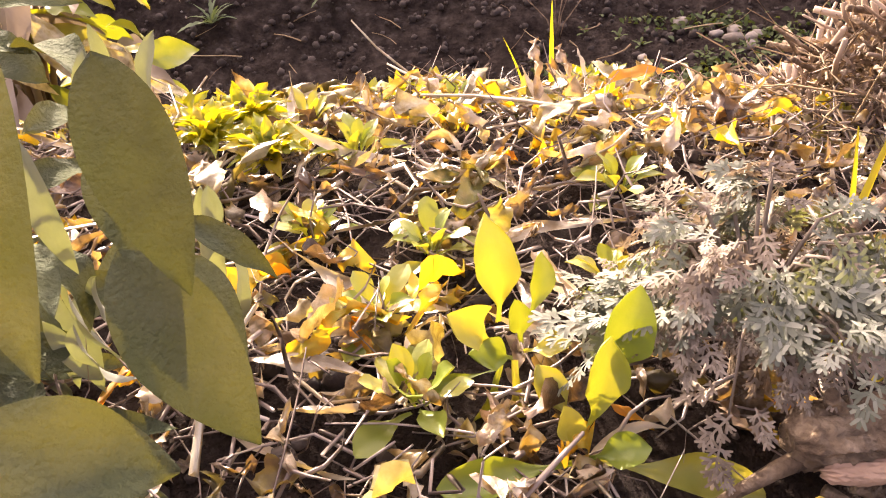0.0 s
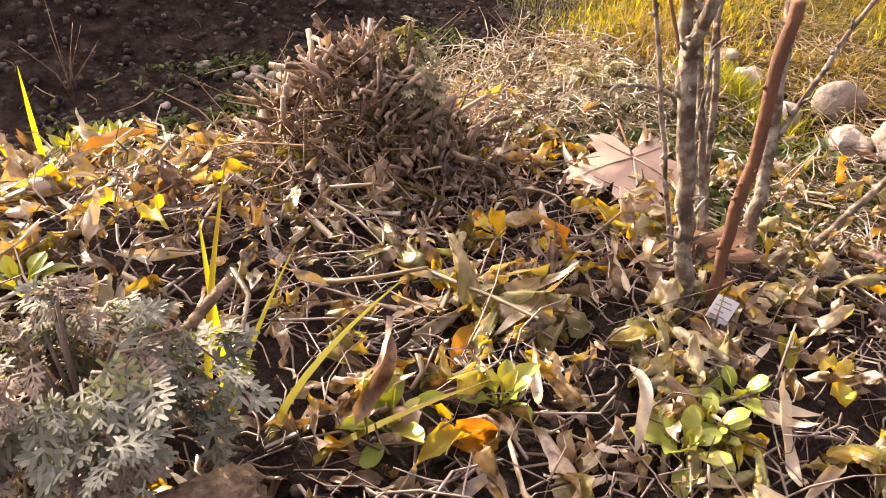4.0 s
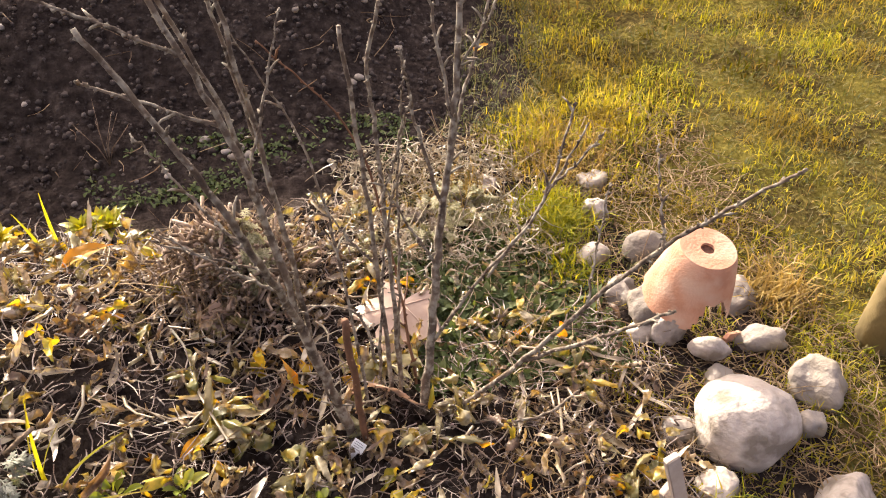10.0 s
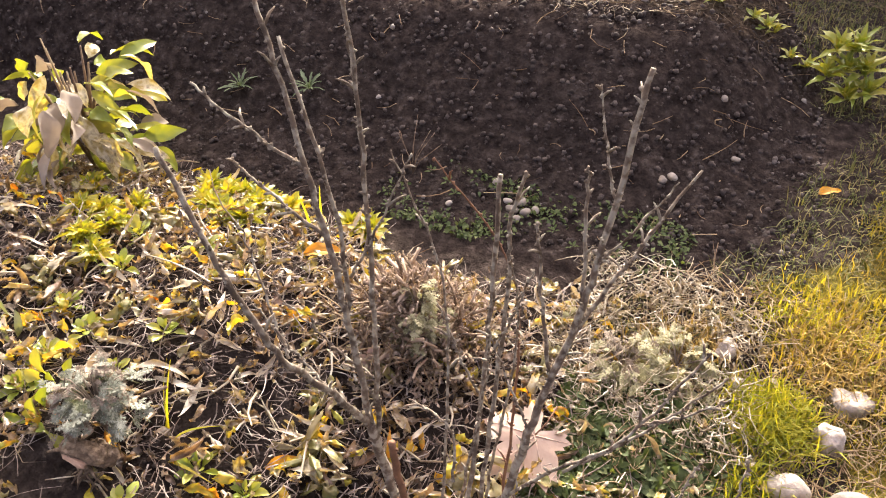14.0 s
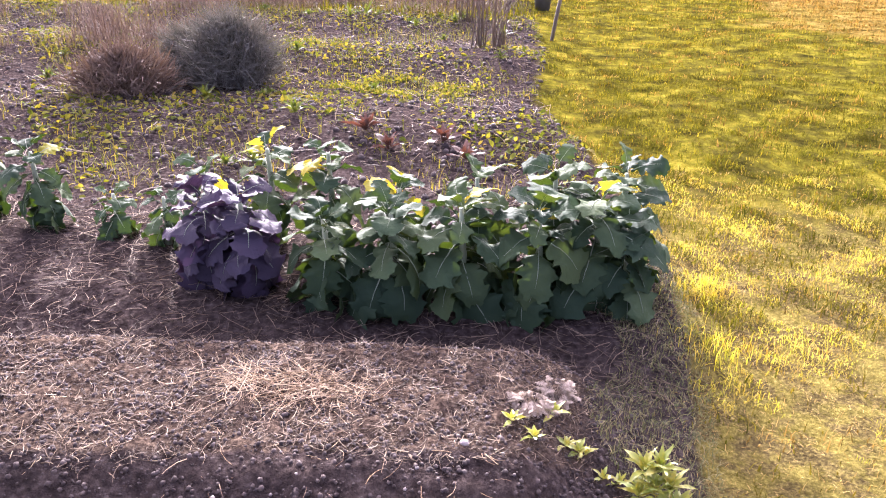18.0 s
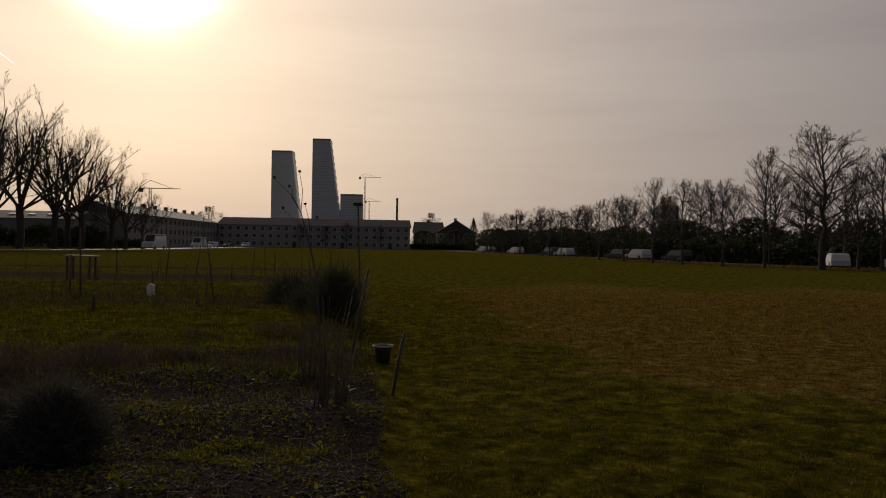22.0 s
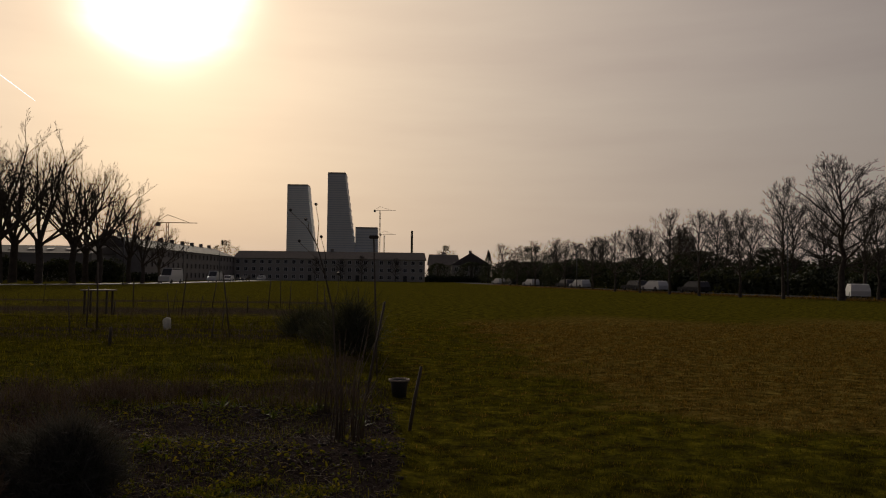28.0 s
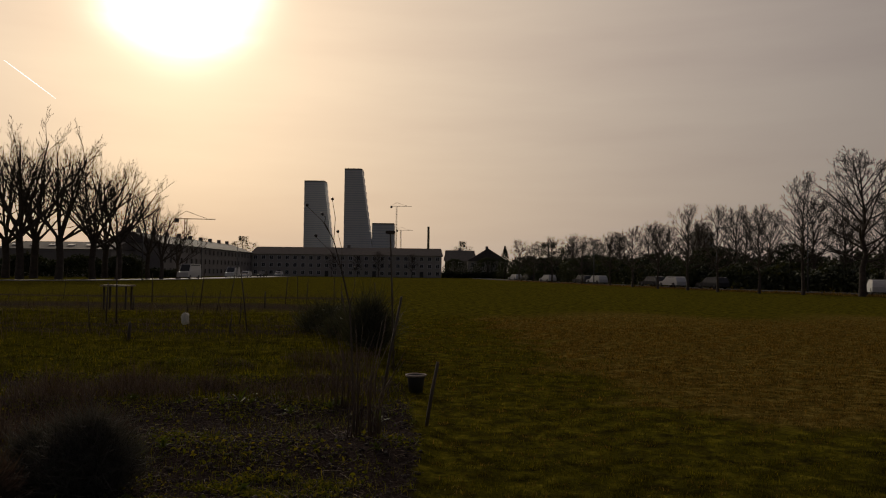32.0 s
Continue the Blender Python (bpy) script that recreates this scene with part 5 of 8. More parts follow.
def wormwood(x, y, rad, h, sprays, seed, label, mats=(M_WORM, M_WORMDRY), crown=0.0):
    """Arching stems with many deeply cut silvery leaflets."""
    e = thing("wormwood", on(x, y, crown), label, "herb")
    r = random.Random(seed)
    lobe = leaf_grid(0.0078, 0.0023, blunt, 0.15, 0.4, 0, 0, 3, 2, 1)
    leafy = []
    for y0, a0, L0 in ((0.0200, 0, 1.25), (0.0165, 40, 1.15), (0.0165, -40, 1.15), (0.0105, 56, 1.25), (0.0105, -56, 1.25), (0.0050, 66, 1.0), (0.0050, -66, 1.0)):
        for da, Ls in ((0, 1.0), (34, 0.72), (-34, 0.72)):
            m = np.array(pose(0, 0, 0, 0, 0, a0 + da).to_3x3())
            off = np.array([-math.sin(radians(a0)), math.cos(radians(a0)), 0]) * (0.0026 if da else 0.0) * L0
            leafy.append(lobe[0] * L0 * Ls @ m.T + np.array([0, y0, 0]) + off)
    rach = leaf_grid(0.022, 0.0014, lambda u: 1.0, 0, 0.2, 0, 0, 3, 2, 2)
    leafy.append(rach[0])
    lv, lf = np.concatenate(leafy), np.concatenate([lobe[1] + i * len(lobe[0]) for i in range(22)])
    wood = Geo()
    for s in range(sprays):
        a = s * 2.4 + r.uniform(-0.4, 0.4)
        dry = r.random() < 0.36
        q = rad * r.uniform(0.35, 1.05)
        hh = h * r.uniform(0.55, 1.0) * (1.15 - 0.5 * q / rad)
        drop = hh * (0.1 if q < rad * 0.6 else r.uniform(0.25, 0.75))
        pts = [Vector((0, 0, 0)), Vector((math.cos(a) * q * 0.3, math.sin(a) * q * 0.3, hh * 0.75)), Vector((math.cos(a) * q * 0.7, math.sin(a) * q * 0.7, hh)), Vector((math.cos(a) * q, math.sin(a) * q, hh - drop))]
        mid = [pts[0].lerp(pts[1], 0.5), pts[0].lerp(pts[1], 0.85).lerp(pts[1].lerp(pts[2], 0.15), 0.5), pts[1].lerp(pts[2], 0.5) + Vector((0, 0, 0.004)), pts[2].lerp(pts[1], 0.1).lerp(pts[2].lerp(pts[3], 0.15), 0.5), pts[3]]
        wood.tube([pts[0]] + mid, [0.0012, 0.0011, 0.0009, 0.0008, 0.0006, 0.0004], 5)
        at, rots = [], []
        for i in range(11):
            t = r.uniform(0.40, 1.0) * 3
            k = min(int(t), 2)
            p = pts[k].lerp(pts[k + 1], t - k) + Vector((r.gauss(0, 1), r.gauss(0, 1), r.gauss(0, 1))) * rad * 0.06
            at.append(p)
            rots.append(np.array((pose(0, 0, 0, 0, 0, math.degrees(a) - 90 + r.uniform(-80, 80)) @ pose(0, 0, 0, r.uniform(-80, 10), r.uniform(-35, 35))).to_3x3()))
        v, f = scatter([(lv, lf)], np.array([tuple(p) for p in at]), np.array(rots), np.array([r.uniform(0.5, 0.95) * (0.65 if dry else 1) for _ in at]))
        tagged(part("leaf_spray", npmesh("leaf_spray", v, f, mats[1] if dry else mats[0]), None, e), kind="stuff")
    tagged(part("stem_tangle", wood, M_WORMDRY, e), kind="stuff")
    return e


wormwood(-0.452, 0.298, 0.064, 0.084, 34, 5, "silvery wormwood with finely cut leaves, partly withered, on the bed", crown=0.032)
part("woody_base", Geo().tube([(0, 0, -0.04), (0.004, 0, -0.015), (0, 0, 0.012)], [0.012, 0.009, 0.005], 8), M_LOG, bpy.data.objects["wormwood"])
wormwood(0.10, 0.72, 0.085, 0.05, 26, 6, "withered pale herb patch among weeds", (M_PALEHERB, M_WORMDRY))
wormwood(0.17, 0.76, 0.07, 0.05, 20, 7, "pale yellowish withered herb patch", (M_PALEHERB, M_PALEHERB))
wormwood(-0.170, 0.605, 0.045, 0.155, 14, 8, "small pale grey herb growing out of the cut stump", (M_PALEHERB, M_WORMDRY))

logt = thing("woody_stump", on(-0.430, 0.242, 0.012), "cracked brown woody rootstock in front of the wormwood", "wood")


def gnarled(L, R, seed, n=56, m=48):
    """A short cracked log along x: long fibres, furrows and a broken end."""
    g = Geo()
    for i in range(n + 1):
        u = i / n
        end = min(1.0, 0.55 + 5 * min(u, 1 - u))
        for j in range(m):
            w = 2 * math.pi * j / m
            c, s = math.cos(w), math.sin(w)
            k = 1 + 0.28 * noise.noise((c * 1.2 + seed, s * 1.2, u * 2.2)) + 0.20 * noise.noise((c * 5 + seed, s * 5, u * 2.0)) - 0.45 * max(0.0, noise.noise((c * 8, s * 8 + seed, u * 1.3)) - 0.1) + 0.05 * math.sin(w * 13 + 3 * noise.noise((u * 3, c, s))) + 0.13 * noise.noise((c * 9, s * 9, u * 16 + seed)) - 0.16 * max(0.0, noise.noise((c * 5 + 3, s * 5, u * 26 + seed)) - 0.12)
            g.v.append(((u - 0.5) * L + 0.004 * noise.noise((c * 3, s * 3, seed)), c * R * k * end, s * R * 0.85 * k * end))
    g.f = [(a * m + j, a * m + (j + 1) % m, (a + 1) * m + (j + 1) % m, (a + 1) * m + j) for a in range(n) for j in range(m)] + [tuple(range(m - 1, -1, -1)), tuple(range(n * m, n * m + m))]
    return g


part("bark", gnarled(0.056, 0.0118, 3), M_LOG, logt, m=pose(0.000, 0.004, 0.036, 0, 4, 4))
part("root_crown", gnarled(0.044, 0.0125, 8), M_LOG, logt, m=pose(0.010, 0.016, 0.020, 0, -6, -10))
part("bare_wood", gnarled(0.032, 0.0048, 5), M_BAREWOOD, logt, "barkless pinkish wood", m=pose(-0.004, -0.0090, 0.0325, 0, 5, -3))
for i in range(9):
    r = random.Random(70 + i)
    a, x0 = r.uniform(-2.8, -0.2), r.uniform(-0.02, 0.03)
    part("root", Geo().tube([(x0, -0.004, 0.018), (x0 + math.cos(a) * 0.016, math.sin(a) * 0.018, 0.012), (x0 + math.cos(a) * 0.035, math.sin(a) * 0.026, -0.002)], [0.0025, 0.0016, 0.0007], 6), M_LOG, logt)
part("root", Geo().tube([(-0.018, 0.0, 0.034), (-0.034, -0.004, 0.030), (-0.058, -0.006, 0.014)], [0.0042, 0.0030, 0.0014], 7), M_LOG, logt, "upper curved root")
part("root", Geo().tube([(-0.006, 0.006, 0.040), (-0.014, 0.006, 0.050), (-0.016, 0.004, 0.056)], [0.0036, 0.0030, 0.0022], 7), M_LOG, logt, "broken root stub")
stick = part("broken_stick", Geo().tube([(-0.410, 0.330, 0.205), (-0.395, 0.338, 0.212), (-0.380, 0.346, 0.218)], [0.0028, 0.0029, 0.0024], 7), M_LOG)
tagged(stick, "short grey broken stick caught in the wormwood", "stick")

long_grass = thing("long_grass", on(-0.41, 0.33), "few long arching green grass blades on the bed", "grass")
LG = Vector(on(-0.41, 0.33))
for i, (x, y, z, dx, dy, h) in enumerate([(-0.405, 0.34, 0.12, 0.035, 0.02, 0.15), (-0.40, 0.33, 0.12, 0.05, 0.01, 0.11), (-0.385, 0.32, 0.12, 0.085, 0.015, 0.10), (-0.38, 0.30, 0.12, 0.10, -0.02, 0.06), (-0.395, 0.33, 0.12, 0.01, 0.04, 0.12), (-0.455, 0.80, 0.06, 0.004, 0.01, 0.10), (-0.48, 0.80, 0.06, -0.02, 0.01, 0.07)]):
    g = Geo()
    n = 9
    side = Vector((-dy, dx, 0)).normalized() if abs(dx) + abs(dy) > 0.015 else Vector((1, 0, 0))
    for j in range(n):
        t = j / (n - 1)
        p = Vector((x + dx * t ** 1.6, y + dy * t ** 1.6, z + h * (t - 0.25 * t * t * (i in (2, 3)))))
        w = 0.0028 * (1 - t ** 2) + 0.0002
        g.v += [tuple(p - side * w), tuple(p + Vector((0, -0.0008, 0))), tuple(p + side * w)]
        if j:
            k = 3 * j
            g.f += [(k - 3, k - 2, k + 1, k), (k - 2, k - 1, k + 2, k + 1)]
    part("grass_blade", g.moved(Matrix.Translation(-LG)), M_GRASS, long_grass)

# heap of cut stems
heap = thing("cut_perennial", on(-0.20, 0.63), "cut-back perennial clump of short dry brown stems", "shrub")
r = random.Random(88)
for i in range(285):
    a, q = r.uniform(0, 6.283), r.random() ** 0.6 * 0.105
    z0 = 0.13 * (1 - (q / 0.115) ** 2)
    b = Vector((math.cos(a) * q * 0.95, math.sin(a) * q * 0.85, max(z0 * 0.82, 0.0)))
    d = Vector((math.cos(a) * q * 6 - 0.25 + r.gauss(0, 0.6), math.sin(a) * q * 5 + r.gauss(0, 0.6), r.uniform(0.1, 1.2))).normalized()
    L = r.choice([0.014, 0.02, 0.026, 0.034, 0.045])
    rad = r.choice([0.0010, 0.0016, 0.0022, 0.0030])
    part("cut_stem", Geo().tube([b, b + d * L * 0.5 + Vector((r.gauss(0, 0.003), r.gauss(0, 0.003), 0)), b + d * L], [rad, rad * 0.95, rad * 0.9], 6), M_CUTSTEM if r.random() < 0.6 else M_LOG, heap)
x, y = r.random(), 0
rx, ry = np.random.default_rng(5).normal(-0.2, 0.07, 500), np.random.default_rng(6).normal(0.63, 0.06, 500)
v, f = strands(np.stack([rx, ry, height(rx, ry) + 0.09 * np.exp(-((rx + 0.2) ** 2 + (ry - 0.63) ** 2) / 0.008) * np.random.default_rng(7).uniform(0.2, 1.2, 500)], 1) - np.array(on(-0.2, 0.63)), 0.08, 0.0009, 8, 0.5, 1.5)
tagged(part("withered_tangle", npmesh("withered_tangle", v, f, M_STRAW), None, heap), kind="stuff")


hx_, hy_ = np.random.default_rng(15).normal(0, 0.06, 2200), np.random.default_rng(16).normal(0, 0.055, 2200)
hz_ = 0.12 * np.exp(-(hx_ ** 2 + hy_ ** 2) / 0.006) * np.random.default_rng(17).uniform(0.3, 1.1, 2200) + 0.005
v, f = scatter(LITTER, np.stack([hx_, hy_, hz_], 1), rot_np(2200, 1.2, 18), np.random.default_rng(19).uniform(0.2, 0.55, 2200))
tagged(part("withered_leaves", npmesh("withered_leaves", v, f, M_DEADLEAF), None, heap), kind="stuff")


# ---- sage ----
TOCAM = (0.25, -0.8, 0.5)


def sage_leaf(e, base, tip, W, nrm, seed, curl=0.35):
    """A felted leaf from base to tip, its face turned to nrm."""
    base, tip = Vector(base), Vector(tip)
    L = (tip - base).length
    v, f = leaf_grid(L * 1.05, W, oval, 0.12, curl, 0.05 if nrm == TOCAM else 0.16, 0.1, 14, 8, seed, 0.5)
    yv = (tip - base).normalized()
    zv = (Vector(nrm) - yv * Vector(nrm).dot(yv)).normalized()
    xv = yv.cross(zv)
    m = Matrix(((xv.x, yv.x, zv.x, base.x), (xv.y, yv.y, zv.y, base.y), (xv.z, yv.z, zv.z, base.z), (0, 0, 0, 1)))
    lf = part("leaf", npmesh("leaf", v, f, M_SAGE), None, e, m=e.matrix_basis.inverted() @ m)
    return lf


sage = thing("sage_bush", on(-0.74, 0.27), "sage with large felted grey-green leaves at the bed's edge", "herb")
sage_leaf(sage, (-0.6400, 0.206, 0.398), (-0.6275, 0.165, 0.331), 0.022, TOCAM, 1)
sage_leaf(sage, (-0.6360, 0.246, 0.352), (-0.6200, 0.214, 0.308), 0.022, TOCAM, 2)
sage_leaf(sage, (-0.6390, 0.228, 0.310), (-0.6125, 0.203, 0.268), 0.026, TOCAM, 3)
sage_leaf(sage, (-0.640, 0.160, 0.322), (-0.6125, 0.166, 0.303), 0.019, (0.1, -0.6, 0.8), 4, 0.2)
sage_leaf(sage, (-0.6380, 0.262, 0.284), (-0.6215, 0.230, 0.262), 0.017, TOCAM, 5)
sage_leaf(sage, (-0.6450, 0.283, 0.283), (-0.6165, 0.272, 0.267), 0.011, (0.1, -0.4, 0.9), 6, 0.8)
sage_leaf(sage, (-0.6500, 0.262, 0.322), (-0.6360, 0.236, 0.296), 0.018, TOCAM, 7)
for i in range(60):
    r = random.Random(400 + i)
    bx, by, bz = -0.70 - abs(r.gauss(0, 0.05)), 0.28 + r.gauss(0, 0.06), r.uniform(0.20, 0.36)
    d = Vector((r.gauss(0, 1), r.gauss(0, 1) - 0.2, r.uniform(-0.9, 0.5))).normalized() * r.uniform(0.035, 0.055)
    sage_leaf(sage, (bx, by, bz), (bx + d.x, by + d.y, bz + d.z), r.uniform(0.012, 0.02), (r.gauss(0, 0.6), -0.4, 0.8), 410 + i, r.uniform(0.2, 1.0))
stems = Geo()
for i in range(16):
    r = random.Random(450 + i)
    top = Vector((-0.09 + r.uniform(-0.02, 0.13), r.gauss(-0.01, 0.05), r.uniform(0.08, 0.22)))
    stems.tube([(r.gauss(-0.03, 0.02), r.gauss(0.02, 0.02), -0.01), tuple(top * 0.5 + Vector((r.gauss(0, 0.01), 0, 0.02))), tuple(top)], [0.003, 0.0022, 0.0013], 6)
tagged(part("stem_tangle", stems, M_WORMDRY, sage), kind="stuff")

for i in range(26):
    r = random.Random(480 + i)
    b = Vector((-0.70 + r.gauss(0, 0.03), 0.33 + r.gauss(0, 0.03), r.uniform(0.16, 0.34)))
    sage_leaf(sage, b, b + Vector((r.gauss(0, 0.01), r.gauss(0, 0.01) - 0.008, -r.uniform(0.03, 0.055))), r.uniform(0.008, 0.013), (r.gauss(0, 1), -1, 0.2), 490 + i, r.uniform(0.4, 1.2)).data.materials[0] = M_WORM

tall = thing("leafy_perennial", on(-0.965, 0.80), "drooping leafy perennial with yellow-green leaves lit from behind", "herb")
for i in range(120):
    r = random.Random(500 + i)
    a, q, hh = r.uniform(0, 6.28), r.uniform(0.01, 0.12), r.uniform(0.03, 0.25)
    b = Vector((-0.965 + math.cos(a) * q, 0.80 + math.sin(a) * q, 0.04 + hh))
    d = Vector((math.cos(a), math.sin(a), r.uniform(-1.4, 0.3))).normalized() * r.uniform(0.045, 0.09)
    sage_leaf(tall, b, b + d, r.uniform(0.020, 0.038), (r.gauss(0, 0.5), r.gauss(0, 0.5), 0.8), 520 + i, r.uniform(0.3, 1.4)).data.materials[0] = r.choice([M_SALAD, M_SALAD, M_ROSETTE, M_OLIVE, M_WORMDRY])
st = Geo()
for i in range(14):
    r = random.Random(590 + i)
    a, q = r.uniform(0, 6.28), r.uniform(0.02, 0.085)
    st.tube([(0, 0, 0), (math.cos(a) * q * 0.6, math.sin(a) * q * 0.6, 0.15), (math.cos(a) * q, math.sin(a) * q, r.uniform(0.18, 0.28))], [0.004, 0.003, 0.0015], 6)
tagged(part("stem_tangle", st, M_STRAW, tall), kind="stuff")


# ---- far buildings ----
FAR_Z = -0.2


def facade_house(name, x0, x1, y0, y1, wall_h, roof_h, storeys, bays, wall_mat, label, ridge="x", door_bays=(), chimneys=0, side=False):
    """A long house with its front at y0 and windows of its own; the ridge runs along x or y."""
    e = thing(name, ((x0 + x1) / 2, y0, FAR_Z), label, "building")
    cx = (x0 + x1) / 2
    w, d = x1 - x0, y1 - y0
    part("wall", Geo().box((-w / 2, 0, 0), (w / 2, d, wall_h), 0.05), wall_mat, e, smooth=False)
    o = 0.5
    if ridge == "x":
        v = [(-w / 2 - o, -o, wall_h), (w / 2 + o, -o, wall_h), (w / 2 + o, d + o, wall_h), (-w / 2 - o, d + o, wall_h), (-w / 2 + 0.2, d / 2, wall_h + roof_h), (w / 2 - 0.2, d / 2, wall_h + roof_h)]
        f = [(0, 1, 5, 4), (2, 3, 4, 5), (1, 2, 5), (3, 0, 4), (3, 2, 1, 0)]
    else:
        v = [(-w / 2 - o, -o, wall_h), (w / 2 + o, -o, wall_h), (w / 2 + o, d + o, wall_h), (-w / 2 - o, d + o, wall_h), (0, -o, wall_h + roof_h), (0, d + o, wall_h + roof_h)]
        f = [(0, 1, 4), (2, 3, 5), (1, 2, 5, 4), (3, 0, 4, 5), (3, 2, 1, 0)]
    part("roof", Geo().add(v, f), M_ROOF, e, smooth=False)
    if ridge != "x":
        part("gable", Geo().add([(-w / 2, 0, wall_h), (w / 2, 0, wall_h), (0, 0, wall_h + roof_h * 0.93), (-w / 2, 0.3, wall_h), (w / 2, 0.3, wall_h), (0, 0.3, wall_h + roof_h * 0.93)],
                                [(0, 1, 2), (5, 4, 3), (0, 3, 4, 1), (1, 4, 5, 2), (2, 5, 3, 0)]), wall_mat, e, smooth=False)
    sh = wall_h / storeys
    pitch = (d if side else w) / bays
    pane = Geo().box((-0.55, -0.02, 0), (0.55, 0.06, sh * 0.48)).mesh("pane", M_GLASS, False)
    rim = Geo()
    for lo, hi in (((-0.68, -0.09, -0.1), (-0.55, 0.06, sh * 0.48 + 0.1)), ((0.55, -0.09, -0.1), (0.68, 0.06, sh * 0.48 + 0.1)), ((-0.55, -0.09, sh * 0.48), (0.55, 0.06, sh * 0.48 + 0.1)), ((-0.55, -0.12, -0.1), (0.55, 0.06, 0)), ((-0.03, -0.04, 0), (0.03, 0.06, sh * 0.48))):
        rim.box(lo, hi)
    # Side frames take the darker tone: shade put into their colour.
    rim_me = rim.mesh("window_frame", M_WHITEPAINT if not side else M_DARK_SHADED, False)
    for s in range(storeys):
        for b in range(bays):
            u = (b + 0.5) * pitch
            z = s * sh + sh * 0.3
            if s == 0 and b in door_bays:
                dm = Geo().box((-0.6, -0.05, -z + 0.05), (0.6, 0.05, sh * 0.5))
                part("door", dm, M_DARKPAINT, e, smooth=False, m=pose(-w / 2 + u, -0.02, z))
                continue
            m = pose(w / 2 + 0.01, u, z, 0, 0, 90) if side else pose(-w / 2 + u, -0.01, z)
            wnd = part("window", rim_me, None, e, m=m)
            part("pane", pane, None, wnd)
    for c in range(chimneys):
        u = -w / 2 + (c + 0.5) * w / chimneys if ridge == "x" else 0
        part("chimney", Geo().box((u - 0.5, d / 2 - 0.4 if ridge == "x" else (c + 0.5) * d / chimneys - 0.4, wall_h + roof_h - 1.0), (u + 0.5, d / 2 + 0.4 if ridge == "x" else (c + 0.5) * d / chimneys + 0.4, wall_h + roof_h + 0.9), 0.05), M_DARK_SHADED, e, smooth=False)
    return e


facade_house("apartment_block", -63.5, -0.4, 261, 273, 7.3, 2.6, 3, 24, M_RENDER, "long pale rendered three-storey apartment block under a dark roof", door_bays=(3, 9, 15, 21), chimneys=1)
# The wing's shaded side is painted in the darker render.
facade_house("apartment_wing", -78, -63.6, 178, 262, 7.6, 2.7, 3, 22, M_DARK_SHADED, "apartment wing with a chimney-lined dark roof, its shaded side coloured grey", ridge="y", chimneys=9, side=True)
facade_house("gabled_house", 9, 23, 279, 292, 6.0, 4.6, 2, 4, M_RENDER, "pale gabled house behind dark garden trees", ridge="y", chimneys=1)
facade_house("brick_house", 0.8, 12, 288, 300, 6.2, 4.0, 2, 3, M_DARK_SHADED, "dark-walled house with a steep tiled roof", chimneys=1)
facade_house("tower_block", 97.5, 103.5, 300, 308, 18.4, 0.5, 6, 3, M_RENDER, "narrow dark tower block rising behind the avenue trees")
for x0, x1, y0, h in ((-128, -96, 150, 5.4), (-94, -70, 166, 5.8)):
    e = thing("workshop", ((x0 + x1) / 2, y0, FAR_Z), "low grey workshop with a flat roof and skylights", "building", "workshops behind the trees")
    w = x1 - x0
    part("wall", Geo().box((-w / 2, 0, 0), (w / 2, 14, h), 0.05), M_DARK_SHADED, e, smooth=False)
    part("roof", Geo().add([(-w / 2 - .3, -.3, h), (w / 2 + .3, -.3, h), (w / 2 + .3, 14.3, h), (-w / 2 - .3, 14.3, h), (-w / 2 - .3, 7, h + 1.8), (w / 2 + .3, 7, h + 1.8)], [(0, 1, 5, 4), (2, 3, 4, 5), (1, 2, 5), (3, 0, 4), (3, 2, 1, 0)]), M_ROOF, e, smooth=False)
    for i in range(6):
        part("skylight", Geo().box((-0.7, -0.6, -0.05), (0.7, 0.6, 0.06), 0.02), M_WHITEPAINT, e, smooth=False, m=pose(-w / 2 + (i + 0.5) * w / 6, 3.2, h + 0.98, 13.8))


def stepped_tower(name, x, y, base_w, top_w, depth, h, steps, label):
    """A tall white tower: its left side plumb, its right side set back floor group by floor group."""
    e = thing(name, (x, y, 0), label, "tower")
    for s in range(steps):
        z0, z1 = h * s / steps, h * (s + 1) / steps
        t = (s + 0.5) / steps
        w = base_w + (top_w - base_w) * (t ** 0.9)
        part("storey_block", Geo().box((0, 0, z0), (w, depth, z1)), M_TOWER, e, smooth=False)
        for k in range(3):
            zb = z0 + (z1 - z0) * (k + 0.5) / 3
            part("window_band", Geo().box((-0.15, -0.25, zb), (w + 0.15, depth + 0.1, zb + (z1 - z0) / 9)), M_BAND, e, smooth=False)
    part("crown", Geo().box((0, 0, h), (top_w, depth, h + 3)), M_DARK_SHADED, e, smooth=False)
    return e


def fx(px, d):
    return (px - 784) * d / 1388.6


stepped_tower("stepped_tower", -203, 1600, 66, 35, 40, 210, 15, "tall white office tower with a stepped side and dark window bands")
stepped_tower("stepped_tower", -292, 1640, 66, 42, 40, 189, 14, "slightly lower white office tower tapering in steps")
stepped_tower("office_slab", -147, 1620, 47, 45, 30, 100, 6, "low white office slab with dark window bands")


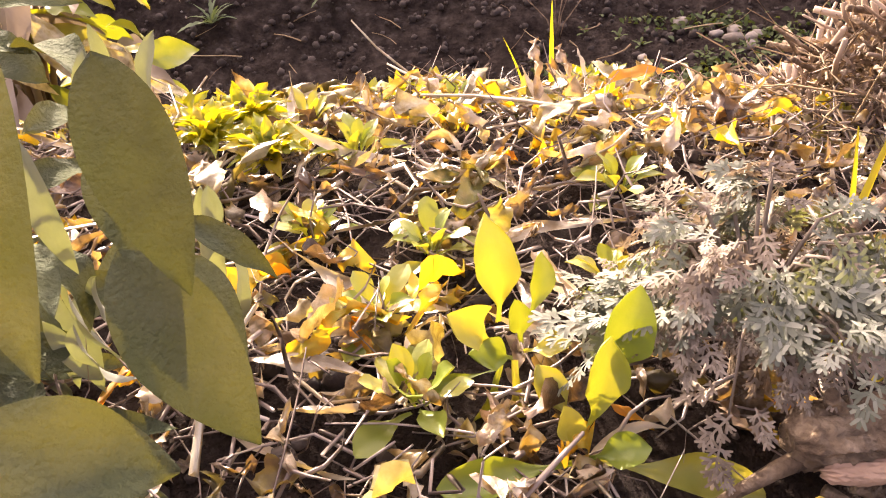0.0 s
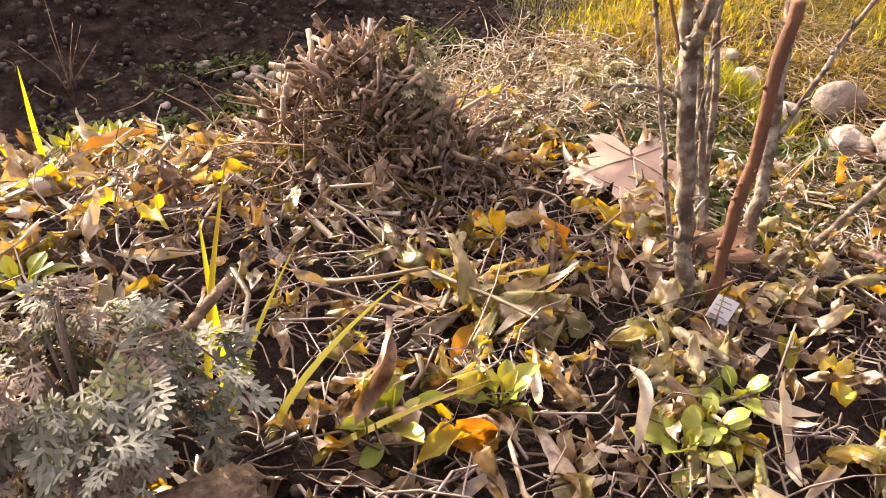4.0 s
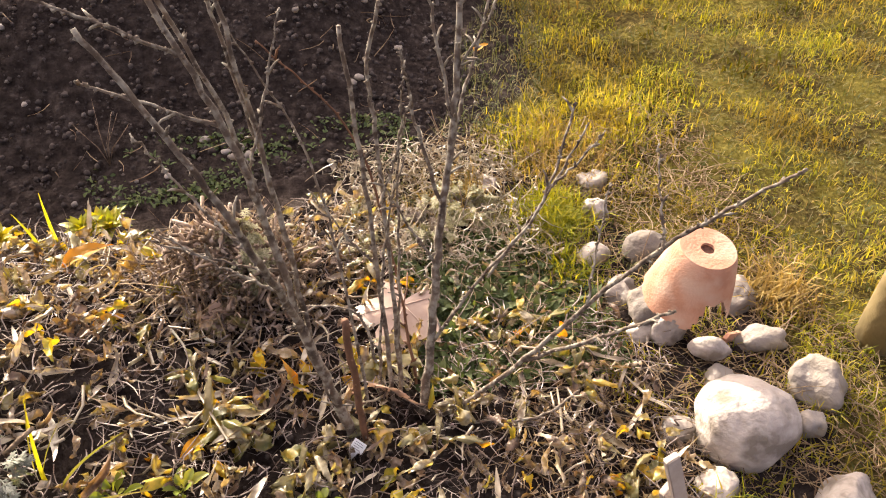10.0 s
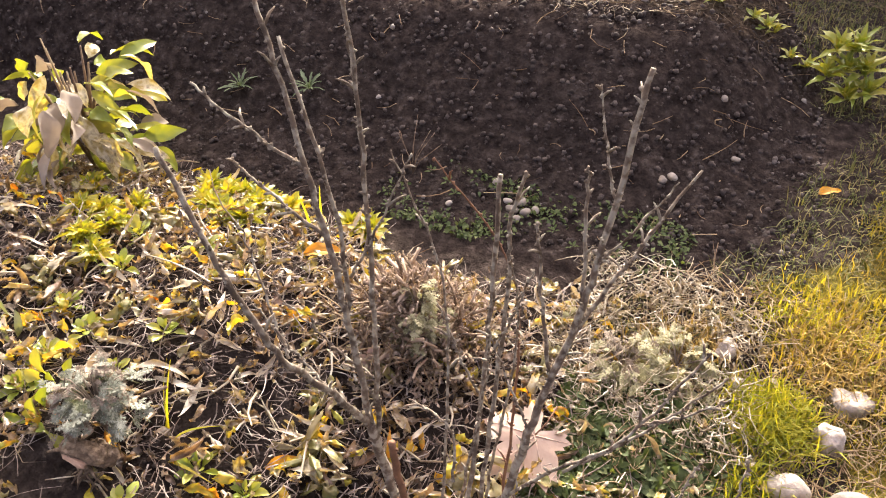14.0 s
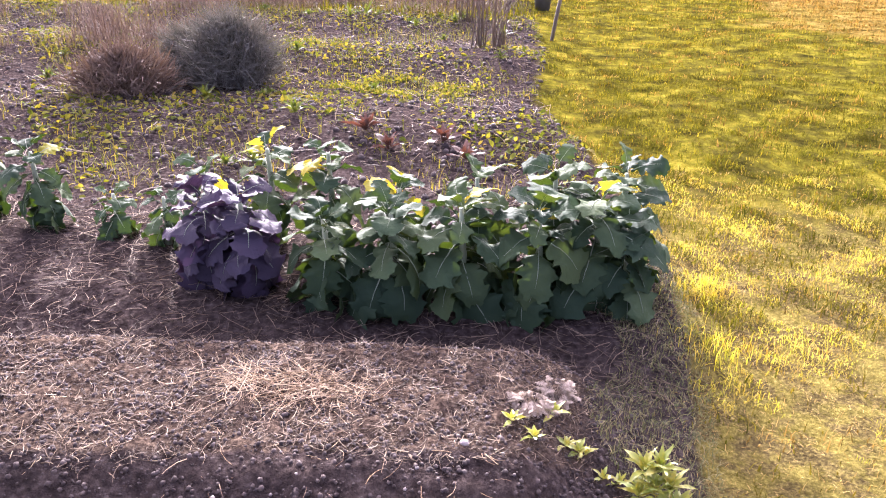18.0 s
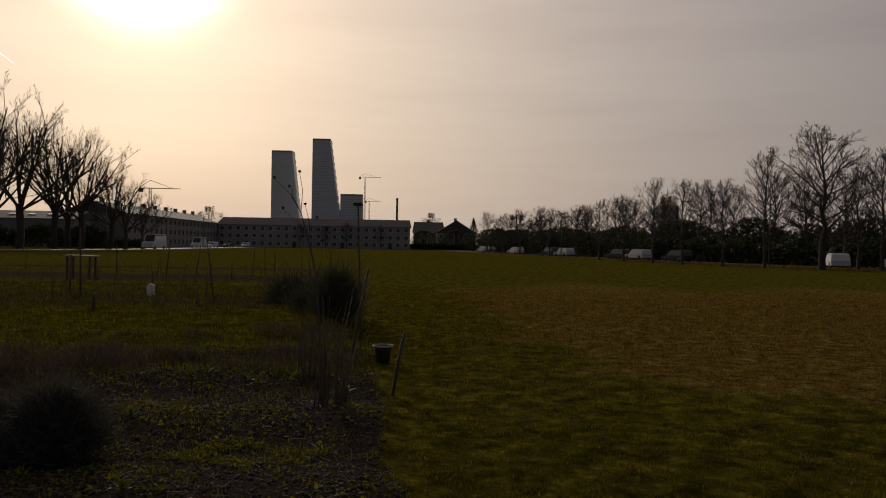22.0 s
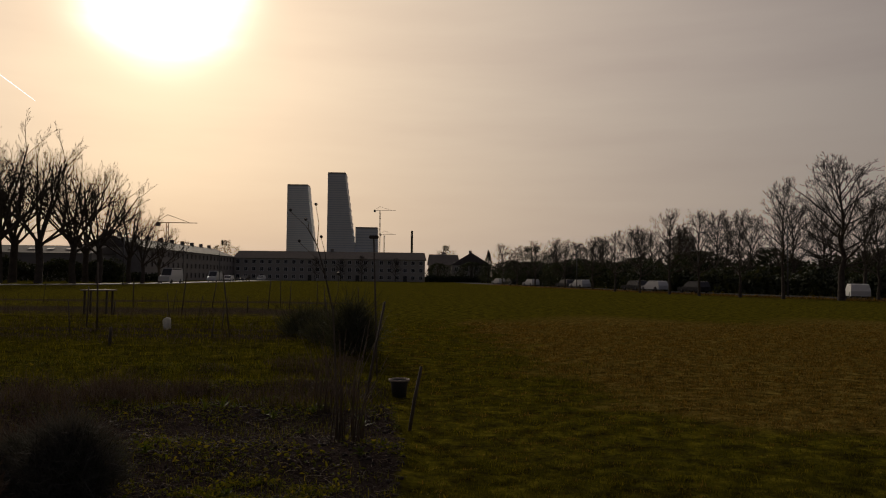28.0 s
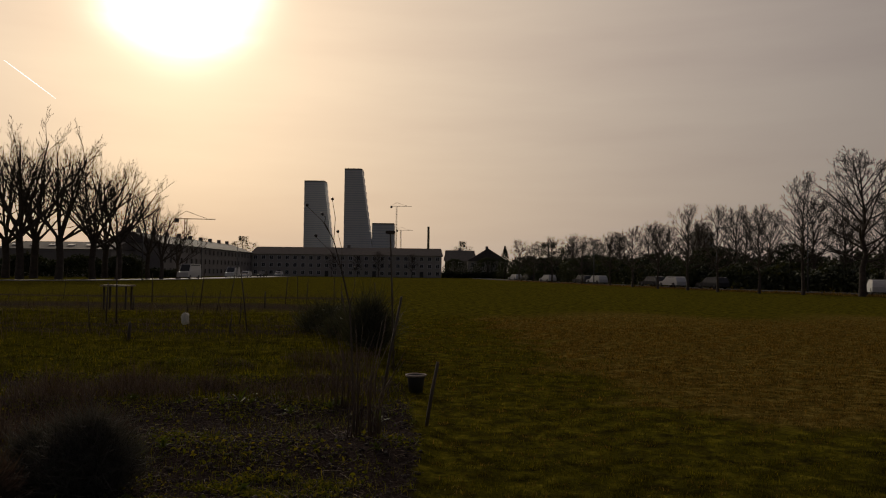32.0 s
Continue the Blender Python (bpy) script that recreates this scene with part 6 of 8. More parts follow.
def tower_crane(x, y, h, jib, back_jib, rz, label):
    e = thing("tower_crane", (x, y, 0), label, "crane", "tower cranes", rz=rz)
    mast = Geo()
    for sx in (-1, 1):
        for sy in (-1, 1):
            mast.tube([(sx, sy, 0), (sx, sy, h)], [0.25, 0.25], 4)
    for i in range(int(h / 5)):
        mast.tube([(-1, -1, i * 5), (1, -1, i * 5 + 5)], [0.18, 0.18], 3).tube([(1, 1, i * 5), (-1, 1, i * 5 + 5)], [0.18, 0.18], 3)
    part("mast", mast, M_STEEL, e, smooth=False)
    j = Geo().tube([(-back_jib, 0, h), (jib, 0, h)], [0.5, 0.35], 4).tube([(-back_jib, 0, h + 0.1), (0, 0, h + 7), (jib * 0.7, 0, h + 0.5)], [0.2, 0.3, 0.2], 4)
    part("jib", j, M_STEEL, e, smooth=False)
    part("counterweight", Geo().box((-back_jib, -1, h - 3.5), (-back_jib + 4, 1, h - 0.3)), M_DARK_SHADED, e, smooth=False)


tower_crane(fx(701, 1500), 1500, 128, 30, 12, 0, "tall tower crane with a level jib beside the towers")
tower_crane(fx(709, 1700), 1700, 93, 26, 10, 8, "smaller tower crane behind the office slab")
tower_crane(fx(328, 700), 700, 47, 26, 10, 4, "slender tower crane far behind the trees")
ch = thing("chimney_stack", (fx(758, 1200), 1200, 0), "tall dark factory chimney with a pale band", "chimney")
part("shaft", Geo().lathe([(2.0, 0), (1.6, 70), (1.7, 70), (1.7, 72), (1.2, 72), (1.2, 66)], 14), M_DARK_SHADED, ch)
part("pale_band", Geo().lathe([(1.75, 62), (1.75, 66)], 14), M_RENDER, ch)


M_CONTRAIL = bpy.data.materials.new("contrail_vapour")
M_CONTRAIL.use_nodes = True
M_CONTRAIL.node_tree.nodes["Principled BSDF"].inputs["Base Color"].default_value = (0.9, 0.88, 0.85, 1)
# Emission stands in for the sunlight on the vapour.
M_CONTRAIL.node_tree.nodes["Principled BSDF"].inputs["Emission Color"].default_value = (1.0, 0.94, 0.86, 1)
M_CONTRAIL.node_tree.nodes["Principled BSDF"].inputs["Emission Strength"].default_value = 5.0
tagged(part("contrail", Geo().tube([(-1700, 3000, 800), (-1598, 3000, 727), (-1497, 3000, 654)], [1.2, 1.9, 1.0], 6), M_CONTRAIL), "short bright vapour trail high in the hazy sky", "contrail", kind="structure")


# ---- bare trees ----
def bare_tree(h, seed, form):
    """Bare winter wood: an oval crown round a leader, or stout limbs fanning from a short trunk."""
    r = random.Random(seed)
    wood, fine = Geo(), Geo()

    def limb(p, d, length, rad, level, lift):
        n = 5 if level < 2 else 3
        pts, rads, q, v = [p], [rad], Vector(p), d.copy()
        for i in range(n):
            v = (v + Vector((r.uniform(-1, 1), r.uniform(-1, 1), r.uniform(-0.7, 0.9) + lift)) * (0.09 + 0.05 * level)).normalized()
            q = q + v * length / n
            pts.append(q.copy())
            rads.append(max(rad * (1 - 0.7 * (i + 1) / n), 0.007 if form == "fan" else 0.013))
        (wood if level < 2 else fine).tube(pts, rads, 6 if level < 1 else 4 if level < 2 else 3, cap=False)
        if level >= 4:
            return
        kids = (7, 5, 4, 2)[level] if form == "fan" else (9, 8, 5, 2)[level]
        for k in range(kids):
            t = 0.25 + 0.75 * (k + r.random()) / kids
            i = min(int(t * n), n - 1)
            at = pts[i].lerp(pts[i + 1], t * n - i)
            dd = (pts[i + 1] - pts[i]).normalized()
            side = dd.orthogonal().normalized()
            side.rotate(Matrix.Rotation(r.uniform(0, 6.283), 3, dd))
            limb(at, (dd + side * r.uniform(0.5, 1.0) + Vector((0, 0, 0.15))).normalized(), length * r.uniform(0.30, 0.50) * (1.2 - 0.5 * t), max(rads[i] * 0.55, 0.012), level + 1, lift)

    if form == "oval":
        top = [Vector((r.gauss(0, 0.012) * h * (i > 1), r.gauss(0, 0.012) * h * (i > 1), h * i / 9)) for i in range(10)]
        wood.tube(top, [h * 0.025 * (1 - 0.93 * (i / 9) ** 0.8) for i in range(10)], 8, cap=False)
        for i in range(30):
            t = 0.27 + 0.70 * i / 29
            k = min(int(t * 9), 8)
            a = i * 2.4 + r.uniform(-0.4, 0.4)
            rise = radians(16 + 46 * t + r.uniform(-10, 10))
            reach = h * 0.40 * math.sin(math.pi * min(1.0, (t - 0.14) / 0.90) ** 0.85) ** 0.7 * r.uniform(0.75, 1.1)
            limb(top[k].lerp(top[k + 1], t * 9 - k), Vector((math.cos(a) * math.cos(rise), math.sin(a) * math.cos(rise), math.sin(rise))), max(reach, 0.06 * h), h * 0.0098 * (1.25 - t), 1, 0.05)
    else:
        wood.tube([(0, 0, 0), (0.01 * h, 0, h * 0.14), (0, 0.01 * h, h * 0.30)], [h * 0.030, h * 0.025, h * 0.024], 8, cap=False)
        for i in range(9):
            a = i * 2.4 + r.uniform(-0.3, 0.3)
            rise = radians(r.uniform(24, 72))
            limb(Vector((0, 0, h * r.uniform(0.22, 0.31))), Vector((math.cos(a) * math.cos(rise), math.sin(a) * math.cos(rise), math.sin(rise))), h * r.uniform(0.50, 0.68), h * 0.0110, 0, 0.30)
    return wood, fine


def tree_thing(name, h, seed, label, form):
    e = thing(name, (0, 0, -50), label, "tree", "bare trees along the roads")
    wood, fine = bare_tree(h, seed, form)
    part("trunk", wood, M_TREE, e)
    part("crown", fine, M_TREE, e, "bare winter twigs")
    return e


protos = [tree_thing("bare_tree", 12, 3, "bare oval-crowned roadside tree with ascending limbs in winter", "oval"),
          tree_thing("bare_tree", 12, 11, "bare round-crowned roadside tree with a dark trunk", "oval"),
          tree_thing("bare_tree", 12, 23, "big pollarded bare tree with stout fanning limbs", "fan"),
          tree_thing("bare_tree", 12, 31, "pollarded bare tree with steep forked limbs", "fan")]
br = random.Random(77)
BACK_ROW = [(br.randrange(2), 37.5 - 0.11 * (q - 90) + br.uniform(6, 16), q, br.uniform(7.0, 10.5), br.uniform(0, 360), 1.0) for q in range(90, 236, 7)]
# proto, place, height, turn, breadth
TREES = [(0, 36.3, 68, 11.2, 0, 1.25), (1, 33.0, 72, 10.0, 40, 0.72), (1, 31.4, 78, 7.9, 110, 0.85), (0, 29.4, 84, 8.2, 200, 0.8), (1, 28.7, 92, 8.9, 20, 0.85), (0, 39.3, 64, 9.2, 250, 0.9), (1, 38.4, 66, 8.4, 130, 0.7), (0, 27.4, 100, 7.6, 300, 0.9), (1, 26.6, 110, 7.6, 90, 0.9),
         (1, 26, 122, 7.4, 30, 1.0), (0, 24.5, 138, 7.6, 140, 1.0), (1, 22, 158, 8.2, 210, 1.0), (1, 20.5, 176, 8, 77, 1.0), (0, 19, 195, 9.0, 12, 1.0), (1, 43, 66, 9.5, 160, 1.0), (1, 44, 78, 9, 222, 1.0), (0, 47, 92, 10, 280, 1.0),
         (2, -53.6, 130, 19, 15, 1.0), (3, -58.5, 120, 22.5, 60, 0.95), (2, -63.4, 118, 23.5, 120, 0.95), (3, -52.0, 139, 15.5, 200, 1.0), (3, -60.5, 141, 20, 280, 1.0), (2, -56.5, 127, 20, 250, 1.0), (2, -66.5, 128, 23, 310, 1.0), (3, -48.6, 136, 12, 25, 1.0), (3, -70, 126, 22, 90, 1.0), (2, -76, 122, 22, 20, 1.0),
         *BACK_ROW, (3, -49.2, 146, 10, 45, 1.0), (1, -36, 256, 7, 0, 1.0), (0, -21, 257, 7.5, 70, 1.0), (1, -10, 256, 7, 140, 1.0), (0, -28, 258, 6.5, 210, 1.0)]
for kind_i, x, y, h, rz, wide_ in TREES:
    t = copy_thing(protos[kind_i], pose(x, y, FAR_Z, 0, 0, rz))
    t.scale = (h / 12 * wide_, h / 12 * wide_, h / 12)
for p in protos:
    for c in list(p.children):
        bpy.data.objects.remove(c)
    bpy.data.objects.remove(p)


def evergreen(x, y, w, h, seed, label, name="evergreen_tree", shape="dome"):
    """Dark foliage of many small clumps with an uneven outline on a short trunk."""
    e = thing(name, (x, y, FAR_Z), label, "tree", "dark garden trees")
    r = np.random.default_rng(seed)
    part("trunk", Geo().tube([(0, 0, 0), (0.1, 0, h * 0.4), (0, 0, h * 0.85)], [w * 0.05, w * 0.04, w * 0.01], 6), M_TREE, e)
    n = 3600
    u, a, q = r.uniform(0.08, 1, n), r.uniform(0, 2 * np.pi, n), r.uniform(0.3, 1, n) ** 0.5
    prof = np.sqrt(np.clip(1 - (u * 1.05 - 0.3) ** 2 * 1.7, 0.03, 1)) if shape == "dome" else np.clip(1.05 - u, 0.03, 1) if shape == "cone" else 0.35 + 0.65 * (np.sin(u * 11) > 0) * (u > 0.45)
    lobes = 1 + 0.25 * np.sin(3 * a + seed) + 0.18 * np.sin(7 * a + 2 * seed + 9 * u)
    at = np.stack([np.cos(a) * q * prof * lobes * w / 2, np.sin(a) * q * prof * lobes * w / 2, u * h], 1)
    leafv = [leaf_grid(1, 0.7, oval, 0.3, 0.8, 0.2, nl=2, nw=2, seed=i) for i in range(3)]
    v, f = scatter(leafv, at, rot_np(n, 0.9, seed), r.uniform(0.14, 0.36, n) * (w / 6) ** 0.5)
    part("crown", npmesh("crown", v, f, M_EVERGREEN), None, e)
    return e


for i, (x, y, w, h, s) in enumerate([(28, 160, 9, 5, "dome"), (24, 185, 10, 5.5, "dome"), (41, 118, 12, 6, "dome"), (46, 104, 9, 6, "dome"), (37, 135, 8, 5.5, "dome"), (15.5, 270, 12, 7.0, "dome"), (4, 272, 9, 6.5, "dome"), (7.5, 305, 7, 14, "cedar"), (24, 215, 7, 6.5, "dome"), (31, 230, 14, 11, "cedar"), (19, 240, 6, 10, "cone"), (-72, 282, 9, 14, "cedar"), (33, 172, 12, 6, "dome"), (28, 200, 12, 6, "dome"), (55, 75, 10, 5.5, "dome"), (60, 100, 14, 6, "dome"), (26, 250, 14, 7, "dome"), (-62, 150, 7, 4, "dome"), (-75, 140, 9, 4, "dome"), (44, 128, 9, 6, "dome")]):
    evergreen(x, y, w, h, 40 + i, "dark evergreen tree standing behind the road" if s != "cedar" else "dark flat-tiered conifer rising behind the houses", shape=s)


def hedge(x0, y0, x1, y1, h, w, seed, label):
    r = np.random.default_rng(seed)
    L = math.hypot(x1 - x0, y1 - y0)
    n = int(L * 190)
    t, s = r.uniform(0, 1, n), r.uniform(-1, 1, n)
    z = r.uniform(0.02, 1, n) ** 0.7 * h * (0.85 + 0.15 * np.sin(t * L * 0.7)) * (1 - 0.25 * np.abs(s))
    nx_, ny_ = -(y1 - y0) / L, (x1 - x0) / L
    at = np.stack([x0 + (x1 - x0) * t + nx_ * s * w / 2, y0 + (y1 - y0) * t + ny_ * s * w / 2, z + FAR_Z], 1)
    leafv = [leaf_grid(1, 0.7, oval, 0.3, 0.8, 0.2, nl=2, nw=2, seed=i) for i in range(3)]
    v, f = scatter(leafv, at, rot_np(n, 0.9, seed), r.uniform(0.3, 0.75, n))
    return tagged(new("hedge", npmesh("hedge", v, f, M_EVERGREEN)), label, "hedge")


hedge(54, 62, 36, 122, 3.6, 3.5, 5, "dark unclipped hedge along the road")
hedge(36, 122, 22, 230, 5.2, 5.0, 6, "long dark hedge and scrub behind the parked cars")
hedge(-112, 112, -58, 152, 4.6, 3.0, 8, "dark hedge under the tall bare trees")
hedge(-62, 152, -57, 176, 2.0, 2.0, 9, "short dark hedge in front of the wing")
hedge(62, 92, 44, 190, 6.0, 5.0, 15, "dark scrub and garden trees beyond the avenue")
hedge(40, 180, 24, 262, 6.5, 5.0, 16, "far dark belt of scrub behind the avenue")
hedge(76, 58, 58, 104, 5.5, 5.0, 17, "dark scrub behind the near end of the avenue")
hedge(0, 262, 24, 268, 2.4, 2.5, 10, "low dark hedge in front of the houses")


# ---- roads and vehicles ----
def road_strip(name, pts, w, label, mat=M_ASPHALT):
    g = Geo()
    vs = []
    for i, (x, y) in enumerate(pts):
        a, b = pts[max(i - 1, 0)], pts[min(i + 1, len(pts) - 1)]
        d = Vector((b[0] - a[0], b[1] - a[1], 0)).normalized()
        s = Vector((-d.y, d.x, 0)) * w / 2
        for q in (1, -1):
            vs.append((x + s.x * q, y + s.y * q, float(height(x, y)) + 0.06))
    n = len(pts)
    vs += [(x, y, z - 0.25) for x, y, z in vs]
    g.add(vs, [(2 * i, 2 * i + 1, 2 * i + 3, 2 * i + 2) for i in range(n - 1)] + [(2 * i, 2 * i + 2, 2 * i + 2 + 2 * n, 2 * i + 2 * n) for i in range(n - 1)] + [(2 * i + 1, 2 * i + 1 + 2 * n, 2 * i + 3 + 2 * n, 2 * i + 3) for i in range(n - 1)])
    return tagged(part(name, g, mat), label, "road", kind="structure")


road_strip("road", [(-90, 88), (-62, 96), (-51, 110), (-47, 140), (-48, 180), (-50, 255)], 6.5, "pale asphalt road beside the meadow")
road_strip("road_avenue", [(62, 40), (44, 66), (36, 100), (28, 138), (20, 190), (13, 250)], 7.0, "asphalt avenue lined with bare trees", M_TARMAC)


VERGE = np.array([(50, 46), (40, 62), (31, 98), (23.5, 136), (16, 188)], float)
vr = np.random.default_rng(611)
vt = vr.random(15000) ** 1.5
x = np.interp(vt, [0, 0.16, 0.46, 0.72, 1], VERGE[:, 0]) + vr.normal(0, 1.1, 15000)
y = np.interp(vt, [0, 0.16, 0.46, 0.72, 1], VERGE[:, 1]) + vr.normal(0, 1.1, 15000)
v, f = blades(plant_at(x, y), 0.28 + 0.14 * np.sin(x * 0.9) * np.sin(y * 0.7), 0.035, 0.8, 612, 0.8)
tagged(new("verge_grass", npmesh("verge_grass", v, f, M_MEADOWDRY)), "rough withered grass on the bank along the avenue", "grass", kind="stuff")


def vehicle(name, x, y, rz, L, W, H, hood, mat, label, group, boxy=False):
    """A car or van: body with bonnet and cabin, glass, wheels with tyres and rims, lights."""
    e = thing(name, (x, y, float(height(x, y)) + 0.06), label, "car" if not boxy else "van", group, rz=rz)
    zb = 0.28
    waist = H * (0.55 if not boxy else 0.5)
    prof = [(-L / 2, zb), (-L / 2, waist * 0.95), (-L / 2 + (0.1 if boxy else 0.35), H * 0.96), (-L / 2 + 0.5, H), (L / 2 - hood - 0.7, H), (L / 2 - hood, waist), (L / 2 - 0.1, waist * 0.86), (L / 2, zb + 0.15), (L / 2, zb)]
    n = len(prof)
    g = Geo()
    g.add([(px, s * W / 2 * (0.9 if pz > waist else 1), pz) for s in (-1, 1) for px, pz in prof], [tuple(range(n))[::-1], tuple(range(n, 2 * n))] + [(i, (i + 1) % n, n + (i + 1) % n, n + i) for i in range(n)])
    part("body", g, mat, e, smooth=False)
    for s in (-1, 1):
        part("side_window", Geo().add([(-L / 2 + 0.5, s * (W / 2 * 0.93), waist + 0.05), (L / 2 - hood - 0.2, s * (W / 2 * 0.93), waist + 0.05), (L / 2 - hood - 0.75, s * (W / 2 * 0.92), H - 0.12), (-L / 2 + 0.6, s * (W / 2 * 0.92), H - 0.12),
                                       (-L / 2 + 0.5, s * (W / 2 * 0.8), waist + 0.05), (L / 2 - hood - 0.2, s * (W / 2 * 0.8), waist + 0.05), (L / 2 - hood - 0.75, s * (W / 2 * 0.8), H - 0.12), (-L / 2 + 0.6, s * (W / 2 * 0.8), H - 0.12)],
                                      [(0, 1, 2, 3), (0, 4, 5, 1), (1, 5, 6, 2), (2, 6, 7, 3), (3, 7, 4, 0)]), M_GLASS, e, smooth=False)
        part("headlight", Geo().box((L / 2 - 0.06, s * W * 0.33 - 0.16, waist * 0.68), (L / 2 + 0.03, s * W * 0.33 + 0.16, waist * 0.84), 0.02), M_WHITEPAINT, e, smooth=False)
        for q in (-0.32, 0.31):
            wh = part("wheel", Geo().lathe([(0.20, -0.1), (0.31, -0.1), (0.33, -0.05), (0.33, 0.05), (0.31, 0.1), (0.20, 0.1)], 16), M_TYRE, e, m=pose(L * q, s * (W / 2 - 0.08), 0.33, 90))
            part("rim", Geo().lathe([(0.02, -0.09), (0.2, -0.08), (0.2, 0.08), (0.02, 0.09)], 12, True), M_STEEL, wh)
    part("windscreen", Geo().add([(L / 2 - hood - 0.02, -W * 0.42, waist + 0.03), (L / 2 - hood - 0.02, W * 0.42, waist + 0.03), (L / 2 - hood - 0.66, W * 0.4, H - 0.1), (L / 2 - hood - 0.66, -W * 0.4, H - 0.1),
                                  (L / 2 - hood - 0.1, -W * 0.42, waist + 0.03), (L / 2 - hood - 0.1, W * 0.42, waist + 0.03), (L / 2 - hood - 0.74, W * 0.4, H - 0.1), (L / 2 - hood - 0.74, -W * 0.4, H - 0.1)],
                                 [(0, 1, 2, 3), (0, 3, 7, 4), (1, 5, 6, 2), (3, 2, 6, 7), (0, 4, 5, 1)]), M_GLASS, e, smooth=False, m=pose(0.05, 0, 0))
    return e


vehicle("camper_van", -47, 146, -97, 5.8, 2.1, 2.7, 0.9, M_WHITEPAINT, "white camper van driving along the meadow road", "vehicles on the roads", True)
vehicle("delivery_van", -47.5, 178, -92, 5.2, 2.0, 2.4, 0.9, M_WHITEPAINT, "white delivery van on the road", "vehicles on the roads", True)
vehicle("parked_car", -47.5, 190, -92, 4.3, 1.8, 1.5, 1.2, M_WHITEPAINT, "pale car parked at the roadside", "vehicles on the roads")
vehicle("parked_car", -47, 205, -92, 4.3, 1.8, 1.5, 1.2, M_DARKPAINT, "dark car parked at the roadside", "vehicles on the roads")
vehicle("parked_car", -49, 235, -92, 4.3, 1.8, 1.5, 1.2, M_WHITEPAINT, "pale car in front of the block", "vehicles on the roads")
vehicle("delivery_van", 45.2, 68.5, 112, 5.0, 2.0, 2.2, 0.9, M_WHITEPAINT, "white delivery van parked under the avenue trees", "vehicles on the roads", True)
vehicle("parked_car", 41.5, 75, 72, 3.9, 1.7, 1.45, 1.1, M_WHITEPAINT, "small white car standing behind a tree trunk", "vehicles on the roads")
for x, y, mat, lab in ((35, 102, M_DARKPAINT, "dark car on the avenue"), (32.7, 112, M_WHITEPAINT, "white car on the avenue with bright bonnet"), (31.5, 118, M_DARKPAINT, "dark hatchback parked under the trees"), (27.5, 140, M_WHITEPAINT, "pale car under the trees"), (26, 146, M_DARKPAINT, "dark car under the trees"), (22.5, 168, M_WHITEPAINT, "white car far down the avenue"), (20, 186, M_DARKPAINT, "small dark car far down the avenue"), (18.5, 200, M_WHITEPAINT, "small pale car far down the avenue")):
    vehicle("parked_car", x, y, 112, 4.3, 1.8, 1.5, 1.2, mat, lab, "vehicles on the roads")


def lamp_post(x, y, h, label):
    e = thing("street_lamp", (x, y, float(height(x, y))), label, "street lamp", "street lamps")
    part("pole", Geo().tube([(0, 0, 0), (0, 0, h)], [0.09, 0.06], 8), M_STEEL, e)
    part("lamp_head", Geo().tube([(0, 0, h), (0.4, 0, h + 0.12), (0.9, 0, h + 0.1)], [0.06, 0.08, 0.12], 8), M_STEEL, e)


for x, y in ((-45, 118), (-46, 150), (-46, 176), (39, 84), (33.5, 96), (26, 135)):
    lamp_post(x, y, 7.5, "slim dark street lamp beside the road")


# ---- garden plot beyond the kale ----
def shrub(name, x, y, w, h, n, mat, seed, label, up=0.5, L=0.35, rad=0.003, base=0.2, wood=True, lo=0.0):
    """A rounded twiggy shrub: limbs from the foot, then many thin shoots."""
    e = thing(name, on(x, y), label, "shrub")
    r = np.random.default_rng(seed)
    if wood:
        limbs = Geo()
        for i in range(9):
            a, q = r.uniform(0, 6.28), r.uniform(0.2, 0.75)
            limbs.tube([(0.02 * math.cos(a), 0.02 * math.sin(a), -0.02), (math.cos(a) * q * w * 0.25, math.sin(a) * q * w * 0.25, h * 0.3), (math.cos(a) * q * w * 0.45, math.sin(a) * q * w * 0.45, h * r.uniform(0.6, 0.85))], [0.02, 0.012, 0.005], 5)
        tagged(part("stem_tangle", limbs, M_BROWNTWIG, e), kind="stuff")
    a, q, u = r.uniform(0, 2 * np.pi, n), r.uniform(0, 1, n) ** 0.5, r.uniform(lo, 1, n)
    prof = np.sqrt(np.clip(1 - (u - base) ** 2 * (1 / max(1 - base, 0.1)) ** 2, 0.05, 1))
    lob = (1 + 0.16 * np.sin(3 * a + seed) + 0.12 * np.sin(8 * a + u * 6) + 0.10 * np.sin(5 * a - u * 11)) * r.uniform(0.8, 1.1, n)
    at = np.stack([np.cos(a) * q * prof * lob * w / 2, np.sin(a) * q * prof * lob * w / 2, u * (h - L * 0.5)], 1)
    tip = at * np.array([1, 1, 0]) / (w / 2) * up + np.array([0, 0, 1.0]) + r.normal(0, 0.6, (n, 3))
    tip /= np.linalg.norm(tip, axis=1)[:, None]
    ln = L * r.uniform(0.4, 1.1, n)
    p1, p2 = at + tip * (ln * 0.55)[:, None], at + (tip + r.normal(0, 0.3, (n, 3))) * ln[:, None]
    s1 = np.cross(tip, r.normal(0, 1, (n, 3)))
    s1 /= np.linalg.norm(s1, axis=1)[:, None]
    s1 *= rad
    v = np.stack([at - s1, at + s1, p1 - s1 * 1.3, p1 + s1 * 1.3, p2 - s1 * 0.2, p2 + s1 * 0.2], 1).reshape(-1, 3)
    f = (np.array([[0, 1, 3, 2], [2, 3, 5, 4]])[None] + (np.arange(n) * 6)[:, None, None]).reshape(-1, 4)
    tagged(part("foliage", npmesh("foliage", v, f, mat), None, e), kind="stuff")
    return e


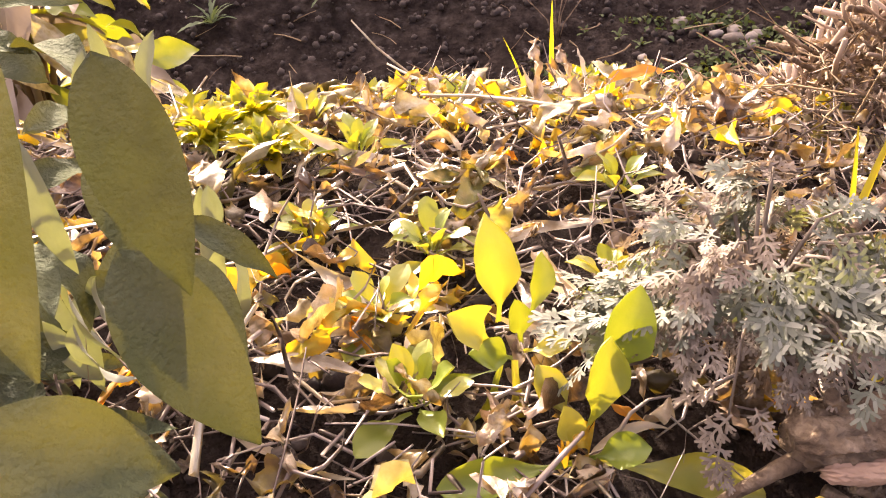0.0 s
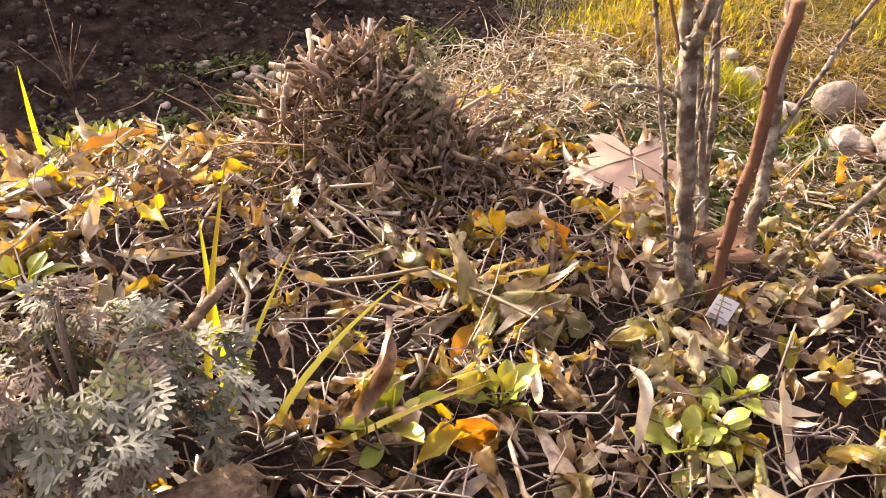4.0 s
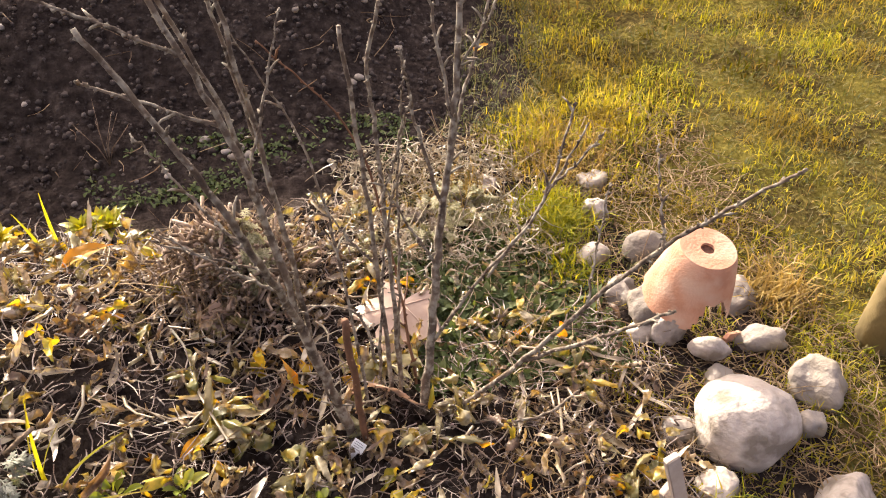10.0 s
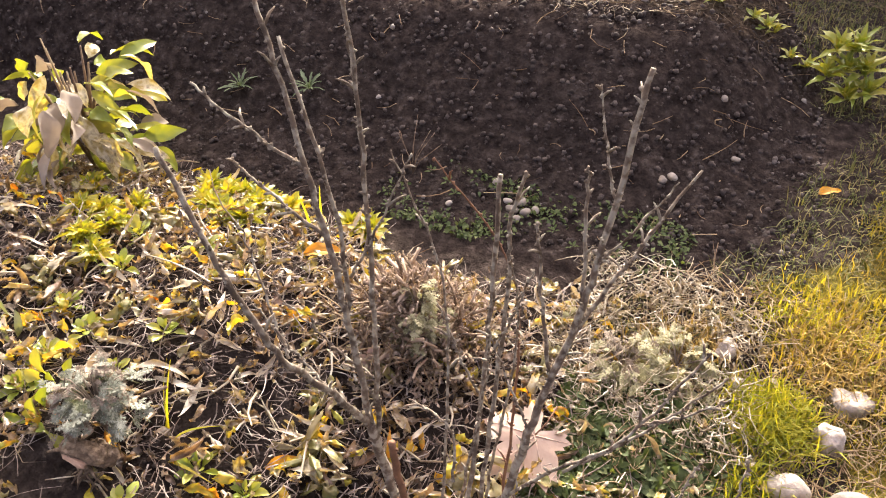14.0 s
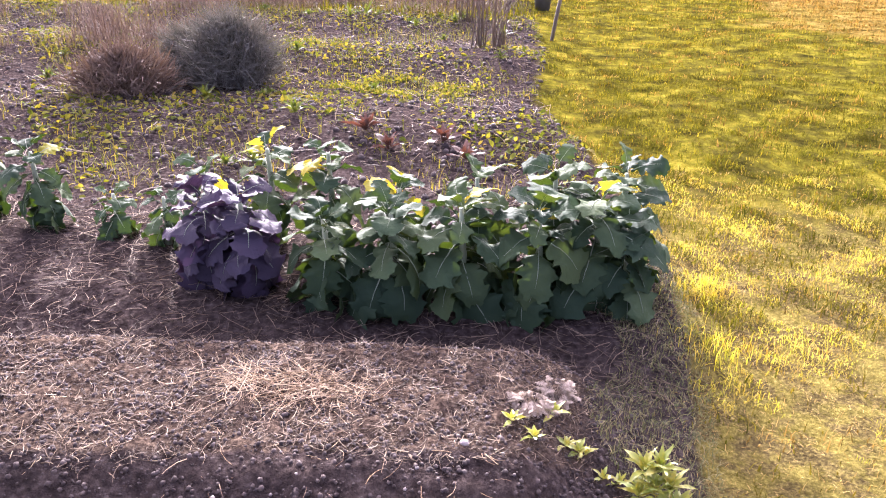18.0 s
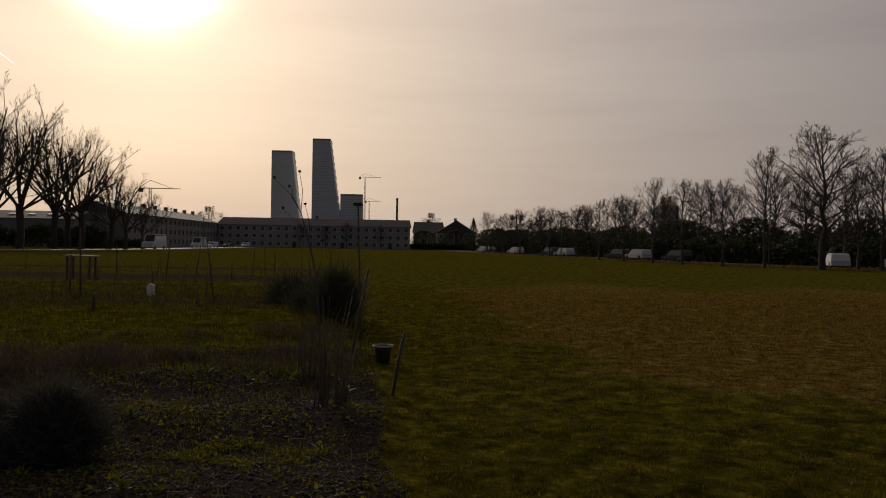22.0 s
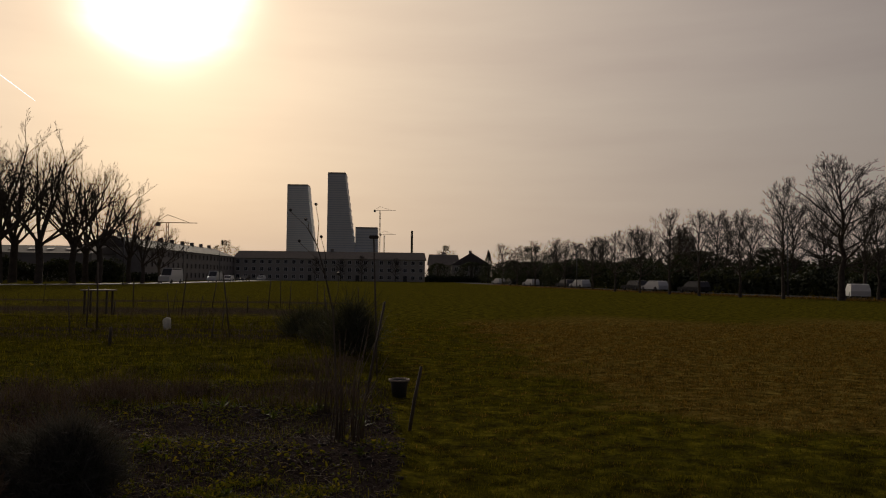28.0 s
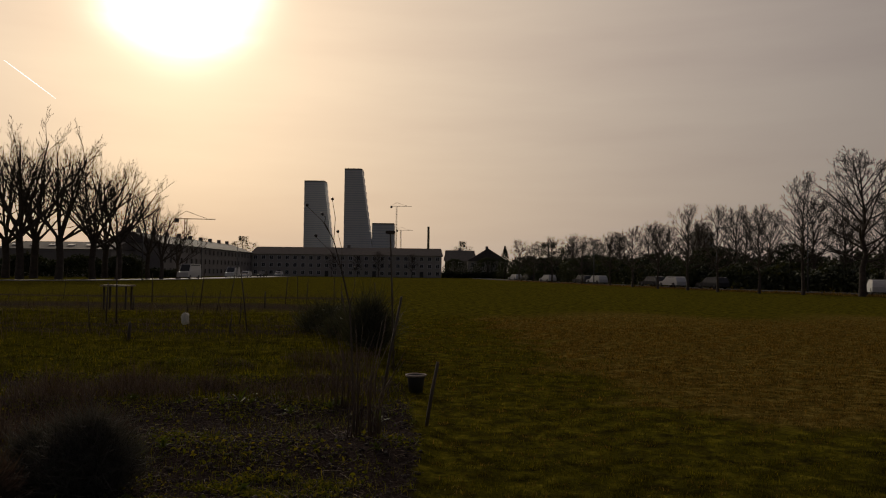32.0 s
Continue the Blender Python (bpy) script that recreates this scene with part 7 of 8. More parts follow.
shrub("lavender_bush", -2.28, 5.48, 0.56, 0.50, 6000, M_SHRUB, 1, "grey-green fuzzy lavender-like shrub", 0.9, 0.20, 0.0022, 0.35)
shrub("lavender_bush", -2.68, 5.68, 0.42, 0.36, 4000, M_SHRUB, 12, "lower grey lavender-like shrub beside a taller one", 0.8, 0.16, 0.0024, 0.2)
shrub("brown_perennial", -2.80, 4.95, 0.62, 0.30, 2500, M_BROWNTWIG, 2, "low brown mound of withered perennial", 1.2, 0.16, 0.003, 0.1)
shrub("dark_bush", -1.26, 14.6, 0.80, 0.92, 2200, M_BUSH, 6, "dark bushy shrub behind bare canes", 0.6, 0.48, 0.004, 0.25)
shrub("dark_bush", -2.75, 19.2, 1.35, 0.62, 1500, M_BUSH, 7, "dark spreading bush among stakes", 0.9, 0.5, 0.005, 0.2)
shrub("dark_bush", -1.95, 17.2, 1.05, 0.50, 1300, M_BUSH, 8, "low dark bush between two others", 0.9, 0.42, 0.005, 0.2)


def stalk_field(name, n, x0, x1, y0, y1, h, width, seed, label, mat=M_BROWNTWIG):
    """Patchy dead stalks over a stretch of the plot, taller where they stand thick."""
    rr = np.random.default_rng(seed)
    x, y = rr.uniform(x0, x1, n), rr.uniform(y0, y1, n)
    patch = np.sin(x * 1.9 + seed) + np.sin(y * 2.3 + 2 * np.sin(x * 0.8)) + 0.7 * np.sin(x * 4.7 + y * 3.9)
    keep = (patch > 0.2) & (x < lawn_edge(y) - 0.4)
    x, y, patch = x[keep], y[keep], patch[keep]
    v, f = blades(plant_at(x, y), h * np.clip(0.35 + 0.4 * patch, 0.2, 1.4), width, 0.55, seed, 0.5)
    tagged(new(name, npmesh(name, v, f, mat)), label, "dead stalks", kind="stuff")


stalk_field("dead_perennials", 26000, -9.5, -2.6, 6.2, 10.2, 0.34, 0.005, 21, "patchy brown stand of dead perennial stalks")
stalk_field("dead_perennials_far", 9000, -26, -3.2, 15, 30, 0.34, 0.009, 22, "far brown patches of dead garden stalks")
stalk_field("dry_rows", 9000, -3.4, -0.3, 8.6, 13.5, 0.22, 0.005, 23, "low dry stalks at the end of the plot")


def cane_clump(x, y, n, h, w, seed, label):
    e = thing("cane_clump", on(x, y), label, "shrub")
    r = random.Random(seed)
    for i in range(n):
        a, q = r.uniform(0, 6.28), r.uniform(0.02, w)
        hh = h * r.uniform(0.45, 1.05)
        b = Vector((math.cos(a) * q * 0.5, math.sin(a) * q * 0.5, -0.02))
        part("cane", Geo().tube([b, b + Vector((r.uniform(-.05, .05), r.uniform(-.05, .05), hh * 0.5)), b + Vector((math.cos(a) * q * 0.6, math.sin(a) * q * 0.6, hh))], [0.006, 0.0045, 0.002], 5), M_BROWNTWIG, e)


cane_clump(-0.66, 7.1, 20, 1.05, 0.42, 3, "clump of thin bare brown canes at the lawn's edge")
cane_clump(-0.95, 8.4, 16, 0.9, 0.4, 4, "loose clump of bare canes")


def pole(name, x, y, h, lx=0.0, ly=0.0, r=0.015, label="thin weathered garden stake", top=None):
    e = thing(name, on(x, y), label, "stake", "stakes in the garden plot")
    part("shaft", Geo().tube([(0, 0, -0.1), (lx * 0.5, ly * 0.5, h * 0.5), (lx, ly, h)], [r, r, r * 0.8], 7), M_POLE, e)
    if top:
        part("cross_bar", Geo().box((lx - top, ly - 0.03, h), (lx + top, ly + 0.03, h + 0.05), 0.01), M_POLE, e, smooth=False)
    return e


pole("garden_pole", -0.64, 11.76, 2.03, -0.08, 0, 0.014, "tall thin dark pole with a short cross-bar", 0.07)
pole("garden_stake", -0.10, 7.9, 0.62, 0.12, 0.0, 0.018, "short leaning wooden stake at the lawn's edge")
pole("garden_stake", -0.62, 9.0, 1.15, 0.22, 0, 0.016, "leaning brown stake among canes")
for x, y, h, lx, r_ in ((-9.3, 30.6, 1.35, 0.15, 0.022), (-6.77, 34.4, 1.2, 0.1, 0.02), (-6.33, 16.3, 0.36, 0.02, 0.035), (-2.69, 32.6, 1.0, -0.05, 0.022), (-6.47, 35.8, 1.2, -0.05, 0.02), (-6.68, 30.1, 0.7, 0, 0.025), (-13.0, 35.6, 1.3, 0, 0.025), (-5.6, 33.0, 1.1, 0.05, 0.02), (-4.6, 34.0, 1.2, 0, 0.02)):
    pole("garden_stake", x, y, h, lx, 0, r_)
stalk_plant = thing("dead_tall_perennial", on(-0.72, 7.35), "tall dead perennial stalk with dark round seed heads", "dead plant")
SB = Vector(on(-0.72, 7.35))
spine = [Vector(q) - SB for q in ((-0.72, 7.35, 0.0), (-0.75, 7.38, 0.6), (-0.786, 7.4, 1.165), (-0.864, 7.4, 1.49), (-0.941, 7.4, 1.761), (-1.027, 7.4, 1.921))]
part("main_stalk", Geo().tube(spine, [0.011, 0.010, 0.009, 0.007, 0.005, 0.003], 6), M_POLE, stalk_plant)
for b, tip in ((4, (-1.193, 7.42, 2.073)), (4, (-0.956, 7.38, 2.126)), (5, (-1.05, 7.4, 1.99)), (3, (-1.108, 7.42, 1.792)), (3, (-0.90, 7.36, 1.83)), (2, (-0.74, 7.38, 1.50))):
    q = Vector(tip) - SB
    sb = part("side_stalk", Geo().tube([spine[b], spine[b].lerp(q, 0.5) + Vector((0.02, 0, 0.02)), q], [0.004, 0.003, 0.002], 5), M_POLE, stalk_plant)
    part("seed_head", Geo().lathe([(0.0, -0.003), (0.008, 0.0), (0.015, 0.008), (0.014, 0.018), (0.006, 0.025), (0.0, 0.026)], 10), M_DARKPAINT, sb, "dark dried seed head", m=pose(*q))
sr = random.Random(5)
for i in range(16):
    px, d = sr.uniform(20, 640), sr.choice([15, 18, 21, 24, 28, 33, 38])
    hh = sr.choice([0.5, 0.8, 1.1, 1.5, 1.7])
    pole("garden_stake", fx(px, d), d + sr.uniform(-1, 1), hh, sr.uniform(-0.2, 0.2) * hh, 0, sr.choice([0.012, 0.016, 0.022]))
bk = thing("bucket", on(-0.26, 10.0), "dark plastic bucket with a pale rim standing at the lawn's edge", "bucket")
part("body", Geo().lathe([(0.0, 0.005), (0.085, 0.0), (0.105, 0.17), (0.125, 0.21), (0.113, 0.21), (0.095, 0.17), (0.075, 0.02), (0.0, 0.02)], 24), M_BUCKET, bk)
part("rim", Geo().lathe([(0.118, 0.20), (0.13, 0.20), (0.132, 0.222), (0.116, 0.222), (0.118, 0.20)], 24), M_LATH, bk, "pale worn rim")

tb = thing("garden_table", on(-11.4, 28.0), "simple wooden frame table among dead stalks", "table")
for sx in (-0.38, 0.38):
    for sy in (-0.25, 0.25):
        part("leg", Geo().box((sx - 0.03, sy - 0.03, -0.05), (sx + 0.03, sy + 0.03, 0.85), 0.004), M_POLE, tb, smooth=False)
part("tabletop", Geo().box((-0.5, -0.35, 0.85), (0.5, 0.35, 0.90), 0.01), M_LATH, tb, smooth=False)
fl = thing("fleece_bundle", on(-6.5, 20.3), "small crumpled piece of white garden fleece on a stick", "garden fleece")
part("cloth", lump(0.10, 0.08, 0.17, 3, 0.35, 3).moved(pose(0, 0, 0.2)), M_CLOTH, fl)
part("stick", Geo().tube([(0, 0, -0.05), (0.02, 0, 0.5)], [0.012, 0.01], 6), M_POLE, fl)


# ---- the raised bank of soil ----
def bank_zone(x, y):
    return (x < 0.33) & (y > 0.95) & (y < 2.1)


x, y = scatter_xy(20000, -2.2, 0.42, 0.92, 2.15, 41, bank_zone)
v, f = scatter(crumbs, plant_at(x, y, 0.001), rot_np(len(x), 0.8, 42), 0.0018 + 0.007 * rng.random(len(x)) ** 3.0)
tagged(new("soil_clods", npmesh("soil_clods", v, f, M_SOIL)), "dark crumbly clods of soil on the raised bank", "soil", kind="stuff")
x, y = scatter_xy(240, -2.0, 0.4, 0.95, 1.65, 43, bank_zone)
v, f = scatter(crumbs, plant_at(x, y, 0.001), rot_np(len(x), 0.5, 44), 0.0025 + 0.006 * rng.random(len(x)) ** 2)
tagged(new("pebbles", npmesh("pebbles", v, f, M_PEBBLE)), "small pale pebbles sprinkled over the soil bank", "pebbles", kind="stuff")
for i, (x, y, q) in enumerate([(-0.19, 1.03, 0.014), (-0.165, 1.035, 0.012), (-0.18, 1.055, 0.013), (-0.15, 1.05, 0.010), (-0.205, 1.05, 0.010), (-0.175, 1.01, 0.010), (0.055, 1.18, 0.011), (0.07, 1.195, 0.012), (-0.24, 1.09, 0.011), (-0.03, 1.33, 0.010), (0.12, 1.40, 0.010), (-0.09, 1.55, 0.012), (-0.55, 1.20, 0.008), (-0.31, 1.01, 0.009), (-0.02, 0.99, 0.009), (0.17, 1.30, 0.010)]):
    o = part("pebble", lump(q, q * 0.75, q * 0.6, 80 + i, 0.12, 2), M_STONE, None, m=pose(*on(x, y, q * 0.35), 0, 0, i * 47))
    tagged(o, "small rounded pale pebble on the dark soil", "stone", "pebbles on the bank")

# straw mulch on the bank's top, the back of it and a loose bundle of hay
x, y = scatter_xy(15000, -2.4, 0.2, 1.28, 2.0, 45, lambda a, b: (b > 1.53 + 0.18 * np.clip(a, -3, 0.3) + 0.03 * np.sin(9 * a)) & (b < 1.97 + 0.12 * a))
v, f = strands(plant_at(x, y, 0.003), 0.035, 0.0010, 46, 0.18, 0.8)
tagged(new("straw_mulch", npmesh("straw_mulch", v, f, M_MULCH)), "pale chopped straw mulch on top of the bank", "straw", kind="stuff")
hx, hy = np.random.default_rng(47).normal(-0.52, 0.10, 420), np.random.default_rng(48).normal(1.68, 0.035, 420)
v, f = strands(plant_at(hx, hy, 0.010), 0.10, 0.0008, 49, 0.12, 1.4)
tagged(new("hay_bundle", npmesh("hay_bundle", v, f, M_STRAW)), "loose bundle of pale hay on the bank", "straw", kind="stuff")
x, y = scatter_xy(260, -1.8, 0.25, 1.02, 1.6, 50, bank_zone)
v, f = strands(plant_at(x, y, 0.004), 0.06, 0.0010, 51, 0.3, 1.2)
tagged(new("bank_straw", npmesh("bank_straw", v, f, M_STRAW)), "single straws and rootlets on the dark slope", "straw", kind="stuff")

M_GREYWEED = material("grey_green_weed", [(0.10, 0.13, 0.07), (0.17, 0.20, 0.12)], 0.8, 40, 0.3, 200, "object", 0.25, (1.5, 1.6, 0.6), dist=0.001)

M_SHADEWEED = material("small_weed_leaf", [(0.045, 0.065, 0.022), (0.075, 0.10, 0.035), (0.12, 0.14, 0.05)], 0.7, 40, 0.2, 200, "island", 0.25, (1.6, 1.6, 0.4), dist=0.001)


def toothed(u):
    return (0.35 + 0.5 * abs(math.sin(u * 13))) * math.sin(math.pi * min(0.98, u * 0.9 + 0.1)) ** 0.5


for i, (x, y, n, L) in enumerate([(-0.872, 1.15, 14, 0.055), (-0.711, 1.182, 16, 0.06)]):
    rosette("thistle_rosette", x, y, n, L, 0.011, toothed, M_GREYWEED, "grey-green toothed weed rosette on the dark slope", "weed", 640 + i, 45, "weeds on the bank", 0.004)
for i in range(16):
    r = random.Random(700 + i)
    x, y = r.uniform(-0.40, 0.16), r.gauss(1.01, 0.04)
    rosette("seedling", x, y, 7, 0.015, 0.006, oval, M_SHADEWEED, "tiny green seedling at the foot of the bank", "weed", 700 + i, 35, "seedlings on the path", 0.002)
FOOT = [leaf_grid(1, 0.55, oval, 0.3, 0.8, 0.15, 0, 4, 2, 670 + i) for i in range(4)]
x, y = scatter_xy(4200, -0.45, 0.14, 0.93, 1.10, 671, lambda a, b: np.sin(a * 17 + 2 * np.sin(b * 23)) + np.sin(b * 31 + a * 9) + np.random.default_rng(672).normal(0, 0.5, len(a)) > 0.55)
v, f = scatter(FOOT, plant_at(x, y, 0.005), rot_np(len(x), 0.6, 673), 0.005 + 0.008 * rng.random(len(x)))
tagged(new("foot_weeds", npmesh("foot_weeds", v, f, M_SHADEWEED)), "mat of small green weeds at the foot of the bank", "weeds", kind="stuff")
stalk = thing("dry_weed", on(-0.41, 1.06), "thin branching dried weed stalk on the slope", "weed")
r = random.Random(9)
for i in range(9):
    a = r.uniform(-1.2, 1.2)
    h = r.uniform(0.05, 0.12)
    part("twig", Geo().tube([(0, 0, 0), (0.012 * a, 0.01, h * 0.5), (0.05 * a, 0.03 + 0.02 * r.random(), h)], [0.0008, 0.0007, 0.0004], 5), M_LOG, stalk)
for i, (x, y, h) in enumerate([(0.335, 1.62, 0.07), (0.30, 1.61, 0.05), (0.37, 1.64, 0.06), (0.35, 1.60, 0.02), (0.31, 1.65, 0.09), (0.385, 1.61, 0.03), (0.345, 1.66, 0.10)]):
    rosette("leafy_weed", x, y, 16, 0.075, 0.019, lance, M_SALAD, "bushy yellow-green leafy weed at the bank's end", "weed", 650 + i, 72, "leafy weeds at the bank's end", h, 0.3)
rosette("leafy_weed", 0.10, 1.72, 9, 0.05, 0.016, lance, M_SALAD, "small yellow-green weed on the bank's shoulder", "weed", 652, 50, "", 0.01, 0.2)
rosette("leafy_weed", 0.16, 1.66, 9, 0.05, 0.016, lance, M_SALAD, "small yellow-green weed on the bank's shoulder", "weed", 653, 50, "", 0.01, 0.2)
for i, (x, y) in enumerate([(0.13, 1.651), (0.178, 1.676), (0.059, 1.606), (0.005, 1.639), (0.22, 1.64), (0.26, 1.66)]):
    rosette("crest_weed", x, y, 9, 0.040, 0.013, lance, M_SALAD, "small yellow-green weed lit from behind on the bank's edge", "weed", 680 + i, 60, "weeds on the bank", 0.006, 0.25)
wormwood(0.045, 1.71, 0.06, 0.05, 16, 661, "bleached withered herb on the bank's edge", (M_WORMDRY, M_WORMDRY))
wormwood(0.10, 1.80, 0.07, 0.06, 18, 660, "withered pale herb on the bank's shoulder", (M_WORMDRY, M_WORMDRY))


# ---- kale row ----
def kale_outline(u):
    if u < 0.22:
        return 0.07 + 0.1 * u
    t = (u - 0.22) / 0.78
    return (0.30 + 0.70 * math.sqrt(max(0, 1 - (2 * t * 0.96 - 0.92) ** 2))) * (1 + 0.20 * math.sin(t * 19) + 0.10 * math.sin(t * 47))


M_YOUNGLEAF = material("young_kale_leaf", [(0.15, 0.16, 0.018), (0.24, 0.22, 0.022)], 0.65, 20, 0.3, 80, "object", 0.42, (2.3, 1.9, 0.12), spec=0.1)


def kale(name, x, y, h, n, size, seed, label, mat, group="kale plants", yellowing=0.10):
    """A stalk with big leaves: the lower ones hang, the top ones stand."""
    e = thing(name, on(x, y, -0.01), label, "kale", group)
    r = random.Random(seed)
    part("stalk", Geo().tube([(0, 0, 0), (0.01, 0, h * 0.5), (0, 0.01, h * 0.9)], [0.014, 0.012, 0.007], 8), M_KALERIB, e)
    shapes = []
    for i in range(6):
        v, f = leaf_grid(size, size * r.uniform(0.55, 0.75), kale_outline, 0.06, r.uniform(0.7, 1.7), 0.20, r.uniform(-0.4, 0.4), 22, 8, seed + i, r.uniform(-0.6, 0.4), 0.008)
        rib = Geo().tube([tuple(v[k * 9 + 4] + np.array([0, 0, 0.0008])) for k in range(0, 19, 2)], [0.0030 - 0.00027 * k for k in range(10)], 6)
        shapes.append((npmesh("leaf", v, f, mat), rib.mesh("rib", M_KALERIB), npmesh("leaf", v, f, M_YOUNGLEAF)))
    for i in range(n):
        t = i / (n - 1)
        me, rib, me_young = shapes[i % 6]
        tilt = -66 + 108 * t ** 1.6 + r.uniform(-24, 20)
        young = t > 0.75 and r.random() < yellowing
        lf = part("leaf", me_young if young else me, None, e, m=pose(0, 0, h * (0.22 + 0.74 * t), 0, 0, i * 137.5 + r.uniform(-25, 25)) @ pose(0, 0.012, 0, tilt, r.uniform(-30, 30)) @ Matrix.Scale(r.uniform(0.7, 1.1) * (1 - 0.45 * t * t), 4))
        part("rib", rib, None, lf)
    return e


for i, (x, y, h, n, s) in enumerate([(-0.66, 2.40, 0.33, 26, 0.21), (-0.44, 2.40, 0.37, 30, 0.22), (-0.22, 2.42, 0.39, 32, 0.22), (0.02, 2.44, 0.40, 34, 0.22), (0.20, 2.52, 0.42, 34, 0.22), (0.06, 2.72, 0.44, 28, 0.20), (0.30, 2.78, 0.42, 30, 0.20), (-0.46, 2.62, 0.38, 26, 0.20), (-0.20, 2.66, 0.42, 26, 0.20), (0.30, 2.52, 0.32, 22, 0.2)]):
    kale("kale", x, y, h, n, s, 800 + 10 * i, "kale plant with broad blue-green drooping leaves and pale ribs", M_KALE)
for i, (x, y, h, n, s) in enumerate([(-0.74, 2.74, 0.46, 26, 0.19), (-0.98, 2.78, 0.44, 24, 0.18), (-1.2, 2.70, 0.36, 20, 0.16)]):
    kale("kale", x, y, h, n, s, 890 + 3 * i, "kale plant with yellowing top leaves behind the purple ones", M_KALE, yellowing=0.45)
kale("purple_kale", -0.94, 2.41, 0.38, 40, 0.19, 900, "dark purple curly kale plant", M_PURPLE)
kale("purple_kale", -1.10, 2.48, 0.36, 36, 0.18, 910, "dark purple curly kale plant behind another", M_PURPLE)
for i, (x, y, h, n, s) in enumerate([(-1.38, 2.72, 0.22, 18, 0.13), (-1.62, 2.78, 0.20, 16, 0.12), (-1.95, 2.8, 0.36, 24, 0.18), (-2.25, 2.85, 0.38, 24, 0.18), (-1.12, 2.85, 0.24, 16, 0.12), (-2.6, 2.9, 0.36, 20, 0.18)]):
    kale("young_kale", x, y, h, n, s, 920 + 10 * i, "smaller green cabbage plant in straw mulch", M_KALE, "young cabbages")
x, y = scatter_xy(5000, -2.6, 0.45, 2.05, 3.1, 52)
v, f = strands(plant_at(x, y, 0.004), 0.10, 0.0011, 53, 0.16, 0.9)
tagged(new("bed_straw", npmesh("bed_straw", v, f, M_MULCH)), "dry straw lying between the cabbages", "straw", kind="stuff")

# ---- plot surface behind the kale: low weeds, straw and crumbs ----
x, y = scatter_xy(5500, -6.5, 0.3, 3.2, 9.5, 54, lambda a, b: a < lawn_edge(b))
v, f = strands(plant_at(x, y, 0.006), 0.14, 0.0022, 55, 0.2, 0.9)
tagged(new("plot_straw", npmesh("plot_straw", v, f, M_MULCH)), "withered stalks strewn over the garden plot", "straw", kind="stuff")
M_PLOTWEED = material("plot_weed_leaf", [(0.036, 0.047, 0.010), (0.078, 0.088, 0.016), (0.12, 0.12, 0.025), (0.17, 0.14, 0.04)], 0.85, 20, 0.2, 100, "island", 0.3, (2.0, 1.8, 0.25), spec=0.05)
M_PLOTLEAF = material("plot_weed_blade", [(0.035, 0.050, 0.014), (0.075, 0.090, 0.024)], 0.6, 20, 0.2, 100, "object", 0.35, (2.0, 1.9, 0.25), spec=0.3)
WEED = [leaf_grid(1, 0.5, oval, 0.3, 0.8, 0.15, 0, 4, 2, 70 + i) for i in range(4)]


def weedy(a, b):
    """Where weeds stand thick on the plot: ragged rows across it."""
    return np.sin(b * 3.1 + 0.5 * np.sin(a * 1.3)) + 0.8 * np.sin(a * 2.7 + 2 * np.sin(b * 1.9)) + 0.6 * np.sin(a * 7.3 + b * 5.1)


x, y = scatter_xy(95000, -8.0, 0.3, 3.2, 14.0, 56, lambda a, b: (a < lawn_edge(b)) & (weedy(a, b) + np.random.default_rng(156).normal(0, 0.6, len(a)) > 0.55))
v, f = scatter(WEED, plant_at(x, y, 0.006), rot_np(len(x), 0.6, 57), 0.016 + 0.044 * rng.random(len(x)) ** 1.5)
tagged(new("low_weeds", npmesh("low_weeds", v, f, M_PLOTWEED)), "patches of low green weeds on the garden plot", "weeds", kind="stuff")
x, y = scatter_xy(80000, -9.0, 0.2, 3.4, 15.0, 157, lambda a, b: (a < lawn_edge(b)) & (weedy(a + 2, b + 0.6) + np.random.default_rng(158).normal(0, 0.6, len(a)) > 0.6))
v, f = blades(plant_at(x, y), 0.085, 0.0040, 0.9, 159, 0.8)
tagged(new("plot_tufts", npmesh("plot_tufts", v, f, M_PLOTWEED)), "withered and green grass tufts between the beds of the plot", "grass", kind="stuff")
x, y = scatter_xy(9000, -6.0, 0.2, 3.1, 9.0, 160, lambda a, b: a < lawn_edge(b))
v, f = scatter(crumbs, plant_at(x, y, 0.002), rot_np(len(x), 0.8, 161), 0.006 + 0.022 * rng.random(len(x)) ** 3)
tagged(new("plot_clods", npmesh("plot_clods", v, f, M_SOIL)), "dark clods of dug soil on the garden plot", "soil", kind="stuff")
x, y = np.random.default_rng(58).normal(-1.15, 0.42, 4200), np.random.default_rng(59).normal(5.62, 0.20, 4200)
keep = np.sin(x * 9 + 2 * np.sin(y * 7)) + np.sin(y * 15 + x * 4) + np.random.default_rng(159).normal(0, 0.5, 4200) > 0.2
x, y = x[keep], y[keep]
v, f = scatter(WEED, plant_at(x, y, 0.02), rot_np(len(x), 0.8, 60), 0.012 + 0.026 * rng.random(len(x)))
tagged(new("green_row", npmesh("green_row", v, f, M_PLOTWEED)), "bright row of low salad greens on the plot", "salad plants", kind="stuff")
wr = random.Random(177)
for i in range(34):
    x, y = wr.uniform(-4.6, -0.3), wr.uniform(3.4, 9.5)
    if x < float(lawn_edge(y)) - 0.15:
        rosette("plot_weed", x, y, 13, wr.uniform(0.07, 0.15), 0.028, lance, M_PLOTLEAF, "leafy weed clump on the garden plot", "weed", 1770 + i, 75, "weed clumps on the plot", 0.01, 0.35)
M_REDLEAF = material("red_leaf", [(0.05, 0.032, 0.024), (0.085, 0.05, 0.036)], 0.6, 20, 0.2, 60, "object", 0.2, (1.8, 1.0, 0.7))
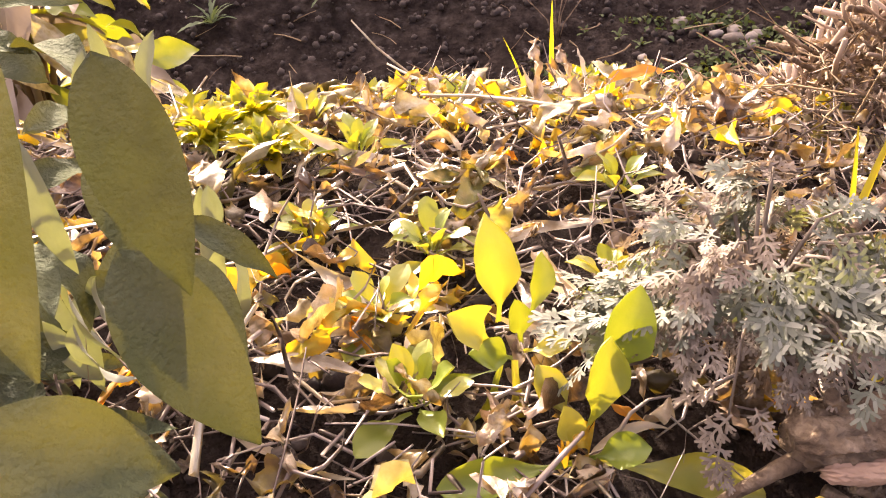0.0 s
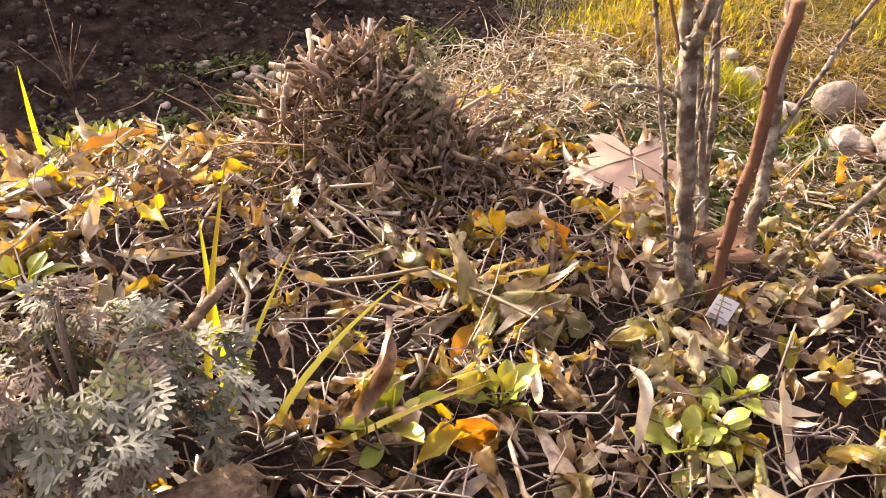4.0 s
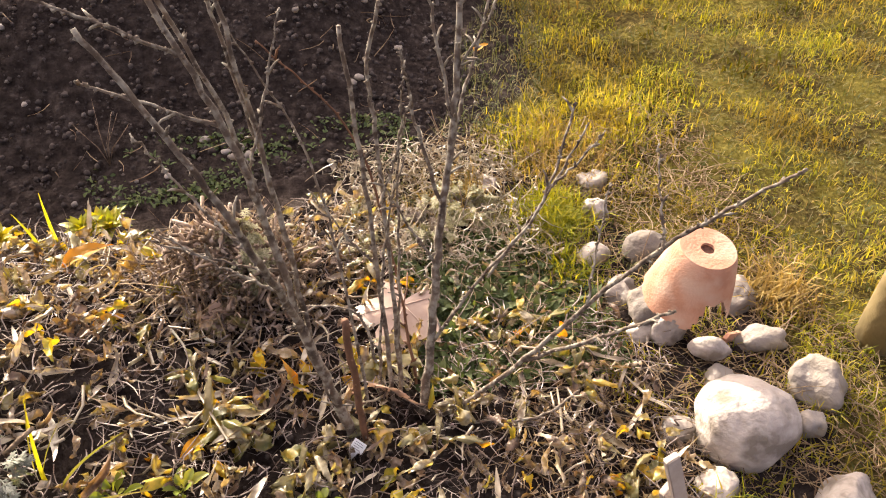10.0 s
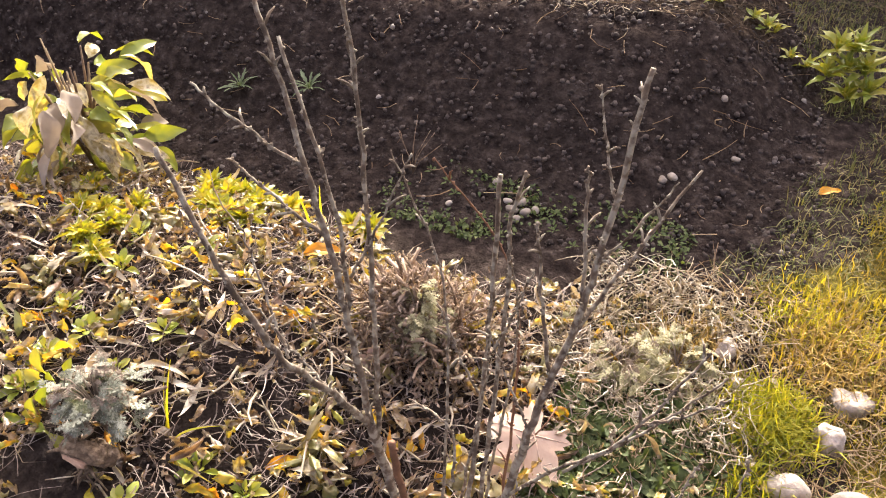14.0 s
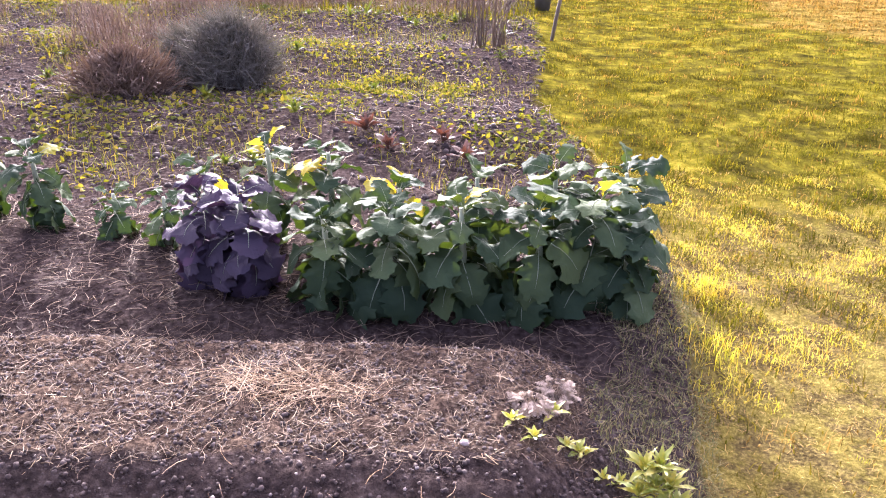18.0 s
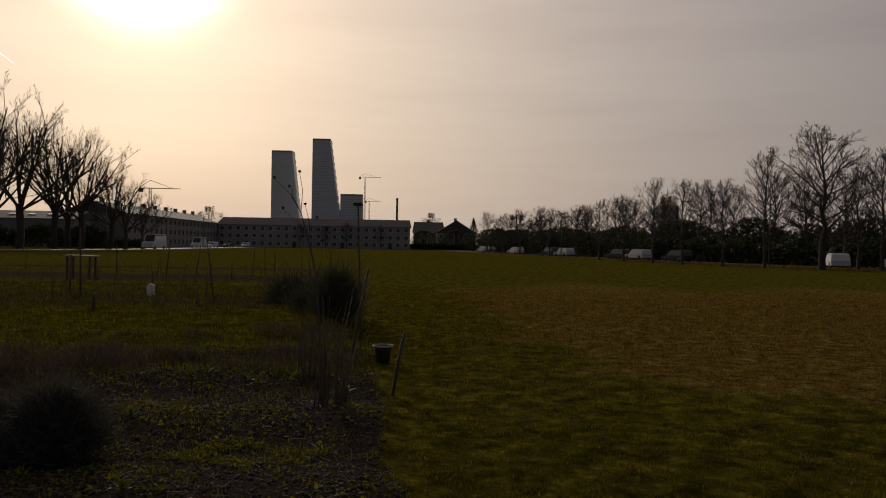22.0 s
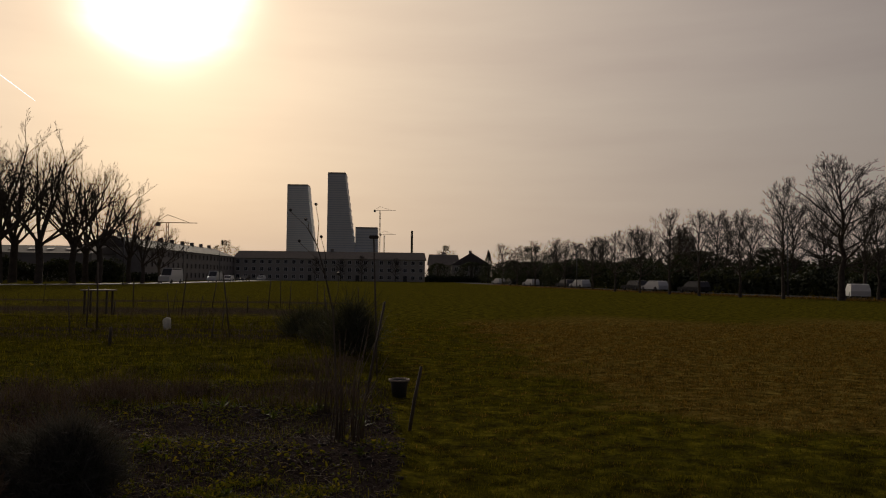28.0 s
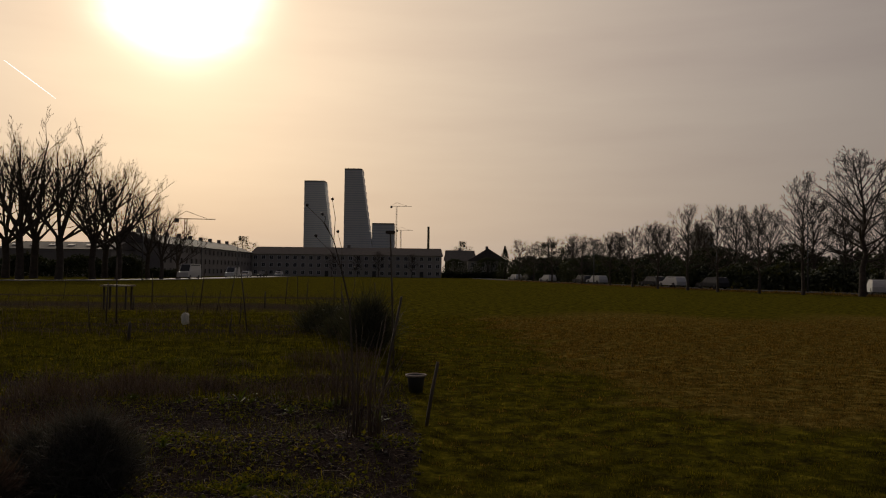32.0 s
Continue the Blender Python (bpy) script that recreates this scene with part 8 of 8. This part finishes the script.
for i, (x, y) in enumerate([(-0.83, 4.1), (-0.55, 4.2), (-1.0, 4.3), (-0.4, 4.0)]):
    rosette("red_chard", x, y, 11, 0.16, 0.05, lance, M_REDLEAF, "small reddish-brown chard plant on the plot", "salad plant", 960 + i, 70, "red chards", 0.01, 0.2)
for i, (x, y) in enumerate([(-2.2, 8.4), (-2.05, 8.5), (-0.55, 7.9), (-3.3, 9.6)]):
    rosette("leek", x, y, 9, 0.24, 0.03, lance, M_PLOTLEAF, "pale yellow-green leek-like plant on the plot", "salad plant", 970 + i, 80, "leafy plants on the far plot", 0.01, 0.1)
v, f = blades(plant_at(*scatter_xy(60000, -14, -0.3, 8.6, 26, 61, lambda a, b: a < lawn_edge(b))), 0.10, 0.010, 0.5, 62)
tagged(new("plot_grass", npmesh("plot_grass", v, f, M_GRASS_DIM)), "rough grass between the far garden beds", "grass", kind="stuff")
v, f = blades(plant_at(*scatter_xy(1800, -30, -2.0, 16, 44, 63)), 0.38, 0.012, 0.3, 64)
tagged(new("dead_stalks", npmesh("dead_stalks", v, f, M_BROWNTWIG)), "upright dead stalks across the far plots", "dead stalks", kind="stuff")


# ---- lawn ----
def clumpy(a, b):
    return np.sin(a * 11 + 2 * np.sin(b * 7)) + np.sin(b * 13 + 2 * np.sin(a * 9)) + np.sin(a * 31 + b * 23) * 0.6


def lawn_zone(a, b):
    return (a > lawn_edge(b) + 0.03 * np.sin(b * 19)) & (clumpy(a, b) + 0.9 * np.sin(a * 3.1 + b * 1.7) > 0.2)


x, y = scatter_xy(90000, 0.1, 2.4, -0.4, 4.2, 71, lawn_zone)
v, f = blades(plant_at(x, y), 0.013 + 0.014 * np.clip(clumpy(x, y), -0.6, 2.4), 0.0020, 0.75, 72, 1.5)
tagged(new("lawn_near", npmesh("lawn_near", v, f, M_GRASS)), "short yellow-green winter lawn grass", "grass", kind="stuff")
x, y = scatter_xy(18000, 0.1, 2.4, -0.4, 4.2, 73, lambda a, b: a > lawn_edge(b) - 0.05)
v, f = blades(plant_at(x, y), 0.024, 0.0015, 1.25, 74, 0.8)
tagged(new("lawn_straw", npmesh("lawn_straw", v, f, M_DRYGRASS)), "straw-dry blades in the lawn", "grass", kind="stuff")
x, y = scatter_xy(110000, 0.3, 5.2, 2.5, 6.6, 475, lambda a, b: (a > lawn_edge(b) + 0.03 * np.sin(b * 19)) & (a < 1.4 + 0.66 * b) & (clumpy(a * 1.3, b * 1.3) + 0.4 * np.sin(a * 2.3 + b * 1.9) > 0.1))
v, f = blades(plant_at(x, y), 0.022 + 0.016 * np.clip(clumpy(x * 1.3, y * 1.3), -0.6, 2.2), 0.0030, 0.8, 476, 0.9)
tagged(new("lawn_front", npmesh("lawn_front", v, f, M_GRASS_DIM)), "clumpy short winter lawn beside the plot, dimmed in colour", "grass", kind="stuff")
x, y = scatter_xy(80000, -0.5, 7.5, 4.0, 12.0, 75, lambda a, b: (a > lawn_edge(b)) & (a < 1.4 + 0.66 * b) & (clumpy(a, b) + 0.4 * np.sin(a * 2.1 + b * 1.3) > 0.4))
v, f = blades(plant_at(x, y), 0.036 + 0.016 * np.clip(clumpy(x, y), -1, 2), 0.0042, 0.8, 76, 0.8)
dry_mid = dry_patch(x, y) > np.random.default_rng(176).uniform(0.12, 0.95, len(x))
for name, sel, mat, lab in (("lawn_middle", ~dry_mid, M_GRASS_DIM, "winter lawn grass further out, dimmed in colour"), ("lawn_middle_dry", dry_mid, M_MEADOWDRY, "straw-brown grass of the meadow")):
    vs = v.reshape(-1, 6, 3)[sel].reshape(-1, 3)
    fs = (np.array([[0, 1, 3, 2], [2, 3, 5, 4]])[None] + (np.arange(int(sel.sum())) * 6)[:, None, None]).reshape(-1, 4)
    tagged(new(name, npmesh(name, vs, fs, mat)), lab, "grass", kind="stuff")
x, y = scatter_xy(100000, -1.5, 19.0, 11.0, 30.0, 77, lambda a, b: (a > lawn_edge(b)) & (a < 1.4 + 0.66 * b) & (clumpy(a * 0.45, b * 0.3) > -0.3) & (np.random.default_rng(277).random(len(a)) < 1.05 - (b / 30) ** 3))
v, f = blades(plant_at(x, y), 0.06, 0.014, 0.9, 78, 0.8)
k = len(v) // 6
dry_far = dry_patch(x, y) > np.random.default_rng(178).uniform(0.12, 0.95, len(x))
for name, sel, mat, lab in (("meadow_green", ~dry_far, M_GRASS_DIM, "green meadow grass, dimmed in colour"), ("meadow_dry", dry_far, M_MEADOWDRY, "straw-yellow meadow grass")):
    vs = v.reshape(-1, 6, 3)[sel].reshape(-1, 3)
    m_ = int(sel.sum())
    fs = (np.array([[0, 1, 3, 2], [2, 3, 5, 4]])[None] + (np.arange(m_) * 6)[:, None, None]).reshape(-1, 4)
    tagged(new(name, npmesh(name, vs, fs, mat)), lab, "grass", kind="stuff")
M_TUSSOCK = material("tussock_grass", [(0.040, 0.046, 0.006), (0.065, 0.066, 0.007), (0.10, 0.092, 0.010), (0.21, 0.18, 0.025)], 0.7, 3.0, 0.0, 60, "island", 0.3, (1.8, 1.55, 0.2), spec=0.0, stain=(0.07, 0.055, 0.012), stain_scale=2.6)
# denser tussocks scattered over the lawn
tr = np.random.default_rng(301)
tx, ty = tr.uniform(-0.8, 16, 17000), 1.0 + 27.0 * tr.random(17000) ** 1.2
keep = (tx > lawn_edge(ty) + 0.05) & (tx < 1.2 + 0.62 * ty) & (tr.random(17000) < 1.02 - (ty / 28) ** 2)
tx, ty = tx[keep], ty[keep]
size = tr.uniform(0.02, 0.055, len(tx)) * (1 + ty * 0.06)
bx = (tx[:, None] + size[:, None] * tr.normal(0, 1, (len(tx), 16))).ravel()
by = (ty[:, None] + size[:, None] * 0.7 * tr.normal(0, 1, (len(tx), 16))).ravel()
v, f = blades(plant_at(bx, by), np.repeat(0.020 + 0.30 * size, 16), np.repeat(0.0026 + 0.0006 * ty, 16), 0.7, 302, 0.9)
pale = np.repeat((dry_patch(tx, ty) > 0.4) | (tr.random(len(tx)) < 0.25), 16)
for name, sel, mat, lab in (("tussocks", ~pale, M_TUSSOCK, "bright yellow-green tussocks in the lawn"), ("dry_tussocks", pale, M_MEADOWDRY, "straw-dry tussocks in the lawn")):
    vs = v.reshape(-1, 6, 3)[sel].reshape(-1, 3)
    fs = (np.array([[0, 1, 3, 2], [2, 3, 5, 4]])[None] + (np.arange(int(sel.sum())) * 6)[:, None, None]).reshape(-1, 4)
    tagged(new(name, npmesh(name, vs, fs, mat)), lab, "grass", kind="stuff")
x, y = scatter_xy(14000, 0.25, 1.3, -0.2, 1.3, 303, lambda a, b: a > lawn_edge(b) - 0.02)
v, f = blades(plant_at(x, y), 0.018, 0.0017, 1.0, 304, 0.9)
tagged(new("lawn_undergrowth", npmesh("lawn_undergrowth", v, f, M_SHADEGRASS)), "matted short grass of the lawn beside the bed", "grass", kind="stuff")
x, y = scatter_xy(30000, 0.28, 1.7, 0.1, 1.7, 305, lambda a, b: (a > lawn_edge(b) - 0.02) & (clumpy(a * 1.4, b * 1.4) > -0.3))
v, f = blades(plant_at(x, y), 0.018 + 0.009 * np.clip(clumpy(x * 1.4, y * 1.4), -1, 2), 0.0018, 0.8, 306, 1.5)
tagged(new("lawn_clumps", npmesh("lawn_clumps", v, f, M_GRASS)), "sunlit clumps of short lawn grass beside the bed", "grass", kind="stuff")
# weeds and shade-toned grass in the shade beside bed and bank
x, y = scatter_xy(3800, 0.03, 0.42, 0.45, 0.92, 79, lambda a, b: (a > 0.05 + 0.2 * (b < 0.55)) & (clumpy(a * 1.7, b * 1.7) > 0))
v, f = blades(plant_at(x, y), 0.024, 0.0018, 0.9, 80, 0.9)
tagged(new("bed_grass", npmesh("bed_grass", v, f, M_SHADEGRASS)), "thin grass at the bed's corner", "grass", kind="stuff")
x, y = scatter_xy(5600, 0.03, 0.32, 0.40, 0.70, 81)
v, f = scatter(WEED, plant_at(x, y, 0.004), rot_np(len(x), 0.6, 82), 0.007 + 0.017 * rng.random(len(x)))
tagged(new("bed_weeds", npmesh("bed_weeds", v, f, M_SHADEWEED)), "small green weeds carpeting the bed's corner", "weeds", kind="stuff")
x, y = scatter_xy(15000, 0.12, 0.6, 0.98, 2.9, 83, lambda a, b: (a < lawn_edge(b) + 0.05) & (a > np.where(b < 1.55, lawn_edge(b) - 0.10, 0.24) + 0.06 * np.sin(b * 9)))
v, f = blades(plant_at(x, y), 0.032, 0.0016, 1.1, 84, 0.9)
tagged(new("shade_grass", npmesh("shade_grass", v, f, M_SHADEGRASS)), "loose grass in the bank's shade", "grass", kind="stuff")


x, y = scatter_xy(1400, -0.02, 0.28, 0.62, 0.97, 1185, lambda a, b: np.sin(a * 23 + 2 * np.sin(b * 19)) + np.sin(b * 29 + a * 7) > -0.5)
v, f = strands(plant_at(x, y, 0.010) + np.stack([0 * x, 0 * x, np.random.default_rng(1186).uniform(0, 0.028, len(x))], 1), 0.05, 0.0009, 1187, 0.6, 3.5)
tagged(new("withered_weeds", npmesh("withered_weeds", v, f, M_BLEACHED)), "pale tangle of withered weeds at the bed's back corner", "dry stalks", kind="stuff")
x, y = scatter_xy(420, -0.02, 0.32, 0.56, 0.97, 1188)
v, f = scatter(LITTER, plant_at(x, y, 0.010), rot_np(len(x), 0.6, 1189), rng.uniform(0.35, 0.85, len(x)))
tagged(new("corner_litter", npmesh("corner_litter", v, f, M_BLEACHED)), "bleached withered leaves at the bed's back corner", "leaf litter", kind="stuff")
x, y = scatter_xy(5200, 0.26, 0.60, -0.1, 0.66, 85, lambda a, b: clumpy(a * 1.9, b * 1.9) > -0.2)
v, f = blades(plant_at(x, y), 0.022, 0.0020, 0.9, 86, 0.9)
tagged(new("stone_grass", npmesh("stone_grass", v, f, M_GRASS)), "grass growing between the edging stones", "grass", kind="stuff")
x, y = scatter_xy(5400, 0.10, 0.64, -0.1, 0.98, 87)
v, f = strands(plant_at(x, y, 0.006), 0.06, 0.0008, 88, 0.25, 1.4)
tagged(new("stone_straw", npmesh("stone_straw", v, f, M_STRAW)), "withered stalks between the edging stones", "dry stalks", kind="stuff")


M_TUFT = material("fresh_tuft_grass", [(0.11, 0.13, 0.014), (0.20, 0.21, 0.022), (0.31, 0.28, 0.04)], 0.6, 3.0, 0.0, 60, "island", 0.5, (2.2, 1.95, 0.25), spec=0.15)


def tuft(x, y, n, h, rad, mat, label, seed, name="grass_tuft"):
    r = np.random.default_rng(seed)
    px_, py_ = r.normal(x, rad * 0.45, n), r.normal(y, rad * 0.45, n)
    v, f = blades(plant_at(px_, py_), h, 0.0023, 0.6, seed, 0.8)
    return tagged(new(name, npmesh(name, v, f, mat)), label, "grass", "grass tufts", "stuff")


tuft(0.307, 0.72, 2100, 0.042, 0.060, M_TUFT, "bright green fine-bladed grass tuft", 91)
tuft(0.30, 0.60, 200, 0.04, 0.05, M_TUFT, "small green grass tuft beside a stone", 92)
tuft(0.40, 0.86, 700, 0.040, 0.10, M_DRYGRASS, "pale straw-dry grass tuft", 93)
tuft(0.36, 0.93, 900, 0.030, 0.11, M_GRASS, "yellow-green grass tuft at the path", 94)
tuft(0.52, 0.97, 1100, 0.036, 0.14, M_GRASS, "yellow-green grass tuft on the lawn", 95)
tuft(0.58, 0.48, 260, 0.06, 0.06, M_DRYGRASS, "dry grass tuft behind the pot", 96)
tuft(0.34, 0.16, 300, 0.045, 0.04, M_TUFT, "green grass tuft between the stones", 97)
tuft(0.16, 0.80, 400, 0.038, 0.09, M_DRYGRASS, "withered grass clump at the bed's back edge", 98)
tuft(0.62, 2.75, 300, 0.06, 0.13, M_GRASS, "tall yellow-green grass tuft beside the kale", 99)
tuft(0.60, 2.35, 300, 0.055, 0.15, M_GRASS, "yellow-green grass tuft beside the kale", 100)
